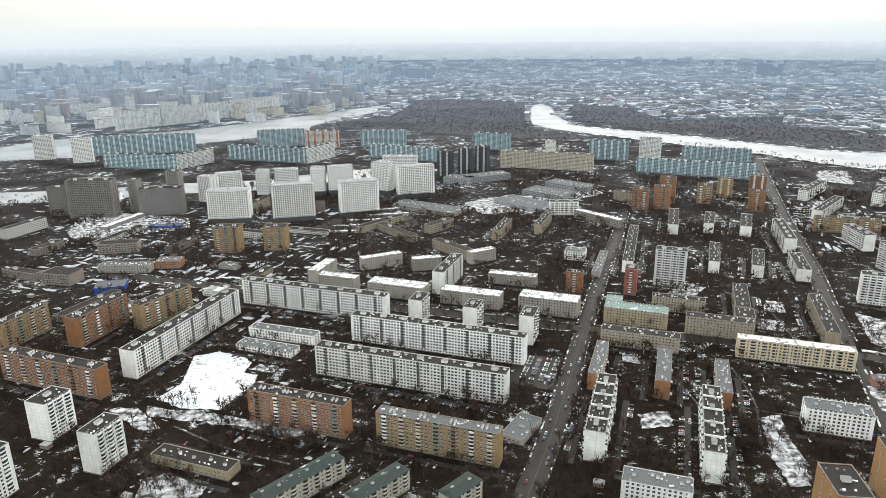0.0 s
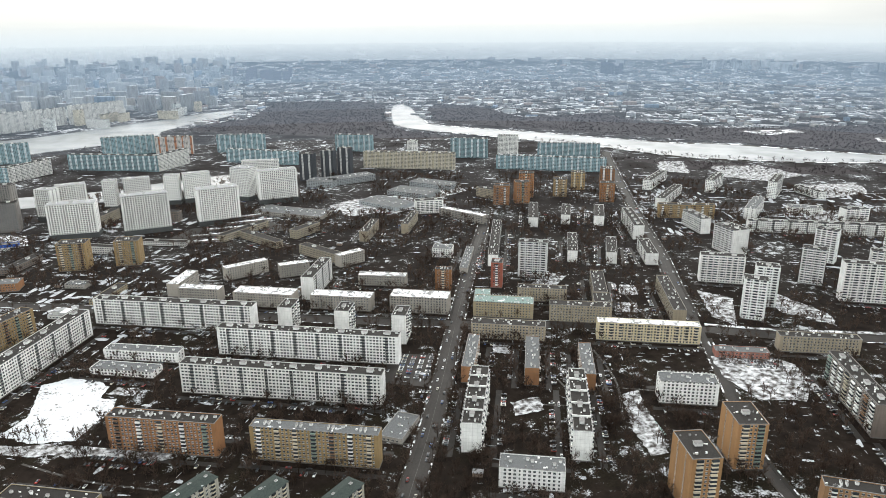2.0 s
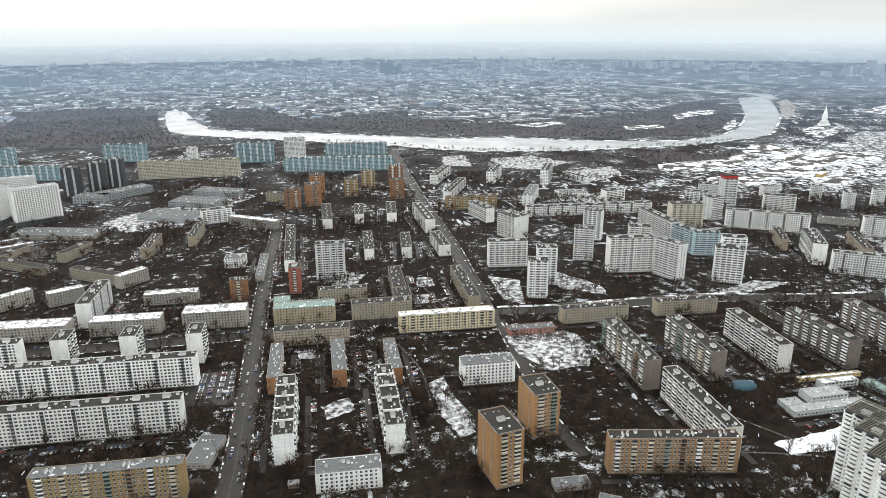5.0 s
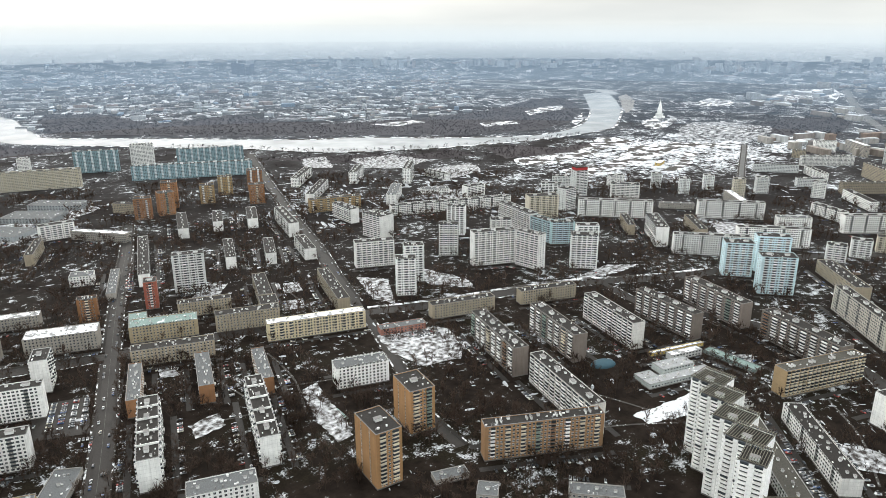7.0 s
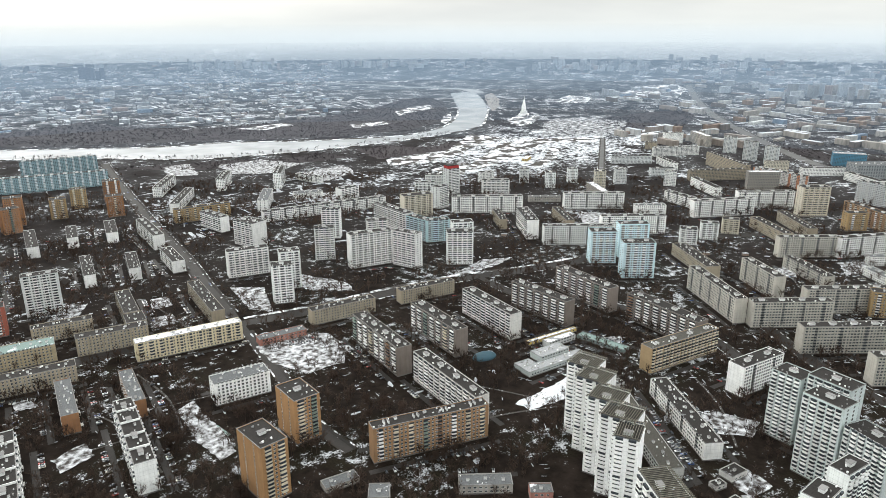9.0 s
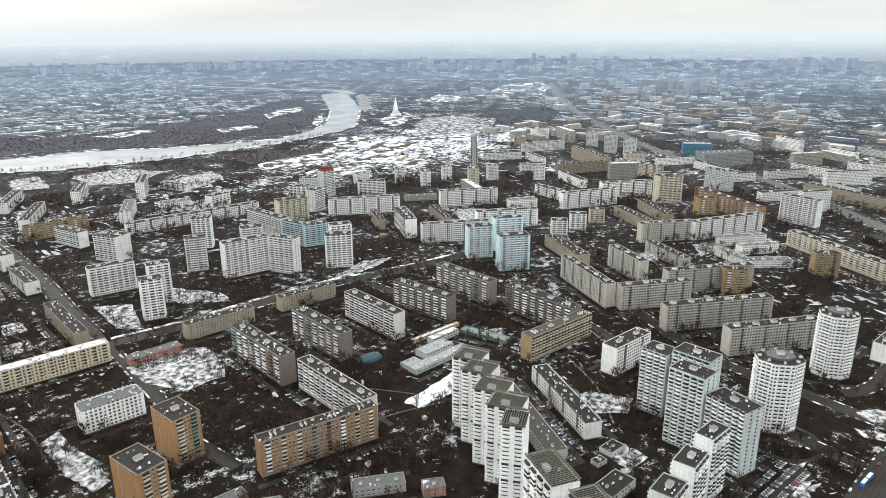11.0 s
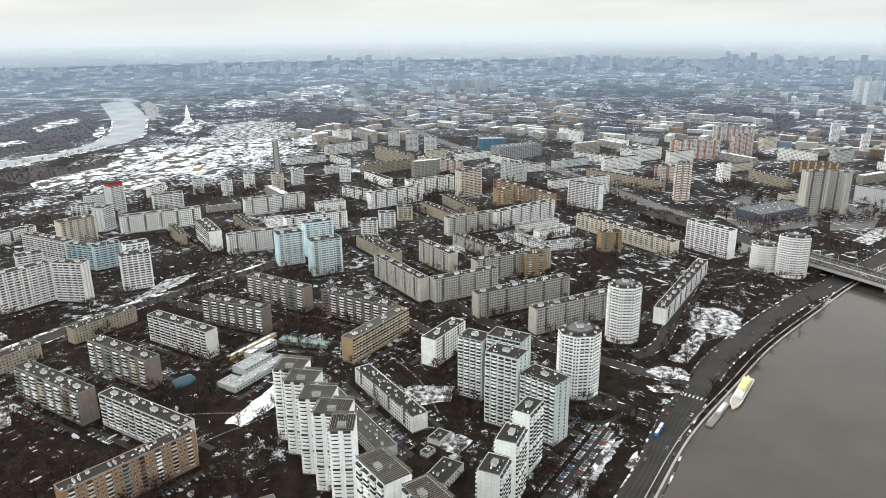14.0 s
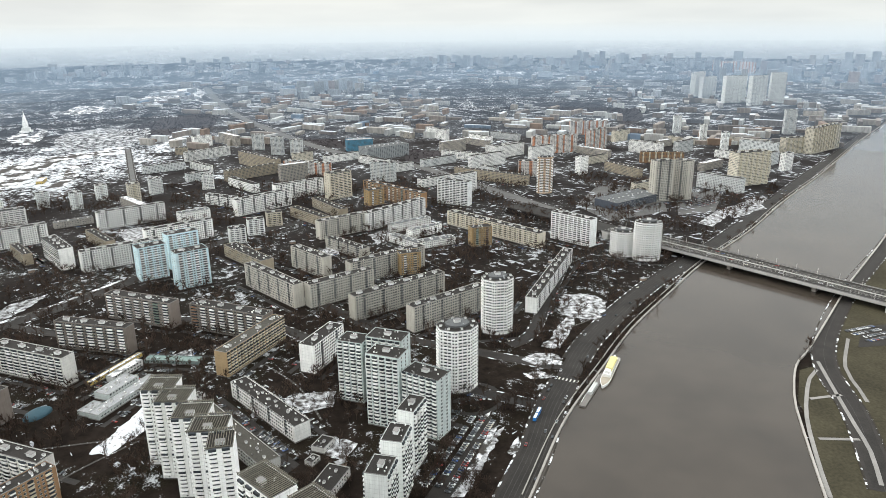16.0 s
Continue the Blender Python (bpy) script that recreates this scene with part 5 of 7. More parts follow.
block(921.8, 58.6, 0.0, 119.7, 53.1, 16.0, 10.2, "school", True)
block(972.9, -21.1, 0.0, 47.0, 175.2, 14.6, 21.7, "cream_s", True)
block(924.9, -1.6, 0.0, 110.9, 28.7, 16.0, 27.6, "brick_y", True)
block(1154.8, 41.5, 0.0, 66.0, 57.6, 14.0, 42.2, "tower_w", True)
block(941.0, -130.1, 0.0, 48.0, 65.8, 14.0, 39.6, "tower_w", True)
block(1148.4, 177.0, 0.0, 130.1, 30.0, 16.0, 27.6, "brick_y", True)
block(1170.5, 145.9, 0.0, 48.3, 150.1, 12.0, 27.6, "tan", True)
block(1238.7, -116.5, 0.0, 110.4, 28.6, 20.0, 66.0, "roundt", True)
block(1342.1, 187.4, 0.0, 72.4, 49.1, 16.0, 37.5, "grey_t", False)
block(1652.6, -174.6, 0.0, 110.1, 112.0, 14.0, 41.2, "peach", False)
block(1697.2, -278.2, 0.0, 131.6, 61.5, 16.0, 50.2, "peach", False)
block(1942.3, -294.1, 0.0, 99.3, 99.5, 14.0, 35.9, "peach", False)
block(1343.1, -21.8, 0.0, 58.7, 162.4, 12.0, 19.7, "old", False)
block(1575.2, 36.0, 0.0, 63.4, 108.3, 13.0, 16.0, "white_s", False)
block(1691.7, 292.5, 0.0, 110.0, 62.8, 25.0, 27.1, "glass", False)
block(1601.2, 219.4, 0.0, 130.5, 111.8, 40.0, 27.3, "hall", False)
block(884.0, -186.6, 0.0, 75.1, 31.3, 22.0, 34.0, "round", True)
block(866.5, -213.9, 0.0, 85.1, 34.1, 22.0, 51.0, "round", True)
block(1185.6, -307.4, 0.0, 107.6, 34.1, 18.0, 70.1, "panel_b", True)
block(1197.7, -347.0, 0.0, 47.9, 27.8, 16.0, 68.1, "panel_b", True)
block(1317.2, -500.2, 0.0, 112.3, 73.6, 25.0, 61.6, "cream_s", False)
block(1162.4, -249.1, 0.0, 130.3, 111.3, 48.0, 14.0, "mall", True)
block(2848.4, -886.3, 0.0, 118.4, 69.1, 20.0, 88.0, "tower_w", False)
block(2736.3, -949.7, 0.0, 109.0, 91.2, 20.0, 98.0, "tower_w", False)
block(2643.9, -1000.1, 0.0, 114.9, 71.0, 20.0, 104.0, "tower_w", False)
block(2710.6, -1096.6, 0.0, 85.8, 53.1, 20.0, 110.0, "tower_w", False)
block(2993.7, -889.6, 0.4, 146.0, 120.2, 20.0, 94.0, "tower_w", False)
block(3872.9, -1328.3, 35.0, 33.5, 257.4, 17.6, 56.2, "peach", False)
block(1652.9, -729.8, 0.0, 110.1, 80.1, 20.0, 36.5, "cream_s", False)
block(1682.0, -799.2, 0.0, 131.3, 139.1, 20.0, 58.1, "cream_s", False)
block(1941.6, -830.0, 0.0, 88.4, 29.2, 16.0, 64.9, "grey_t", False)
block(1963.0, -539.0, 0.0, 88.7, 20.2, 16.0, 48.2, "tower_w", False)
block(1783.5, -555.2, 0.0, 89.1, 15.6, 14.0, 46.8, "tower_w", False)
block(1700.2, -581.7, 0.0, 89.4, 15.8, 14.0, 40.3, "tower_w", False)
block(1408.3, -288.0, 0.0, 33.5, 95.2, 12.0, 18.9, "old", False)
block(1526.3, -392.3, 0.0, 84.0, 90.6, 14.0, 24.7, "tan", False)
block(1390.5, -96.8, 0.0, 90.1, 37.4, 16.0, 30.5, "peach", False)
block(-940.6, 2158.3, 0.0, 46.2, 136.1, 14.0, 55.7, "white_s", False)
block(-844.8, 2250.7, 0.0, 47.4, 122.8, 14.0, 57.9, "white_s", False)
block(-774.6, 2367.7, 0.0, 45.7, 100.7, 14.0, 54.1, "white_s", False)
block(-662.4, 2469.5, 0.0, 45.7, 184.1, 14.0, 58.2, "white_s", False)
block(-1302.7, 2555.3, 0.0, 24.9, 177.6, 14.0, 32.5, "white_s", False)
block(124.0, 1153.3, 0.0, 131.6, 80.8, 48.0, 8.0, "hall", True)
block(180.9, 1221.1, 0.0, 140.5, 82.0, 48.0, 9.0, "hall", True)
block(229.3, 1280.7, 0.0, 138.5, 86.4, 38.1, 9.0, "hall", False)
block(-447.0, 912.2, 0.0, 9.4, 51.2, 18.0, 14.0, "frame", True)
block(-405.5, 850.5, 0.0, 9.5, 44.8, 12.0, 7.0, "frame", True)
block(-354.3, 848.6, 0.0, 1.3, 30.7, 20.0, 10.0, "old_o", True)
block(-274.8, 839.7, 0.0, 164.1, 24.9, 14.0, 6.0, "low", True)
block(-265.5, 747.4, 0.0, 160.9, 21.3, 16.0, 5.0, "low_w", True)
block(-429.5, 1030.0, 0.0, 3.7, 48.7, 12.0, 5.0, "hangar", True)

# ---- the districts beyond ----
RIVERS = [BANK_L + BANK_R, FAR_BEND, RIVER_ARM]
# the riverside woods, the park's woods, the wooded hill
WOODS = [[(-324, 2271), (-180, 2420), (-150, 2640), (-120, 2900), (-75, 2930), (243, 2860), (300, 2720), (268, 2457), (245, 2131), (275, 2019), (365, 1905), (423, 1843), (248, 1871), (109, 1935), (-205, 2089), (-353, 2169)],
         [(400, 2447), (481, 2690), (634, 2627), (689, 2239), (865, 2252), (980, 2302), (1011, 2079), (1100, 1889), (1229, 1838), (1443, 1827), (1639, 1812), (1894, 1886), (2090, 1985), (2259, 1983), (2124, 1778), (1924, 1588), (1694, 1438), (1512, 1388), (1300, 1437), (1078, 1616), (838, 1799), (613, 2008), (405, 2195)],
         [(1827, 1332), (2097, 1495), (2380, 1621), (2581, 1676), (2888, 1760), (3194, 1767), (3311, 1628), (3003, 1472), (2820, 1503), (2572, 1590), (2372, 1488), (2458, 1328), (2618, 1256), (2771, 1111), (2503, 999), (2219, 1059), (2062, 1167), (1949, 1218), (1694, 1127), (1604, 1139), (1681, 1214)],
         [(1905, 1010), (2060, 1075), (2290, 1040), (2470, 975), (2330, 865), (2049, 790), (1935, 870)],
         [(1173, 1264), (1269, 1221), (1305, 1141), (1474, 1152), (1466, 1109), (1298, 1081), (1200, 1100), (1117, 1127)],
         [(690, 1480), (900, 1370), (1000, 1290), (1100, 1290), (1090, 1200), (900, 1240), (760, 1350)],
         [(3359, 183), (3538, 85), (3498, -49), (3434, -203), (3322, -319), (2867, -321), (2574, -234), (2654, -162), (2475, -96), (2249, -55), (2036, -20), (2078, 12), (2334, 51), (2590, 88), (2696, 145), (3043, 177)],
         [(2656, -182), (2805, -315), (2682, -419), (2522, -504), (2297, -445), (2429, -364), (2529, -286)],
         [(2440, -454), (2583, -567), (2251, -515), (2085, -430)], [(1689, 186), (1673, 88), (1577, 85), (1521, 160)], [(1936, 518), (1812, 348), (1698, 325), (1835, 466)]]
ORCHARD = [(1620, 1016), (1838, 1147), (1974, 1194), (2064, 1110), (2067, 984), (1862, 898), (1744, 901)]
# open white ground in the park
MEADOWS = [[(1141, 910), (1222, 937), (1352, 989), (1474, 1041), (1562, 1020), (1652, 961), (1748, 884), (1666, 874), (1578, 933), (1508, 952), (1373, 909), (1267, 895), (1153, 875)],
           [(1281, 797), (1357, 812), (1494, 878), (1500, 915), (1368, 847), (1259, 817)], [(1116, 1109), (1200, 1100), (1298, 1081), (1357, 1059), (1286, 1019), (1184, 1017), (1114, 1020), (1078, 1053)],
           [(1112, 954), (1204, 953), (1172, 898), (1097, 874), (1076, 908)], [(1537, 1202), (1557, 1142), (1526, 1079), (1386, 1065), (1298, 1081), (1434, 1139)],
           [(2901, 1420), (3212, 1471), (3383, 1367), (3208, 1246), (2872, 1153), (2819, 1262), (2676, 1284)], [(1770, 852), (1907, 857), (2016, 812), (1935, 763), (1815, 784)],
           [(2464, 1485), (2697, 1562), (2651, 1423), (2485, 1355), (2382, 1399)], [(1766, 1216), (1865, 1296), (2018, 1348), (1910, 1254), (2059, 1310), (1966, 1239), (1772, 1161)],
           [(1784, 1720), (1930, 1775), (2025, 1763), (1952, 1680), (1834, 1673), (1718, 1630)],
           [(1463, 1601), (1585, 1577), (1554, 1516), (1424, 1535)],
           [(1687, 1427), (1820, 1514), (1906, 1561), (1743, 1429), (1648, 1376)],
           [(1200, 1795), (1364, 1785), (1357, 1718), (1221, 1708)]]
PARK = [(1060, 1060), (1250, 1150), (1500, 1130), (1800, 930), (1500, 760), (1180, 800), (1020, 930)]


def inside(px, py, poly):
    """Which of the points lie in the polygon."""
    r = np.zeros(len(px), bool)
    j = len(poly) - 1
    for i in range(len(poly)):
        (xi, yi), (xj, yj) = poly[i], poly[j]
        if yi != yj:
            r ^= ((yi > py) != (yj > py)) & (px < (xj - xi) * (py - yi) / (yj - yi) + xi)
        j = i
    return r


def near_road(px, py, margin):
    r = np.zeros(len(px), bool)
    for line, w in ROADS:
        for a, b in zip(line[::3], line[3::3]):
            dx, dy = b.x - a.x, b.y - a.y
            t = np.clip(((px - a.x) * dx + (py - a.y) * dy) / (dx * dx + dy * dy), 0, 1)
            r |= np.hypot(px - a.x - t * dx, py - a.y - t * dy) < w / 2 + margin
    return r


def on_building(px, py, margin):
    r = np.zeros(len(px), bool)
    for x, y, yaw, L, W in FOOT:
        c, s = math.cos(radians(yaw)), math.sin(radians(yaw))
        u, v = (px - x) * c + (py - y) * s, -(px - x) * s + (py - y) * c
        r |= (abs(u) < L / 2 + margin) & (abs(v) < W / 2 + margin)
    return r


def wet(px, py):
    r = np.zeros(len(px), bool)
    for poly in RIVERS:
        r |= inside(px, py, poly)
    return r


def wooded(px, py):
    r = np.zeros(len(px), bool)
    for poly in WOODS:
        r |= inside(px, py, poly)
    return r


def squeeze(R):
    return np.where(R < 3000, R, 3000 + 1850 * (1 - np.exp(-(R - 3000) / 1850)))


rng = np.random.default_rng(5)


def mid_district(count, az0, az1, r0, r1, styles, heights):
    """Blocks at middle distance, in loose rows."""
    az, r = np.radians(rng.uniform(az0, az1, count * 3)), np.sqrt(rng.uniform(r0 ** 2, r1 ** 2, count * 3))
    px, py = -np.sin(az) * r, np.cos(az) * r
    ok = ~(wet(px, py) | wooded(px, py) | near_road(px, py, 25) | inside(px, py, PARK))
    made = 0
    for x, y, k in zip(px, py, ok):
        if not k or made >= count or on_building(np.array([x]), np.array([y]), 34)[0]:
            continue
        yaw = (131 if rng.random() < 0.55 else 47) if az0 < -30 else (161 if rng.random() < 0.6 else 72)
        h = float(rng.choice(heights))
        L = float(rng.uniform(45, 95)) if h < 30 else float(rng.uniform(22, 60))
        distant_block(float(x), float(y), yaw + float(rng.uniform(-3, 3)), L, 13.0 if h < 40 else 17.0, h, str(rng.choice(styles)))
        made += 1


def distant_block(x, y, yaw, L, W, h, style):
    col, roof, bay, win, bal, head, words = STYLES[style]
    e = thing("apartment_building", pose(x, y, 0, 0, 0, yaw), words + ", far off", "building", "apartment buildings")
    FOOT.append((x, y, yaw, L, W))
    child("wall", shell(L, W, h, wall(style + "_wall", col, far=True, bay=bay)), e)
    child("roof", boxes("roof", [(-L / 2 + 0.36, L / 2 - 0.36, -W / 2 + 0.36, W / 2 - 0.36, h - 0.75, h - 0.55, 0)], (ROOFS[roof],)), e)
    child("stair_head", stair_head("head"), e, (L * 0.2, 0, h - 0.6))


mid_district(45, 8, 34, 2350, 2950, ["tower_w", "white_s", "cream_s", "grey_t", "panel"], [27, 27, 36, 48])
mid_district(20, -34, 6, 860, 1250, ["old", "old", "old_s"], [10, 13, 16])
mid_district(44, -118, -62, 1230, 1900, ["panel", "panel", "white_s", "cream_s", "old_s", "grey_t"], [16, 16, 27, 27, 36])
mid_district(22, 10, 34, 720, 1250, ["low_d", "low_o", "old", "old_s", "frame"], [6, 8, 10, 16])


def town_material(name, shades, snowy):
    m, n, l, p = nodes_of(name)
    g = n.new("ShaderNodeNewGeometry")
    x = n.new("ShaderNodeValToRGB")
    x.color_ramp.interpolation = "CONSTANT"
    for i, (pos, c) in enumerate(shades):
        c = tuple(v * 0.84 for v in c)
        e = x.color_ramp.elements[0] if i == 0 else x.color_ramp.elements.new(pos)
        e.position, e.color = pos, (*c, 1)
    x.color_ramp.elements.remove(x.color_ramp.elements[-1]) if len(x.color_ramp.elements) > len(shades) else None
    l.new(g.outputs["Random Per Island"], x.inputs[0])
    mp = n.new("ShaderNodeMapping")
    mp.inputs["Scale"].default_value = (1, 1, 0.25)
    l.new(g.outputs["Position"], mp.inputs[0])
    w = noise_of(n, l, mp.outputs[0], 0.12, 3)
    l.new(blend(n, l, 0.55, x.outputs[0], ramp(n, l, w, 0.4, 0.6, (0.45, 0.45, 0.45), (1, 1, 1)), "MULTIPLY"), p.inputs["Base Color"])
    p.inputs["Roughness"].default_value = 0.9
    # old snow lies on most of the flat roofs
    up = n.new("ShaderNodeSeparateXYZ")
    l.new(g.outputs["Normal"], up.inputs[0])
    top = maths(n, l, "MULTIPLY", maths(n, l, "GREATER_THAN", up.outputs["Z"], 0.7), maths(n, l, "GREATER_THAN", maths(n, l, "FRACT", maths(n, l, "MULTIPLY", g.outputs["Random Per Island"], 17.3)), 1 - snowy))
    old = p.inputs["Base Color"].links[0].from_socket
    l.new(blend(n, l, top, old, (0.5, 0.53, 0.57)), p.inputs["Base Color"])
    return m


def far_town(name, count, az0, az1, r0, r1, tall, flat, label):
    """Hundreds of blocks near the horizon, joined."""
    az = np.radians(rng.uniform(az0, az1, count))
    R = r0 * (r1 / r0) ** rng.random(count)
    r = squeeze(R)
    k = r / R
    px, py = -np.sin(az) * r, np.cos(az) * r
    keep = ~(wet(px, py) | wooded(px, py) | near_road(px, py, 20) | inside(px, py, ORCHARD))
    vs, fs = [], []
    for i in np.nonzero(keep)[0]:
        h = rng.choice(tall) * k[i]
        L, W = rng.uniform(*flat) * k[i], rng.uniform(11, 17) * k[i]
        a = radians((161 if rng.random() < 0.5 else 71) + rng.uniform(-12, 12))
        c, s = math.cos(a), math.sin(a)
        z = land(px[i], py[i]) - 2
        o = len(vs)
        for zz in (z, z + h + 2):
            for u, v in ((-1, -1), (1, -1), (1, 1), (-1, 1)):
                vs.append((px[i] + u * L / 2 * c - v * W / 2 * s, py[i] + u * L / 2 * s + v * W / 2 * c, zz))
        fs += [tuple(o + q for q in f) for f in CUBE[1:]]
    me = bpy.data.meshes.new(name)
    me.from_pydata(vs, [], fs)
    me.materials.append(QUARTER if name == "far_quarter" else TOWN)
    me.update()
    return tagged(new(name, me), label, "far buildings", kind="stuff")


def far_estate(az0, az1, R, deep, count, tall, label):
    """A close group of far towers in rows."""
    k = float(squeeze(np.array([R]))[0]) / R
    vs, fs = [], []
    for i in range(count):
        az = radians(az0 + (az1 - az0) * (i + rng.uniform(0.1, 0.9)) / count)
        rr = float(squeeze(np.array([R + rng.uniform(0, deep)]))[0])
        x, y = -math.sin(az) * rr, math.cos(az) * rr
        h, L, W = float(rng.choice(tall)) * k, rng.uniform(18, 52) * k, 15 * k
        a = az + radians(rng.uniform(-20, 20))
        c, s, z, o = math.cos(a), math.sin(a), land(x, y) - 2, len(vs)
        for zz in (z, z + h + 2):
            for u, v in ((-1, -1), (1, -1), (1, 1), (-1, 1)):
                vs.append((x + u * L / 2 * c - v * W / 2 * s, y + u * L / 2 * s + v * W / 2 * c, zz))
        fs += [tuple(o + q for q in f) for f in CUBE[1:]]
    me = bpy.data.meshes.new("far_estate")
    me.from_pydata(vs, [], fs)
    me.materials.append(TOWN if "dark" not in label else plain("far_dark_walls", (0.1, 0.09, 0.11), 0.9, 0.4))
    me.update()
    return tagged(new("far_estate", me), label, "far buildings", kind="stuff")


# bluish grey wall shades: distance haze is put into the far town's colours
TOWN = town_material("hazed_town_walls", ((0.0, (0.42, 0.45, 0.48)), (0.2, (0.32, 0.34, 0.36)), (0.36, (0.42, 0.41, 0.4)), (0.52, (0.33, 0.34, 0.36)), (0.68, (0.5, 0.53, 0.56)), (0.88, (0.36, 0.31, 0.3)), (0.97, (0.24, 0.32, 0.42))), 0.5)
QUARTER = town_material("quarter_walls", ((0.0, (0.5, 0.5, 0.49)), (0.2, (0.3, 0.26, 0.23)), (0.38, (0.42, 0.39, 0.35)), (0.55, (0.19, 0.165, 0.15)), (0.72, (0.58, 0.59, 0.58)), (0.86, (0.27, 0.19, 0.14)), (0.96, (0.2, 0.27, 0.36))), 0.3)
far_town("far_housing", 900, 5, 36, 2700, 11000, (12, 16, 27, 36, 50, 60), (18, 80), "pale far housing estate with many towers")
far_town("far_works", 1300, -42, 8, 2300, 5200, (4, 5, 5, 7, 9, 12), (12, 55), "far low works and sheds among snow")
far_town("far_housing", 420, -50, 8, 5200, 12000, (8, 9, 12, 16, 27), (20, 90), "low pale far town near the horizon")
far_town("far_housing", 160, -62, -42, 4200, 12000, (9, 12, 16, 27), (20, 90), "low pale far town beyond the park")
far_town("far_quarter", 430, -124, -62, 1850, 3100, (8, 9, 12, 14, 16, 16, 16), (22, 80), "low pale blocks of a distant quarter")
far_town("far_housing", 1150, -124, -62, 3000, 12000, (6, 8, 9, 12, 16, 16, 27), (20, 90), "wide low far city of pale blocks")
for a0, a1, R, deep, count, tall, words in (
        (-30.5, -37.5, 5000, 500, 15, (36, 44, 55), "white tower estate near the horizon"),
        (-40.5, -49, 5000, 600, 24, (30, 36, 40), "pale tower estate near the wooded hill"),
        (-57, -66, 4700, 500, 26, (30, 44, 55), "row of white towers beyond the park"),
        (-75.8, -80.5, 3250, 280, 14, (27, 36, 50), "group of white towers beyond the highway"),
        (-84.5, -93.5, 5000, 900, 40, (27, 36, 50, 60), "dense pale estate below the wooded ridge"),
        (-93.5, -108, 4600, 1500, 70, (27, 36, 50, 66), "wide pale estate of many towers"),
        (-108, -124, 3800, 2200, 80, (27, 36, 50, 66), "wide pale estate beyond the river"),
        (-67, -76, 5200, 1200, 16, (27, 36, 44), "scattered white towers near the horizon"),
        (-23.4, -25.0, 4450, 150, 4, (50, 66), "dark blue towers of a far new estate"),
        (5.2, 0.5, 4150, 200, 8, (50, 60), "dark red towers of a far new estate"),
        (8, 22, 2850, 250, 26, (36, 40, 48), "wall of pale riverside towers")):
    far_estate(a0, a1, R, deep, count, tall, words)


WOODFLOOR = plain("wood_floor_soil", (0.042, 0.037, 0.039), 0.95, 0.35, 0.05)
for poly in WOODS[:2] + WOODS[3:6] + WOODS[7:]:
    sheet("wood_floor", ragged(poly, 12.0), 0.25, WOODFLOOR, "dark brown floor of the leafless riverside woods", "ground")


def glowing_haze_ring(r, z0, z1, tint, steps, label):
    """A plain glowing ring, see-through, added as bright winter haze before the horizon."""
    m, n, l, p = nodes_of("haze_glow")
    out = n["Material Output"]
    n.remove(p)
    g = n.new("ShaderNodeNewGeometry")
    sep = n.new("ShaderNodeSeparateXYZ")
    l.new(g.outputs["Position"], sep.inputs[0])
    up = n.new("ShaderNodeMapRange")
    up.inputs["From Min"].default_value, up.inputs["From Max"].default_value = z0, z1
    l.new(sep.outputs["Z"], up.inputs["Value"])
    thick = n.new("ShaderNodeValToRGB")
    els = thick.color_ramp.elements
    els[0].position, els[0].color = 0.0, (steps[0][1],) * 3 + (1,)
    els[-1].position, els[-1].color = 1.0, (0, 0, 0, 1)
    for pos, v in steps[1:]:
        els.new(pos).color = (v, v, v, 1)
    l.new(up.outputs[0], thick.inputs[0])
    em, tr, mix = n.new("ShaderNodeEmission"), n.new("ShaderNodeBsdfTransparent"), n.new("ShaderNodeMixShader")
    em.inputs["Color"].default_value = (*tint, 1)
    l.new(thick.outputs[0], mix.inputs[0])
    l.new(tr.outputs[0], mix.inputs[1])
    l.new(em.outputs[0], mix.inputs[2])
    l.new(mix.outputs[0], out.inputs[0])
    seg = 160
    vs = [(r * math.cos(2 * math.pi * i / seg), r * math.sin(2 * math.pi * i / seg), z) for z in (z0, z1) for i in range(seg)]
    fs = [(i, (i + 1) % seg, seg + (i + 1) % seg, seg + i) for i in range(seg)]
    me = bpy.data.meshes.new("glow_ring")
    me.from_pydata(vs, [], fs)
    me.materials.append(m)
    tagged(new("glow_ring", me), label, "haze", kind="structure")


# glowing rings stand among the far districts and tint what lies behind
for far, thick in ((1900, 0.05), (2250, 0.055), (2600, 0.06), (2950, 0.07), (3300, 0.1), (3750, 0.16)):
    glowing_haze_ring(far, 1 + max(0, far - 3000) * 0.02, 296, (0.29, 0.41, 0.54), ((0.0, thick), (0.5, thick * 1.15), (0.78, thick * 0.6)), "thin blue glowing ring standing in for haze over far land")
glowing_haze_ring(4560, 20, 420, (0.6, 0.64, 0.64), ((0.0, 0.18), (0.15, 0.38), (0.27, 0.62), (0.4, 0.88), (0.54, 0.8), (0.75, 0.3)), "bright glowing ring standing in for haze over the horizon")


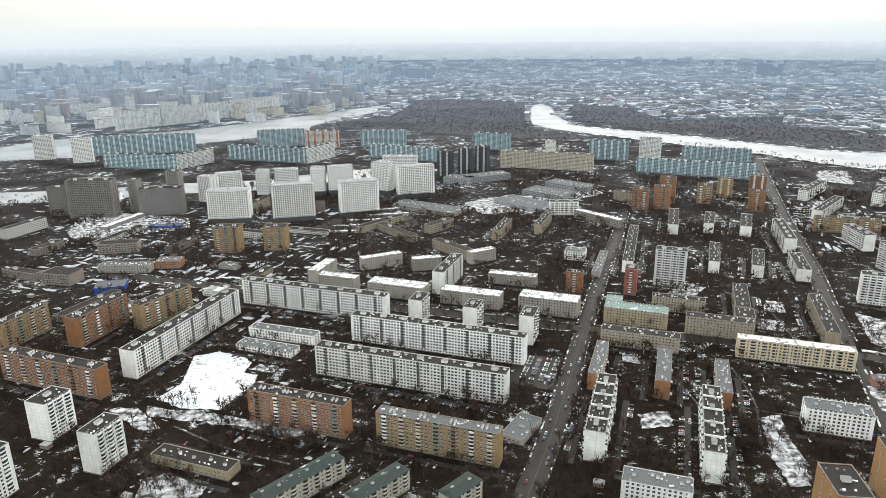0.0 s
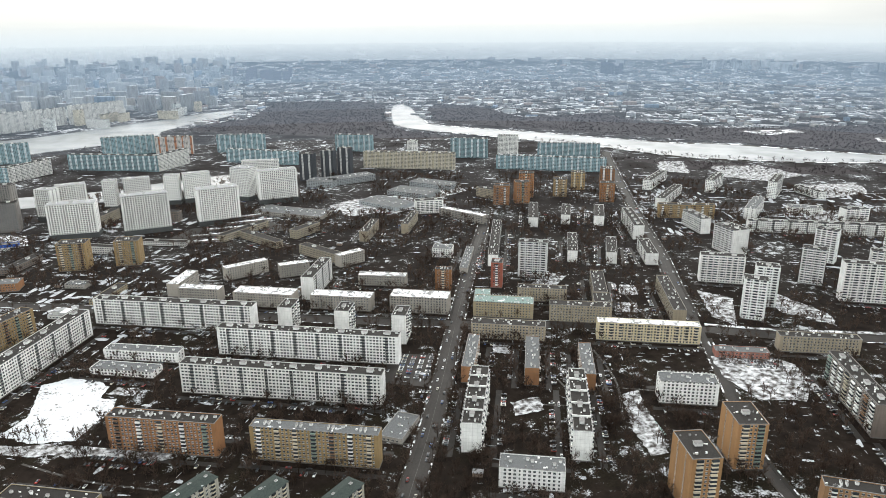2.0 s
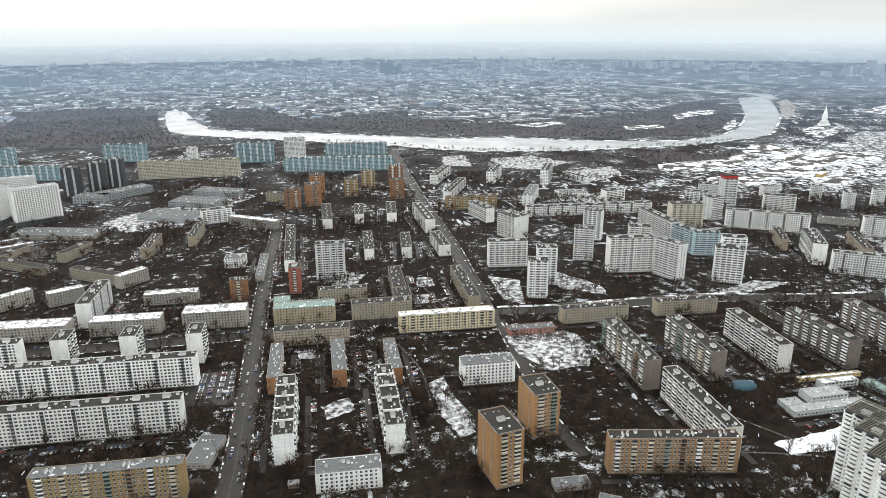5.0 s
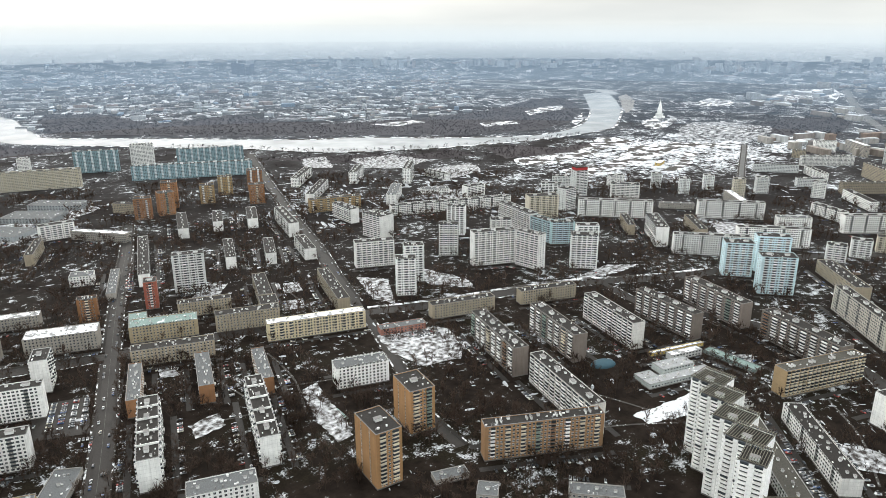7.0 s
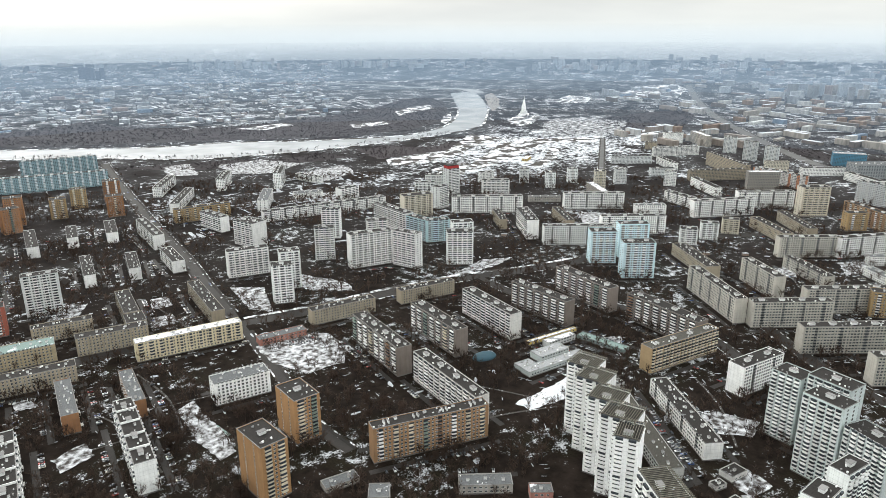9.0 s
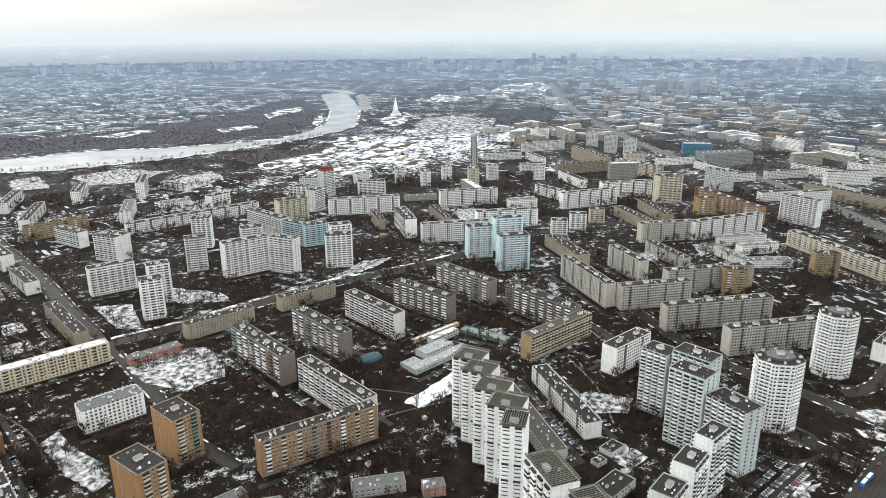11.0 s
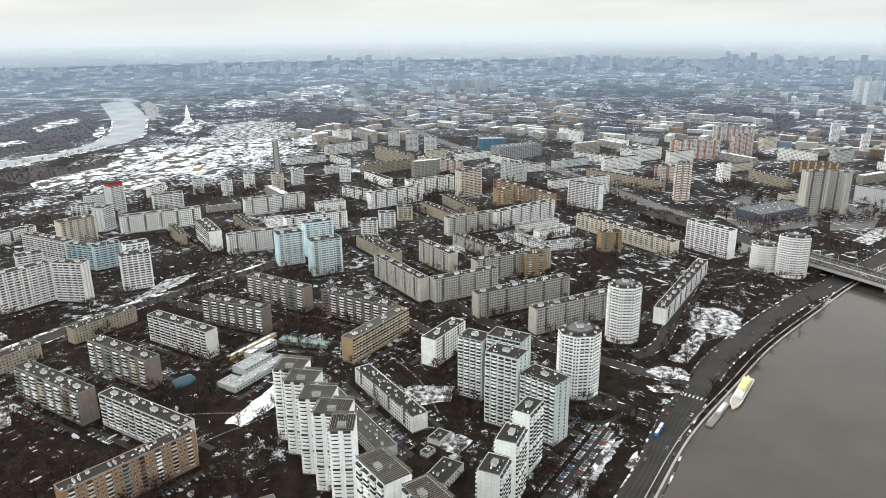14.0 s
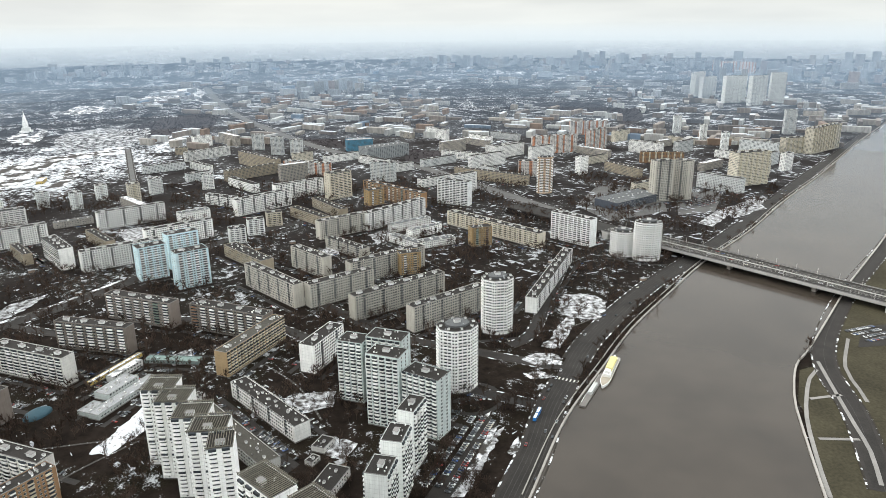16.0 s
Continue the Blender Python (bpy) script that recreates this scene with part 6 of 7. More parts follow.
def ridge(az0, az1, r, top):
    """A long wooded rise near the horizon, tapering at both ends."""
    vs, fs, n = [], [], 60
    for i in range(n + 1):
        f = i / n
        az = radians(az0 + (az1 - az0) * f)
        x, y = -math.sin(az), math.cos(az)
        base = land(r, 0)
        rise = (top - base) * min(1.0, 4 * f, 4 * (1 - f)) ** 0.6 * (0.92 + 0.12 * noise.noise(Vector((i * 0.35, top, 0))))
        vs += [(x * (r - 60), y * (r - 60), base - 12), (x * r, y * r, base + max(rise, 0)), (x * (r + 60), y * (r + 60), base - 12)]
        if i:
            o = 3 * i
            fs += [(o - 3, o, o + 1, o - 2), (o - 2, o + 1, o + 2, o - 1)]
    me = bpy.data.meshes.new("wooded_ridge")
    me.from_pydata(vs, [], fs)
    me.materials.append(FARTWIG)
    me.update()
    tagged(new("wooded_ridge", me), "dark wooded ridge near the horizon", "hill", kind="structure")


ridge(-87.5, -98.5, 4640, 162)
ridge(-36, -53, 4640, 140)
ridge(20, 36, 4640, 146)

# small vents, pipes and hatches scattered over the flat roofs
vent_parts, vr = [], random.Random(31)
for x, y, yaw, L, W, h in TOPS:
    if math.hypot(x, y) > 1000:
        continue
    m = pose(x, y, h, 0, 0, yaw)
    for k in range(int(L * W / 60)):
        u, v = vr.uniform(-L / 2 + 1.2, L / 2 - 1.2), vr.choice((-0.3, 0.3, 0.0)) * W + vr.uniform(-0.8, 0.8)
        a, b, c = vr.uniform(0.25, 0.8), vr.uniform(0.2, 0.5), vr.uniform(0.4, 1.3)
        q = [(u + i * a, v + j * b, z) for z in (-0.05, c) for i, j in ((-1, -1), (1, -1), (1, 1), (-1, 1))]
        vent_parts.append(([tuple(m @ Vector(p)) for p in q], CUBE[1:], vr.choice((0, 0, 1))))
tagged(new("roof_vents", simple("roof_vents", vent_parts, (HEADW, COPE))), "small white vents and hatches on the flat roofs", "vents", kind="stuff")

# ---- trees, snow, cars ----
def bare_tree(seed, height, twigs, width, trunk=True):
    """Triangles of a leafless tree: tapered trunk, rising limbs, a broken crown of twigs."""
    q = np.random.default_rng(seed)
    stem, crown = [], []
    if trunk:
        r = 0.016 * height
        for i in range(4):
            a, b = i * math.pi / 2, (i + 1) * math.pi / 2
            p0, p1 = (r * math.cos(a), r * math.sin(a), 0), (r * math.cos(b), r * math.sin(b), 0)
            t0, t1 = (0.3 * p0[0], 0.3 * p0[1], height * 0.72), (0.3 * p1[0], 0.3 * p1[1], height * 0.72)
            stem += [(p0, p1, t1), (p0, t1, t0)]
    limbs = []
    for i in range(max(5, twigs // 8)):
        z0 = height * (q.uniform(0.22, 0.6) if trunk else q.uniform(0.0, 0.45))
        a, e = q.uniform(0, 2 * math.pi), (q.uniform(0.5, 1.15) if trunk else q.uniform(0.1, 0.9))
        ln = height * q.uniform(0.25, 0.45)
        tip = np.array([math.cos(a) * math.cos(e) * ln, math.sin(a) * math.cos(e) * ln, z0 + math.sin(e) * ln])
        base = np.array([0, 0, z0])
        w = np.cross(tip - base, (0.3, 0.2, 1.0))
        w = w / np.linalg.norm(w) * width * 1.1
        crown.append((base - w, base + w, tip))
        limbs.append((base, tip))
    for i in range(twigs):
        b, t = limbs[q.integers(len(limbs))]
        s = b + (t - b) * q.uniform(0.35, 1.0)
        d = (t - b) / np.linalg.norm(t - b) + q.normal(0, 0.75, 3) + (0, 0, 0.35)
        d = d / np.linalg.norm(d) * height * q.uniform(0.1, 0.24)
        w = np.cross(d, q.normal(0, 1, 3))
        w = w / np.linalg.norm(w) * width * q.uniform(0.5, 1.0)
        crown.append((s - w, s + w, s + d))
    return np.array(stem, float).reshape(-1, 3, 3), np.array(crown, float)


def tri_mesh(name, tris, mats, slots=None):
    n = len(tris)
    me = bpy.data.meshes.new(name)
    me.vertices.add(n * 3)
    me.vertices.foreach_set("co", np.ascontiguousarray(tris, dtype=np.float32).reshape(-1))
    me.loops.add(n * 3)
    me.loops.foreach_set("vertex_index", np.arange(n * 3, dtype=np.int32))
    me.polygons.add(n)
    me.polygons.foreach_set("loop_start", np.arange(0, n * 3, 3, dtype=np.int32))
    for m in mats:
        me.materials.append(m)
    if slots is not None:
        me.polygons.foreach_set("material_index", np.ascontiguousarray(slots, dtype=np.int32))
    me.update(calc_edges=True)
    return me


def planted(protos, px, py, lo, hi, seed):
    """Copies of the prototypes at the points, as one array of triangles."""
    q = np.random.default_rng(seed)
    out = []
    which = q.integers(len(protos), size=len(px))
    for k, tri in enumerate(protos):
        sel = np.nonzero(which == k)[0]
        if not len(sel):
            continue
        a, s = q.uniform(0, 2 * math.pi, len(sel)), q.uniform(lo, hi, len(sel))
        c, sn = np.cos(a)[:, None, None], np.sin(a)[:, None, None]
        t = np.empty((len(sel), *tri.shape))
        t[..., 0] = (tri[None, ..., 0] * c - tri[None, ..., 1] * sn) * s[:, None, None] + px[sel][:, None, None]
        t[..., 1] = (tri[None, ..., 0] * sn + tri[None, ..., 1] * c) * s[:, None, None] + py[sel][:, None, None]
        g = np.array([land(x, y) for x, y in zip(px[sel], py[sel])])
        t[..., 2] = tri[None, ..., 2] * s[:, None, None] + g[:, None, None]
        out.append(t.reshape(-1, 3, 3))
    return np.concatenate(out)


def scatter(count, r0, r1, az0=-124, az1=38):
    az, r = np.radians(rng.uniform(az0, az1, count)), np.sqrt(rng.uniform(r0 ** 2, r1 ** 2, count))
    return -np.sin(az) * r, np.cos(az) * r


OPEN = [[(-240, 520), (-228, 537), (-236, 590), (-213, 598), (-178, 575), (-166, 534), (-182, 510), (-213, 512)], [(420, 278), (483, 268), (451, 250), (418, 262)], [(236, 443), (248, 433), (247, 414), (230, 418)],
        [(72, 598), (101, 585), (90, 518), (53, 538)], [(345, -20), (480, 20), (470, -40), (380, -25)], [(380, -215), (525, -250), (581, -290), (716, -380), (900, -500), (900, -720), (380, -420)]]


def free(px, py, margin):
    ok = ~(wet(px, py) | on_building(px, py, margin) | near_road(px, py, 1.5))
    for poly in OPEN:
        ok &= ~inside(px, py, poly)
    return ok


def clumped(px, py, scale, cut):
    return np.array([noise.noise(Vector((x * scale, y * scale, 3.3))) > cut for x, y in zip(px, py)])


# the nearest trees are things of their own
NEAR = [bare_tree(k, 12.0, 120, 0.13) for k in range(5)]
for k, (st, cw) in enumerate(NEAR):
    e = thing("tree", pose(0, 0, 0), "leafless brown winter tree in a courtyard", "tree", "courtyard trees")
    child("trunk", tri_mesh("trunk", st, (BARK,)), e)
    child("crown", tri_mesh("crown", cw, (TWIG,)), e)
    NEAR[k] = (e, np.concatenate((st, cw)))
px, py = scatter(900, 340, 470)
ok = np.nonzero(free(px, py, 2.5) & clumped(px, py, 0.02, -0.25))[0][:230]
for j, i in enumerate(ok):
    e = NEAR[j % 5][0]
    s = float(rng.uniform(0.55, 1.15))
    m = pose(px[i], py[i], 0, 0, 0, float(rng.uniform(0, 360))) @ Matrix.Diagonal((s, s, s, 1))
    if j < 5:
        e.matrix_world = m
    else:
        copy_thing(e, m).scale = (s, s, s)
taken = [(px[i], py[i]) for i in ok]

px, py = scatter(10800, 300, 760)
ok = free(px, py, 2.5) & clumped(px, py, 0.02, -0.12)
first = ok & (np.hypot(px, py) < 520)
ok &= ~first
YARDT = [np.concatenate(bare_tree(60 + k, 12.0, 62, 0.22)) for k in range(5)]
t0 = np.concatenate((planted([p[1] for p in NEAR], px[first], py[first], 0.55, 1.4, 11), planted(YARDT, px[ok], py[ok], 0.55, 1.4, 16)))
tagged(new("courtyard_trees", tri_mesh("courtyard_trees", t0, (TWIG,))), "bare brown winter trees filling the courtyards", "trees", kind="stuff")
MIDT = [np.concatenate(bare_tree(20 + k, 12.0, 44, 0.32)) for k in range(4)]
px, py = scatter(20000, 760, 1400)
ok = free(px, py, 3) & clumped(px, py, 0.014, -0.02)
t1 = planted(MIDT, px[ok], py[ok], 0.7, 1.5, 12)
tagged(new("street_trees", tri_mesh("street_trees", t1, (TWIG,))), "bare brown winter trees between distant houses", "trees", kind="stuff")
# rows of trees along the streets
rows_x, rows_y = [], []
for line, w in ROADS[:3]:
    for a in line[::1]:
        for s in (-1, 1):
            if rng.random() < 0.8:
                d = Vector((rng.uniform(-2, 2), rng.uniform(-2, 2), 0))
                i = line.index(a)
                t = (line[min(i + 1, len(line) - 1)] - line[max(i - 1, 0)]).normalized()
                q = a + Vector((-t.y, t.x, 0)) * s * (w / 2 + 5.5) + d
                rows_x.append(q.x), rows_y.append(q.y)
px, py = np.array(rows_x), np.array(rows_y)
ok = ~(wet(px, py) | on_building(px, py, 2) | near_road(px, py, 0.5)) & (np.hypot(px, py) < 1600)
tagged(new("avenue_trees", tri_mesh("avenue_trees", planted([p[1] for p in NEAR], px[ok], py[ok], 0.6, 1.0, 14), (TWIG,))), "rows of bare trees along the streets", "trees", kind="stuff")
# woods by the far river, in the park and beyond
FART = [np.concatenate(bare_tree(40 + k, 8.0, 14, 0.5, trunk=False)) for k in range(4)]
px, py = scatter(115000, 1150, 3550)
ok = wooded(px, py) & ~wet(px, py) & ~near_road(px, py, 2)
for poly in MEADOWS:
    ok &= ~inside(px, py, poly)
px2, py2 = scatter(19000, 1350, 3000)
ok2 = ~wet(px2, py2) & ~on_building(px2, py2, 4) & ~near_road(px2, py2, 2) & clumped(px2, py2, 0.006, 0.0)
for poly in MEADOWS:
    ok2 &= ~(inside(px2, py2, poly) & (rng.random(len(px2)) < 0.65))
bank = [q + Vector((rng.uniform(-9, 9), rng.uniform(-14, -3), 0)) for q in smooth(FAR_SOUTH[4:15], 6.0) if rng.random() < 0.8]
BANKT = [np.concatenate(bare_tree(80 + k, 13.0, 26, 0.34)) for k in range(4)]
tb = planted(BANKT, np.array([q.x for q in bank]), np.array([q.y for q in bank]), 0.6, 1.25, 17)
tagged(new("bank_trees", tri_mesh("bank_trees", tb, (FARTWIG,))), "row of tall bare trees along the far river bank", "trees", kind="stuff")
t2 = planted(FART, np.concatenate((px[ok], px2[ok2])), np.concatenate((py[ok], py2[ok2])), 0.7, 1.3, 13)
tagged(new("far_woods", tri_mesh("far_woods", t2, (FARTWIG,))), "dark leafless woods along the far river", "woods", kind="stuff")
px, py = scatter(16000, 3000, 4700)
ok = clumped(px, py, 0.0035, 0.08)
t3 = planted(FART, px[ok], py[ok], 0.6, 1.0, 15)
tagged(new("horizon_woods", tri_mesh("horizon_woods", t3, (FARTWIG,))), "blue-grey woods near the horizon", "woods", kind="stuff")

# remains of snow: strips along paths and kerbs, and trodden patches
def snow_bits(count, r0, r1, long, wide, seed, cut, az0=-124, az1=38):
    q = np.random.default_rng(seed)
    px, py = scatter(count, r0, r1, az0, az1)
    ok = ~(wet(px, py) | inside(px, py, OPEN[-1]) | on_building(px, py, 2) | near_road(px, py, -1)) & clumped(px, py, 0.008, cut)
    tris = []
    for x, y in zip(px[ok], py[ok]):
        a = radians((161 if q.random() < 0.5 else 71) + q.normal(0, 6)) if math.atan2(-x, y) > -0.9 else radians((131 if q.random() < 0.5 else 47) + q.normal(0, 6))
        L, W = q.uniform(*long), q.uniform(*wide)
        n = 8
        ring = []
        for i in range(n):
            t = 2 * math.pi * i / n
            rr = q.uniform(0.6, 1.15)
            u, v = L / 2 * math.cos(t) * rr, W / 2 * math.sin(t) * rr
            ring.append((x + u * math.cos(a) - v * math.sin(a), y + u * math.sin(a) + v * math.cos(a), 0.16))
        tris += [((x, y, 0.3), ring[i], ring[(i + 1) % n]) for i in range(n)]
    return np.array(tris)


bits = np.concatenate((snow_bits(3600, 300, 1150, (1.5, 8), (0.4, 1.1), 3, -0.3), snow_bits(900, 300, 1150, (4, 13), (2, 6), 4, 0.02), snow_bits(3400, 520, 1300, (2, 9), (0.5, 1.3), 7, -0.4),
                       snow_bits(520, 950, 1450, (8, 40), (3, 10), 8, -0.1, -52, -26), snow_bits(330, 700, 1150, (6, 30), (3, 9), 9, -0.2, 8, 33), snow_bits(800, 800, 1800, (5, 26), (2, 7), 10, -0.2, -116, -84), snow_bits(2600, 1100, 2400, (10, 40), (2, 7), 5, -0.1), snow_bits(2600, 2250, 3050, (25, 110), (6, 20), 6, -0.15)))
tagged(new("snow_remains", tri_mesh("snow_remains", bits, (plain("old_snow", (0.38, 0.395, 0.42), 0.8, 0.6, 0.6),))), "remains of dirty snow along paths and in yards", "snow", kind="stuff")

def car_material():
    m, n, l, p = nodes_of("car_paint")
    g = n.new("ShaderNodeNewGeometry")
    info = n.new("ShaderNodeObjectInfo")
    x = n.new("ShaderNodeValToRGB")
    x.color_ramp.interpolation = "CONSTANT"
    shades = ((0.0, (0.02, 0.02, 0.022)), (0.24, (0.62, 0.63, 0.64)), (0.5, (0.3, 0.31, 0.32)), (0.66, (0.1, 0.1, 0.11)), (0.8, (0.25, 0.03, 0.025)), (0.87, (0.03, 0.07, 0.2)), (0.93, (0.5, 0.47, 0.4)))
    for i, (pos, c) in enumerate(shades):
        e = x.color_ramp.elements[0] if i == 0 else x.color_ramp.elements.new(pos)
        e.position, e.color = pos, (*c, 1)
    r = maths(n, l, "FRACT", maths(n, l, "ADD", g.outputs["Random Per Island"], info.outputs["Random"]))
    l.new(r, x.inputs[0])
    l.new(x.outputs[0], p.inputs["Base Color"])
    p.inputs["Roughness"].default_value, p.inputs["Metallic"].default_value = 0.3, 0.2
    return m


CARPAINT = car_material()


def loft(rings):
    """Rectangular rings (x0, x1, half width, z) joined into one closed shell."""
    vs, fs = [], []
    for x0, x1, w, z in rings:
        vs += [(x0, -w, z), (x1, -w, z), (x1, w, z), (x0, w, z)]
    for k in range(len(rings) - 1):
        o = 4 * k
        fs += [(o + i, o + (i + 1) % 4, o + 4 + (i + 1) % 4, o + 4 + i) for i in range(4)]
    o = 4 * (len(rings) - 1)
    fs += [(o, o + 1, o + 2, o + 3), (3, 2, 1, 0)]
    return vs, fs


BODY = ((-2.1, 2.1, 0.8, 0.28), (-2.2, 2.2, 0.88, 0.5), (-2.18, 2.1, 0.86, 0.82), (-2.05, 1.9, 0.8, 0.92))
CABIN = ((-1.75, 1.0, 0.76, 0.9), (-1.25, 0.35, 0.62, 1.4), (-1.15, 0.25, 0.58, 1.46))


def solid(name, shells, mat):
    return simple(name, [(v, f, 0) for v, f in shells], (mat,))


wheel_v, wheel_f = prism(10, 0.32, 0.32, -0.1, 0.1)
wheel_mesh = solid("wheel", [([(x, z, y + 0.32) for x, y, z in wheel_v], wheel_f + [tuple(range(9, -1, -1))])], RUBBER)
car0 = thing("car", pose(0, 0, 0), "parked passenger car on the asphalt by the kerb", "car", "parked cars")
child("body", solid("body", [loft(BODY)], CARPAINT), car0)
child("cabin", solid("cabin", [loft(CABIN)], GLASS), car0)
for wx in (-1.35, 1.35):
    for wy in (-0.8, 0.8):
        child("wheel", wheel_mesh, car0, (wx, wy, 0))

spots = []
for line, w in ROADS[:2] + ROADS[3:4]:
    for i in range(1, len(line)):
        a, b = line[i - 1], line[i]
        d = b - a
        if math.hypot(a.x, a.y) > 1500:
            continue
        for k in range(int(d.length / 6.2)):
            q = a + d * ((k + 0.5) * 6.2 / d.length)
            nrm = Vector((-d.y, d.x, 0)).normalized()
            for s in (-1, 1):
                if rng.random() < (0.22 if w < 14 else 0.1):
                    c = q + nrm * s * (w / 2 - 1.3)
                    spots.append((c.x, c.y, math.degrees(math.atan2(d.y, d.x)), 0.12))
                if rng.random() < 0.025:
                    c = q + nrm * s * 2.2
                    spots.append((c.x, c.y, math.degrees(math.atan2(d.y, d.x)), 0.12))
street_cars = len(spots)
yards = []
for x, y, yaw, L, W in FOOT:
    r = math.hypot(x, y)
    if r > 1350 or L < 30:
        continue
    ca, sa = math.cos(radians(yaw)), math.sin(radians(yaw))
    for s in (-1, 1):
        off = s * (W / 2 + 8.5)
        if r < 1050:
            yards.append((x, y, yaw, L, off))
        for k in range(int(L / 2.9)):
            if rng.random() < 0.42:
                u, v = -L / 2 + 1.4 + 2.9 * k, off + s * 4.2
                spots.append((x + u * ca - v * sa, y + u * sa + v * ca, yaw + 90 + rng.uniform(-5, 5), 0.02))
            if rng.random() < 0.10:
                u, v = -L / 2 + 1.4 + 2.9 * k, off - s * 1.6
                spots.append((x + u * ca - v * sa, y + u * sa + v * ca, yaw + rng.uniform(-4, 4), 0.07))
# car parks
for x, y, yaw, rows_n, n in ((78, 562, 72, 4, 16), (84, 500, 161, 3, 9), (430, 8, 160.5, 3, 34), (404, 142, 150, 3, 9), (-120, 1035, 25, 7, 36), (508, 6, 70, 1, 8), (640, -380, 112, 4, 13), (1165, -253, 130, 5, 24), (1170, -369, 130, 6, 20), (385, 500, 161, 3, 12), (690, 380, 150, 3, 12), (-150, 455, 161, 2, 14), (480, 30, 75, 2, 10)):
    ca, sa = math.cos(radians(yaw)), math.sin(radians(yaw))
    for j in range(rows_n):
        for i in range(n):
            if rng.random() < 0.82:
                u, v = (i - n / 2) * 2.8, (j - rows_n / 2) * 8.0
                spots.append((x + u * ca - v * sa, y + u * sa + v * ca, yaw + 90 + rng.uniform(-3, 3), 0.02))
sx, sy = np.array([s[0] for s in spots]), np.array([s[1] for s in spots])
ok = ~(wet(sx, sy) | on_building(sx, sy, 1.5) | (near_road(sx, sy, 2.0) & (np.arange(len(sx)) >= street_cars)))
spots = sorted((s for s, k in zip(spots, ok) if k), key=lambda s: math.hypot(s[0], s[1]))
for j, (x, y, yaw, z) in enumerate(spots[:150]):
    m = pose(x, y, z, 0, 0, yaw)
    if j == 0:
        car0.matrix_world = m
    else:
        copy_thing(car0, m)
parts = []
for x, y, yaw, z in spots[150:]:
    m = pose(x, y, z, 0, 0, yaw)
    for rings, k in ((BODY, 0), (CABIN, 1)):
        v, f = loft(rings)
        parts.append(([tuple(m @ Vector(q)) for q in v], f, k))
tagged(new("parked_cars", simple("parked_cars", parts, (CARPAINT, GLASS))), "many parked cars in yards and along streets", "cars", kind="stuff")
for x, y, yaw, L, off in yards:
    ca, sa = math.cos(radians(yaw)), math.sin(radians(yaw))
    line = [Vector((x + u * ca - off * sa, y + u * sa + off * ca, 0)) for u in (-L / 2 - 6, 0, L / 2 + 6)]
    tagged(new("driveway", ribbon_mesh("driveway", line, 5.0, -0.2, 0.06, ASPHALT)), "narrow asphalt driveway beside an apartment building", "driveway", kind="structure")

# ---- bridge, ship, church and other single things ----
def bar(a, b, width, z0, z1):
    """A straight box between two points of the plan."""
    d = Vector((b[0] - a[0], b[1] - a[1], 0)).normalized()
    n = Vector((-d.y, d.x, 0)) * width / 2
    p, q = Vector((*a, 0)), Vector((*b, 0))
    vs = [tuple(v + Vector((0, 0, z))) for z in (z0, z1) for v in (p - n, q - n, q + n, p + n)]
    return vs, CUBE


FASCIA = plain("bridge_concrete", (0.33, 0.32, 0.31), 0.8)


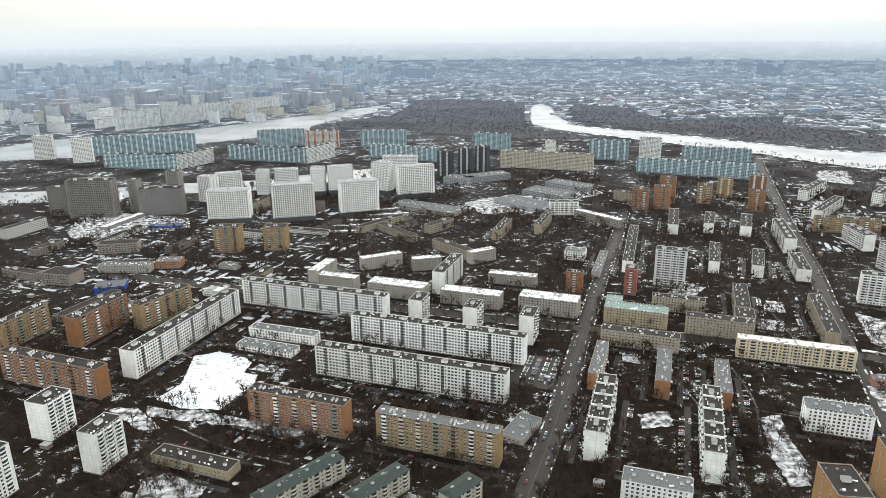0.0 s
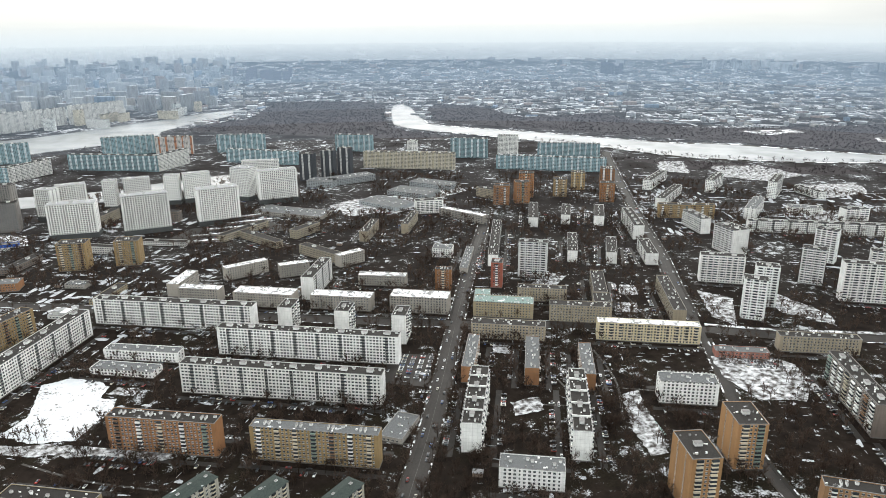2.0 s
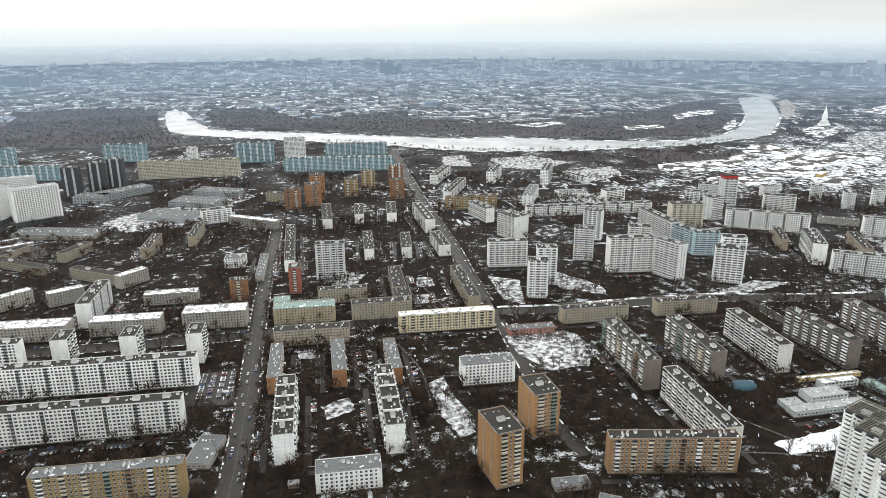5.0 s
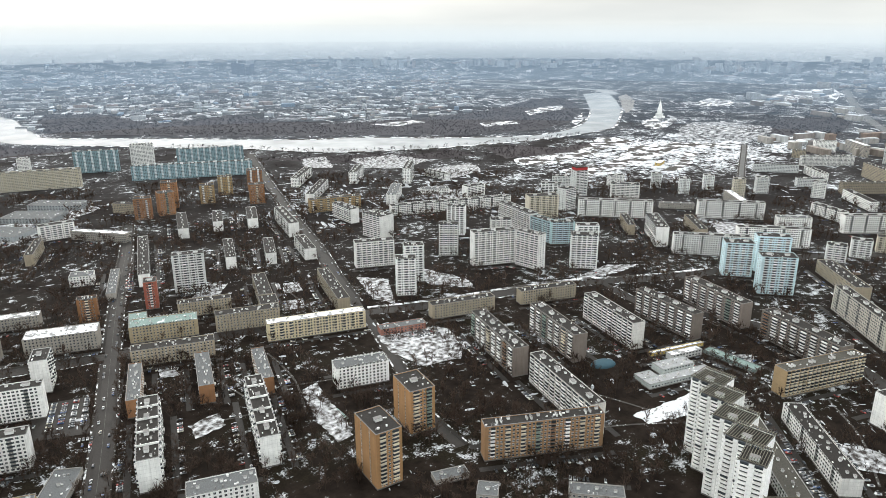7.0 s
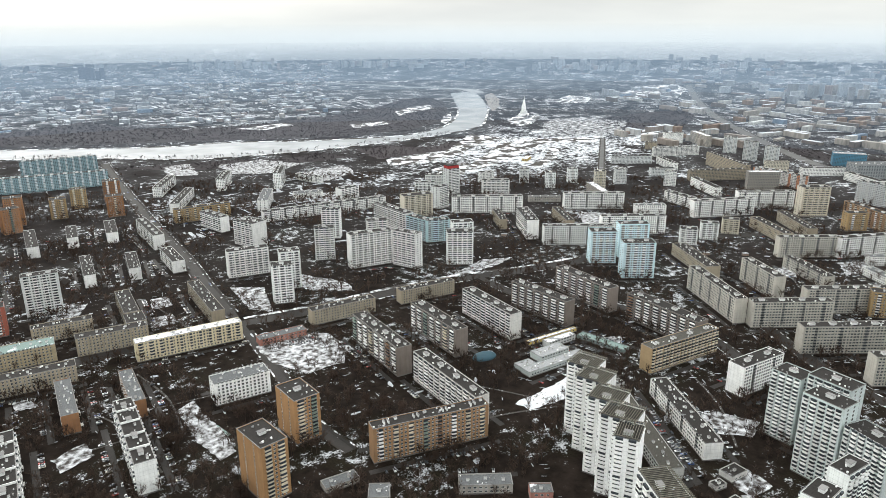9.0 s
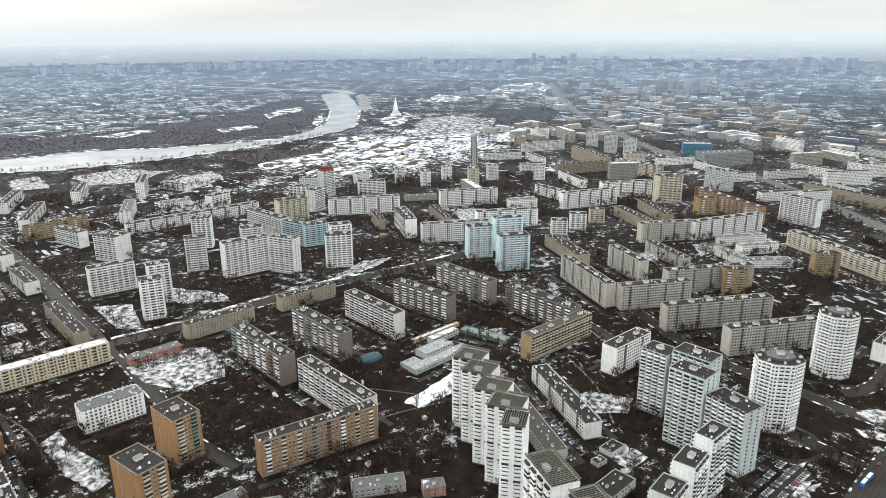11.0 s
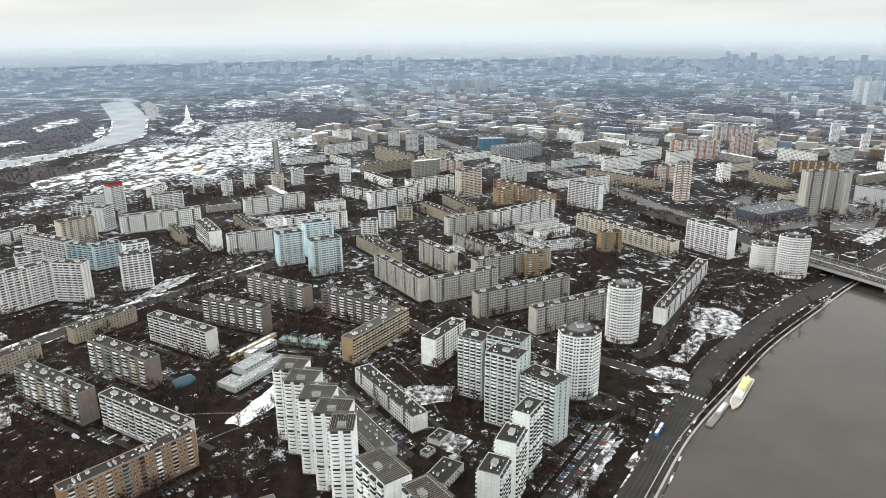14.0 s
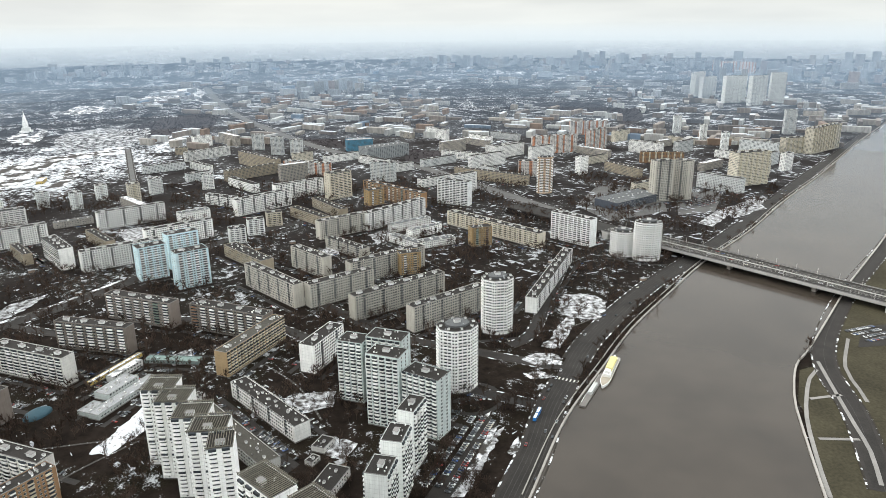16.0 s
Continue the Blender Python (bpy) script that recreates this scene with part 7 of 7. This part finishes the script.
def bridge():
    a, b = (1020, -146), (570, -571)
    d = Vector((b[0] - a[0], b[1] - a[1], 0)).normalized()
    n = Vector((-d.y, d.x, 0))
    at = lambda s, o=0.0: (a[0] + d.x * s + n.x * o, a[1] + d.y * s + n.y * o)
    e = thing("road_bridge", pose(0, 0, 0), "long concrete road bridge over the river with low railings", "bridge")
    child("deck", solid("deck", [bar(at(60), at(560), 40, 9.2, 10.0)], ASPHALT), e)
    for o in (-12, -4, 4, 12):
        child("girder", solid("girder", [bar(at(60, o), at(560, o), 1.2, 6.6, 9.2)], TRIM), e)
    for o in (-20, 20):
        child("girder", solid("girder", [bar(at(60, o), at(560, o), 0.9, 7.0, 10.35)], FASCIA), e)
        child("railing", solid("railing", [bar(at(60, o), at(560, o), 0.18, 10.35, 11.3)], COPE), e)
    child("median", solid("median", [bar(at(60), at(560), 1.0, 10.0, 10.7)], TRIM), e)
    for o in (-11, -7.4, -3.8, 3.8, 7.4, 11):
        child("lane_marking", solid("lane_marking", [bar(at(60, o), at(560, o), 0.3, 10.0, 10.02)], TRIM), e)
    for o in (-18, 18):
        child("walkway", solid("walkway", [bar(at(60, o), at(560, o), 2.4, 10.0, 10.2)], PAVE), e)
    for s in (248, 349):
        for o in (-11, 11):
            child("pier", solid("pier", [bar(at(s - 2.2, o), at(s + 2.2, o), 7, -0.5, 6.6)], STONE), e)
        child("pier_cap", solid("pier_cap", [bar(at(s - 3), at(s + 3), 36, 5.6, 6.6)], STONE), e)
    for s in (66, 430):
        child("abutment", solid("abutment", [bar(at(s - 6), at(s + 6), 43, -0.5, 9.1)], TRIM), e)
    for k in range(20):
        s = 75 + 24 * k
        for o in (-16.4, 16.4):
            child("lamp_post", solid("lamp_post", [bar(at(s - 0.12, o), at(s + 0.12, o), 0.24, 10.2, 18.2)], TRIM), e)
    for s0, s1 in ((-130, 62), (558, 760)):
        tagged(new("approach_embankment", solid("approach_embankment", [bar(at(s0), at(s1), 44, -0.5, 9.15)], GROUND)), "earth ramp carrying the road up to the bridge", "embankment", kind="structure")
        tagged(new("approach_road", solid("approach_road", [bar(at(s0), at(s1), 36, 9.15, 9.4)], ASPHALT)), "asphalt road on the bridge ramp", "road", kind="structure")
    for k in range(34):
        s, lane = 70 + rng.uniform(0, 480), float(rng.choice([-13, -9.3, -5.6, 5.6, 9.3, 13]))
        x, y = at(s, lane)
        copy_thing(car0, pose(x, y, 10.02, 0, 0, math.degrees(math.atan2(d.y, d.x))))


bridge()


def hull(length, beam, z0, z1, nose):
    """Outline of a ship drawn to a point, in two decks."""
    ys = lambda f: beam / 2 * (1 - max(0, (f - nose) / (1 - nose)) ** 2) * (0.86 if f < 0.04 else 1.0)
    n = 24
    fr = [i / (n - 1) for i in range(n)]
    vs, fs = [], []
    for z, k in ((z0, 0.84), (z1, 1.0)):
        vs += [(f * length - length / 2, -ys(f) * k, z) for f in fr] + [(f * length - length / 2, ys(f) * k, z) for f in reversed(fr)]
    m = 2 * n
    fs += [(i, (i + 1) % m, m + (i + 1) % m, m + i) for i in range(m)] + [tuple(range(m, 2 * m))]
    return vs, fs


def ship():
    e = thing("river_ship", pose(553, -113.5, 0.3, 0, 0, 158.6), "white and yellow river passenger ship moored at the pontoon", "ship")
    yellow = plain("ship_yellow", (0.62, 0.56, 0.25), 0.6)
    child("hull", simple("hull", [(*hull(58, 8.6, 0, 2.6, 0.75), 0)], (WHITE,)), e)
    child("deck", simple("deck", [(*hull(56.5, 7.9, 2.6, 2.75, 0.75), 0)], (plain("ship_deck", (0.3, 0.27, 0.22)),)), e)
    child("cabin", boxes("cabin", [(-22, 12, -3.2, 3.2, 2.75, 5.4, 0)], (WHITE,)), e)
    child("roof", boxes("roof", [(-20, 5, -3.0, 3.0, 5.4, 5.9, 0)], (yellow,)), e)
    child("wheelhouse", boxes("wheelhouse", [(6, 11, -2.2, 2.2, 5.4, 7.8, 0)], (WHITE,)), e)
    child("awning", boxes("awning", [(-19, 4, -2.9, 2.9, 7.6, 7.8, 0)], (yellow,), True), e)
    for x in range(-18, 4, 5):
        for s in (-2.6, 2.6):
            child("awning_post", boxes("awning_post", [(x - 0.1, x + 0.1, s - 0.1, s + 0.1, 5.9, 7.6, 0)], (WHITE,)), e)
    for i in range(10):
        for s in (-1, 1):
            a, b = sorted((s * 3.18, s * 3.26))
            child("window", boxes("window", [(-20.5 + 3.2 * i, -18.5 + 3.2 * i, a, b, 3.6, 4.8, 0)], (GLASS,), True), e)
    child("funnel", boxes("funnel", [(-21.5, -19.8, -0.8, 0.8, 5.4, 8.0, 0)], (WHITE,)), e)
    f = thing("landing_pontoon", pose(523, -95, 0.3, 0, 0, 155), "long flat landing pontoon with railings at the quay", "pontoon")
    child("float", boxes("float", [(-30, 30, -2.6, 2.6, 0, 1.4, 0)], (plain("pontoon_deck", (0.16, 0.15, 0.14)),)), f)
    child("shelter", boxes("shelter", [(-8, 10, -1.7, 1.7, 1.4, 3.8, 0)], (plain("shelter_grey", (0.42, 0.43, 0.42)),)), f)
    for i in range(17):
        child("bollard", boxes("bollard", [(-25 + 3.1 * i, -24.4 + 3.1 * i, -2.5, -2.1, 1.4, 2.4, 0)], (WHITE,)), f)


ship()


def bus(x, y, yaw):
    e = thing("bus", pose(x, y, 0.14, 0, 0, yaw), "bright blue articulated city bus on the embankment road", "bus")
    blue = plain("bus_blue", (0.03, 0.22, 0.62), 0.4)
    for x0, x1 in ((-8.6, -0.4), (0.4, 8.6)):
        child("body", boxes("body", [(x0, x1, -1.25, 1.25, 0.35, 3.0, 0)], (blue,), True), e)
        child("roof", boxes("roof", [(x0 + 0.4, x1 - 0.4, -1.0, 1.0, 3.0, 3.25, 0)], (WHITE,)), e)
        for s in (-1, 1):
            a, b = sorted((s * 1.24, s * 1.29))
            child("window_band", boxes("window_band", [(x0 + 0.4, x1 - 0.4, a, b, 1.5, 2.5, 0)], (GLASS,), True), e)
    child("bellows", boxes("bellows", [(-0.4, 0.4, -1.1, 1.1, 0.5, 2.9, 0)], (RUBBER,), True), e)
    for wx in (-6.5, -2.2, 2.2, 6.5):
        for s in (-1.1, 1.1):
            child("wheel", wheel_mesh, e, (wx, s, 0.1))


bus(482, -46, 161)


def dome(x, y, r):
    e = thing("sports_dome", pose(x, y, 0), "blue-grey inflated sports dome among the trees", "dome")
    vs, fs = [], []
    for k in range(7):
        t = k / 6 * math.pi / 2
        vs += [(r * 1.5 * math.cos(t) * math.cos(2 * math.pi * i / 24), r * math.cos(t) * math.sin(2 * math.pi * i / 24), r * 0.55 * math.sin(t)) for i in range(24)]
        if k:
            o = 24 * k
            fs += [(o - 24 + i, o - 24 + (i + 1) % 24, o + (i + 1) % 24, o + i) for i in range(24)]
    child("membrane", simple("membrane", [(vs, fs, 0)], (plain("dome_blue", (0.035, 0.07, 0.09), 0.6),)), e)
    e.rotation_euler = (0, 0, radians(-20))


dome(470, 346, 8)


def church(x, y):
    e = thing("tent_roofed_church", pose(x, y, 0, 0, 0, 20), "white stone church with a tall pointed tent roof", "church")
    w = plain("church_white", (0.78, 0.78, 0.76), 0.8)
    child("base", boxes("base", [(-10, 10, -10, 10, 0, 14, 0)], (w,)), e)
    child("gallery", boxes("gallery", [(-15, 15, -15, 15, 0, 5, 0)], (w,)), e)
    child("tower", simple("tower", [(*prism(8, 7.5, 7.5, 14, 30), 0)], (w,)), e)
    vs, fs = prism(8, 6.5, 6.5, 30, 31)
    tip = len(vs)
    vs = vs + [(0, 0, 58)]
    fs = fs[:-1] + [(8 + i, 8 + (i + 1) % 8, tip) for i in range(8)]
    child("tent_roof", simple("tent_roof", [(vs, fs, 0)], (w,)), e)
    child("finial", boxes("finial", [(-0.8, 0.8, -0.8, 0.8, 56, 62, 0)], (TRIM,)), e)


church(1995, 1322)

sheet("snow_field", ragged([(460, -14), (465, -20), (381, 7), (381, 17)]), 0.2, PATCHY, "strip of grey snow beside the car park", "snow field")
sheet("snow_field", ragged([(580, -37), (592, -55), (590, -72), (579, -76), (565, -53)]), 0.2, PATCHY, "snow-covered square by the embankment", "snow field")
for poly in MEADOWS:
    sheet("snow_field", ragged(poly, 9.0), 0.3, PARKSNOW, "open white ground between the riverside woods", "snow field")
sheet("snow_field", ragged(ORCHARD, 12.0), 0.3, roofing("orchard_snow", (0.03, 0.027, 0.026), 0.1, 0.07, 0.09), "speckled old orchard with thin snow", "snow field")
sheet("snow_field", ragged([(2474, 1844), (2574, 1877), (2371, 1689), (2140, 1527), (2011, 1462), (2170, 1599)], 8.0), 0.3, PALEPATH, "pale sandy embankment by the river bend", "embankment")
block(1318, 862, 0, 21, 40, 12, 6, "low_y", False)
for bank, words in ((FAR_NORTH[6:22], "white snow along the far river bank"), (FAR_SOUTH[:-2], "thin snow along the wooded river bank"), ([(-365, 2252), (-285, 2317), (-210, 2465)], "snow at the end of the river arm")):
    tagged(new("snow_bank", ribbon_mesh("snow_bank", smooth(bank), 7, 0.1, 1.1, PARKSNOW)), words, "snow bank", kind="structure")
sheet("snow_field", ragged([(624, 500), (605, 508), (690, 516), (725, 490), (680, 488)]), 0.2, PATCHY, "snowy verge beside the street", "snow field")
sheet("snow_field", ragged([(970, 159), (995, 134), (960, 122), (920, 140)]), 0.2, PATCHY, "snow-covered school yard", "snow field")
sheet("snow_field", ragged([(982, 540), (1011, 498), (946, 477), (927, 499)]), 0.2, PATCHY, "snow-covered yard between white blocks", "snow field")
sheet("snow_field", ragged([(1040, -330), (1120, -385), (1150, -420), (1100, -400), (1020, -345)]), 0.2, PATCHY, "snowy riverside lot beyond the bridge", "snow field")

sheet("snow_field", ragged([(237, 468), (249, 457), (247, 423), (237, 393), (223, 391), (226, 424)], 2.0), 0.2, PATCHY, "trodden snow around the sports court", "snow field")
sheet("snow_field", ragged([(425, 680), (450, 650), (412, 582), (400, 607)], 2.0), 0.2, PATCHY, "snowy corner of the street crossing", "snow field")
sheet("snow_field", ragged([(115, 393), (138, 394), (135, 370), (111, 373)], 2.0), 0.2, PATCHY, "snow-covered courtyard between the white blocks", "snow field")
sheet("snow_field", ragged([(161, 589), (176, 583), (171, 567), (156, 573)], 2.0), 0.2, PATCHY, "snowy square in a courtyard", "snow field")
sheet("snow_field", ragged([(347, 716), (364, 709), (352, 680), (332, 687)], 2.0), 0.2, PATCHY, "snowy yard among older houses", "snow field")
sheet("snow_field", ragged([(321, 666), (341, 658), (329, 633), (307, 641)], 2.0), 0.2, PATCHY, "snow patch among older houses", "snow field")
sheet("snow_field", ragged([(-207, 362), (-180, 354), (-121, 340), (-119, 334), (-164, 340), (-204, 354)], 2.0), 0.2, PATCHY, "snow by the garden paths", "snow field")
sheet("snow_field", ragged([(-179, 322), (-156, 319), (-131, 313), (-148, 310), (-167, 311)], 2.0), 0.2, PATCHY, "snow beside the low building", "snow field")
sheet("snow_field", ragged([(-171, 572), (-153, 568), (-153, 554), (-175, 561)], 2.0), 0.2, PATCHY, "snow between the low school wings", "snow field")
sheet("snow_field", ragged([(-287, 767), (-259, 779), (-252, 763), (-277, 749)], 2.0), 0.2, PATCHY, "white roof-like snow bank at the roundabout", "snow field")
sheet("snow_field", ragged([(894, 211), (938, 203), (879, 185), (845, 206)], 2.0), 0.2, PATCHY, "snow on the open ground by the panel tower", "snow field")


def garage(x, y, yaw, length):
    """A row of lock-up garages: one long body, a door for each car."""
    e = thing("garage_row", pose(x, y, 0, 0, 0, yaw), "long row of grey lock-up garages with flat roofs", "garages", "garage rows")
    child("body", rings_mesh("body", ((length / 2, 3, 0), (length / 2, 3, 2.5), (length / 2 + 0.2, 3.2, 2.5), (length / 2 + 0.2, 3.2, 2.75)), (plain("garage_grey", (0.3, 0.29, 0.28)), ROOF_SNOW), (0, 0, 1)), e)
    door = boxes("door", [(-1.2, 1.2, -3.06, -2.9, 0.05, 2.1, 0)], (plain("garage_door", (0.2, 0.17, 0.15)),))
    for i in range(int(length / 3.2)):
        child("door", door, e, (-length / 2 + 1.9 + 3.2 * i, 0, 0))


garage(-138, 1029, 8, 67)
garage(-119, 1060, 6, 74)
garage(-96, 1092, 11, 68)
garage(-149, 997, 7, 64)
garage(-82, 1131, 18, 62)


def hut(x, y, yaw):
    """A brick transformer hut or bin shelter in a yard."""
    e = thing("utility_hut", pose(x, y, 0, 0, 0, yaw), "small brick utility hut in a courtyard", "hut", "utility huts")
    child("wall", HUT[0], e)
    child("roof", HUT[1], e)
    child("door", HUT[2], e)


HUT = (rings_mesh("wall", ((3.5, 2.4, 0), (3.5, 2.4, 3.0)), (plain("hut_brick", (0.26, 0.2, 0.16)),), (0,)),
       rings_mesh("roof", ((3.8, 2.7, 3.0), (3.8, 2.7, 3.2), (3.5, 2.4, 3.35)), (ROOF_LIGHT,), (0, 0)),
       boxes("door", [(-0.9, 0.9, -2.46, -2.3, 0, 2.1, 0)], (plain("hut_door", (0.12, 0.16, 0.13)),)))
hx, hy = scatter(400, 340, 1000)
good = np.nonzero(free(hx, hy, 6))[0][:24]
for i in good:
    hut(float(hx[i]), float(hy[i]), 161 if math.atan2(-hx[i], hy[i]) > -0.9 else 131)

TRODDEN = roofing("trodden_snow", (0.05, 0.045, 0.04), 0.125, 0.13, 0.05)
for pts, words in (([(347, 524), (378, 537), (412, 494), (404, 451), (380, 436), (345, 446), (339, 489)], "trampled snow in the tree-grown nursery yard"), ([(503, 664), (522, 594), (510, 559), (476, 608)], "snowy yard below the white towers"), ([(-244, 498), (-179, 486), (-133, 471), (-135, 464), (-189, 475), (-239, 485)], "snow along the yard below the white field"), ([(2640, 85), (2900, 47), (2558, 9), (2600, 46)], "snowy slope in the far wood"), ([(381, 16), (432, -6), (467, -16), (462, -10), (417, 4)], "strip of snow along the car park"), ([(582, -44), (577, -59), (581, -77), (568, -74), (568, -56)], "heaped snow beside the crossing"),
                   ([(605, -61), (664, -86), (705, -107), (637, -91), (602, -76)], "snow between bare trees by the embankment"), ([(743, -92), (740, -127), (719, -140), (667, -124), (675, -103), (683, -84)], "snow under trees by the embankment"),
                   ([(551, -39), (556, -55), (546, -66), (542, -56), (541, -45)], "curved snow bank at the crossing"), ([(433, -21), (453, -30), (434, -29), (429, -23)], "snow on the verge of the avenue"),
                   ([(471, 1), (489, -11), (480, -9), (469, -2)], "snow heap at the edge of the car park")):
    sheet("snow_field", ragged(pts, 5.0 if "yard" in words or "trees" in words else 1.6), 0.2, PATCHY if "yard" in words or "trees" in words else TRODDEN, words, "snow field")
for pts, words in (([(-208, 403), (-194, 408), (-175, 402), (-161, 392), (-161, 374), (-199, 374)], "snow on the lawn below the low school wing"), ([(-271, 495), (-251, 498), (-218, 466), (-232, 462)], "snow along a garden path"),
                   ([(-145, 465), (-119, 471), (-99, 461), (-111, 453), (-132, 456)], "snow before the brick building"), ([(239, 476), (256, 480), (245, 438), (230, 431)], "snow on the school ground"), ([(147, 482), (173, 487), (169, 465), (146, 462)], "snow in the courtyard between the white blocks"),
                   ([(498, 162), (510, 143), (515, 118), (491, 116), (478, 136)], "trampled snow between panel blocks"), ([(451, 115), (439, 86), (417, 93), (423, 107)], "snow beside the small service houses"), ([(570, 286), (591, 270), (562, 254), (555, 272)], "snow on the sports ground"),
                   ([(1132, -399), (1217, -491), (1126, -458), (1069, -394)], "snowy riverside lot beyond the bridge"), ([(765, 955), (837, 965), (843, 912), (769, 884)], "snow in a wide yard"), ([(833, 1343), (949, 1332), (963, 1223), (868, 1179), (807, 1236)], "snow-covered allotments by the far river"),
                   ([(903, 1147), (1015, 1129), (970, 1045), (872, 1037)], "snow-covered open ground near the park"), ([(750, 1420), (814, 1408), (755, 1285), (711, 1325)], "snow by the far street"), ([(28, 1169), (110, 1229), (204, 1183), (155, 1107), (62, 1092)], "snowy works yard"),
                   ([(246, 739), (280, 775), (297, 756), (260, 713)], "snow among older houses"), ([(-587, 1045), (-497, 1059), (-459, 981), (-540, 969)], "white ground of the building site")):
    sheet("snow_field", ragged(pts, 3.0 if math.hypot(*pts[0]) < 900 else 14.0), 0.15, PATCHY, words, "snow field")
tagged(new("snow_bank", ribbon_mesh("snow_bank", smooth([(377, 580), (445, 552), (560, 517), (620, 492), (677, 459), (752, 423), (828, 398)]), 4.5, 0.0, 0.5, PARKSNOW, 12.5)), "heaped white snow along the wide street", "snow bank", kind="structure")
for i in range(6):
    a = (543 - 1.2 * i, -69 - 3.0 * i)
    sheet("crossing_stripe", [(a[0] - 2.2, a[1] + 0.9), (a[0] + 2.2, a[1] - 0.9), (a[0] + 1.8, a[1] - 2.0), (a[0] - 2.6, a[1] - 0.2)], 0.2, plain("crossing_paint", (0.5, 0.49, 0.45), 0.8), "worn pale stripe of a road crossing", "road marking")

for pts, words in (([(-594, 1135), (-505, 1108), (-411, 1081), (-391, 1030), (-440, 1000), (-519, 1010), (-580, 1040)], "trampled snow on the building site"), ([(-672, 1299), (-641, 1318), (-572, 1225), (-602, 1190)], "snow-covered open ground on the building site"),
                   ([(100, 1120), (180, 1150), (280, 1230), (260, 1300), (180, 1260), (110, 1180)], "snowy works yard between broad halls")):
    sheet("snow_field", ragged(pts, 5.0), 0.15, TRODDEN, words, "snow field")
sheet("car_park", [(-211, 1011), (-179, 1070), (-67, 1090), (-31, 1036), (-96, 1007), (-190, 980)], 0.1, ASPHALT, "wide car park below the new towers", "car park")
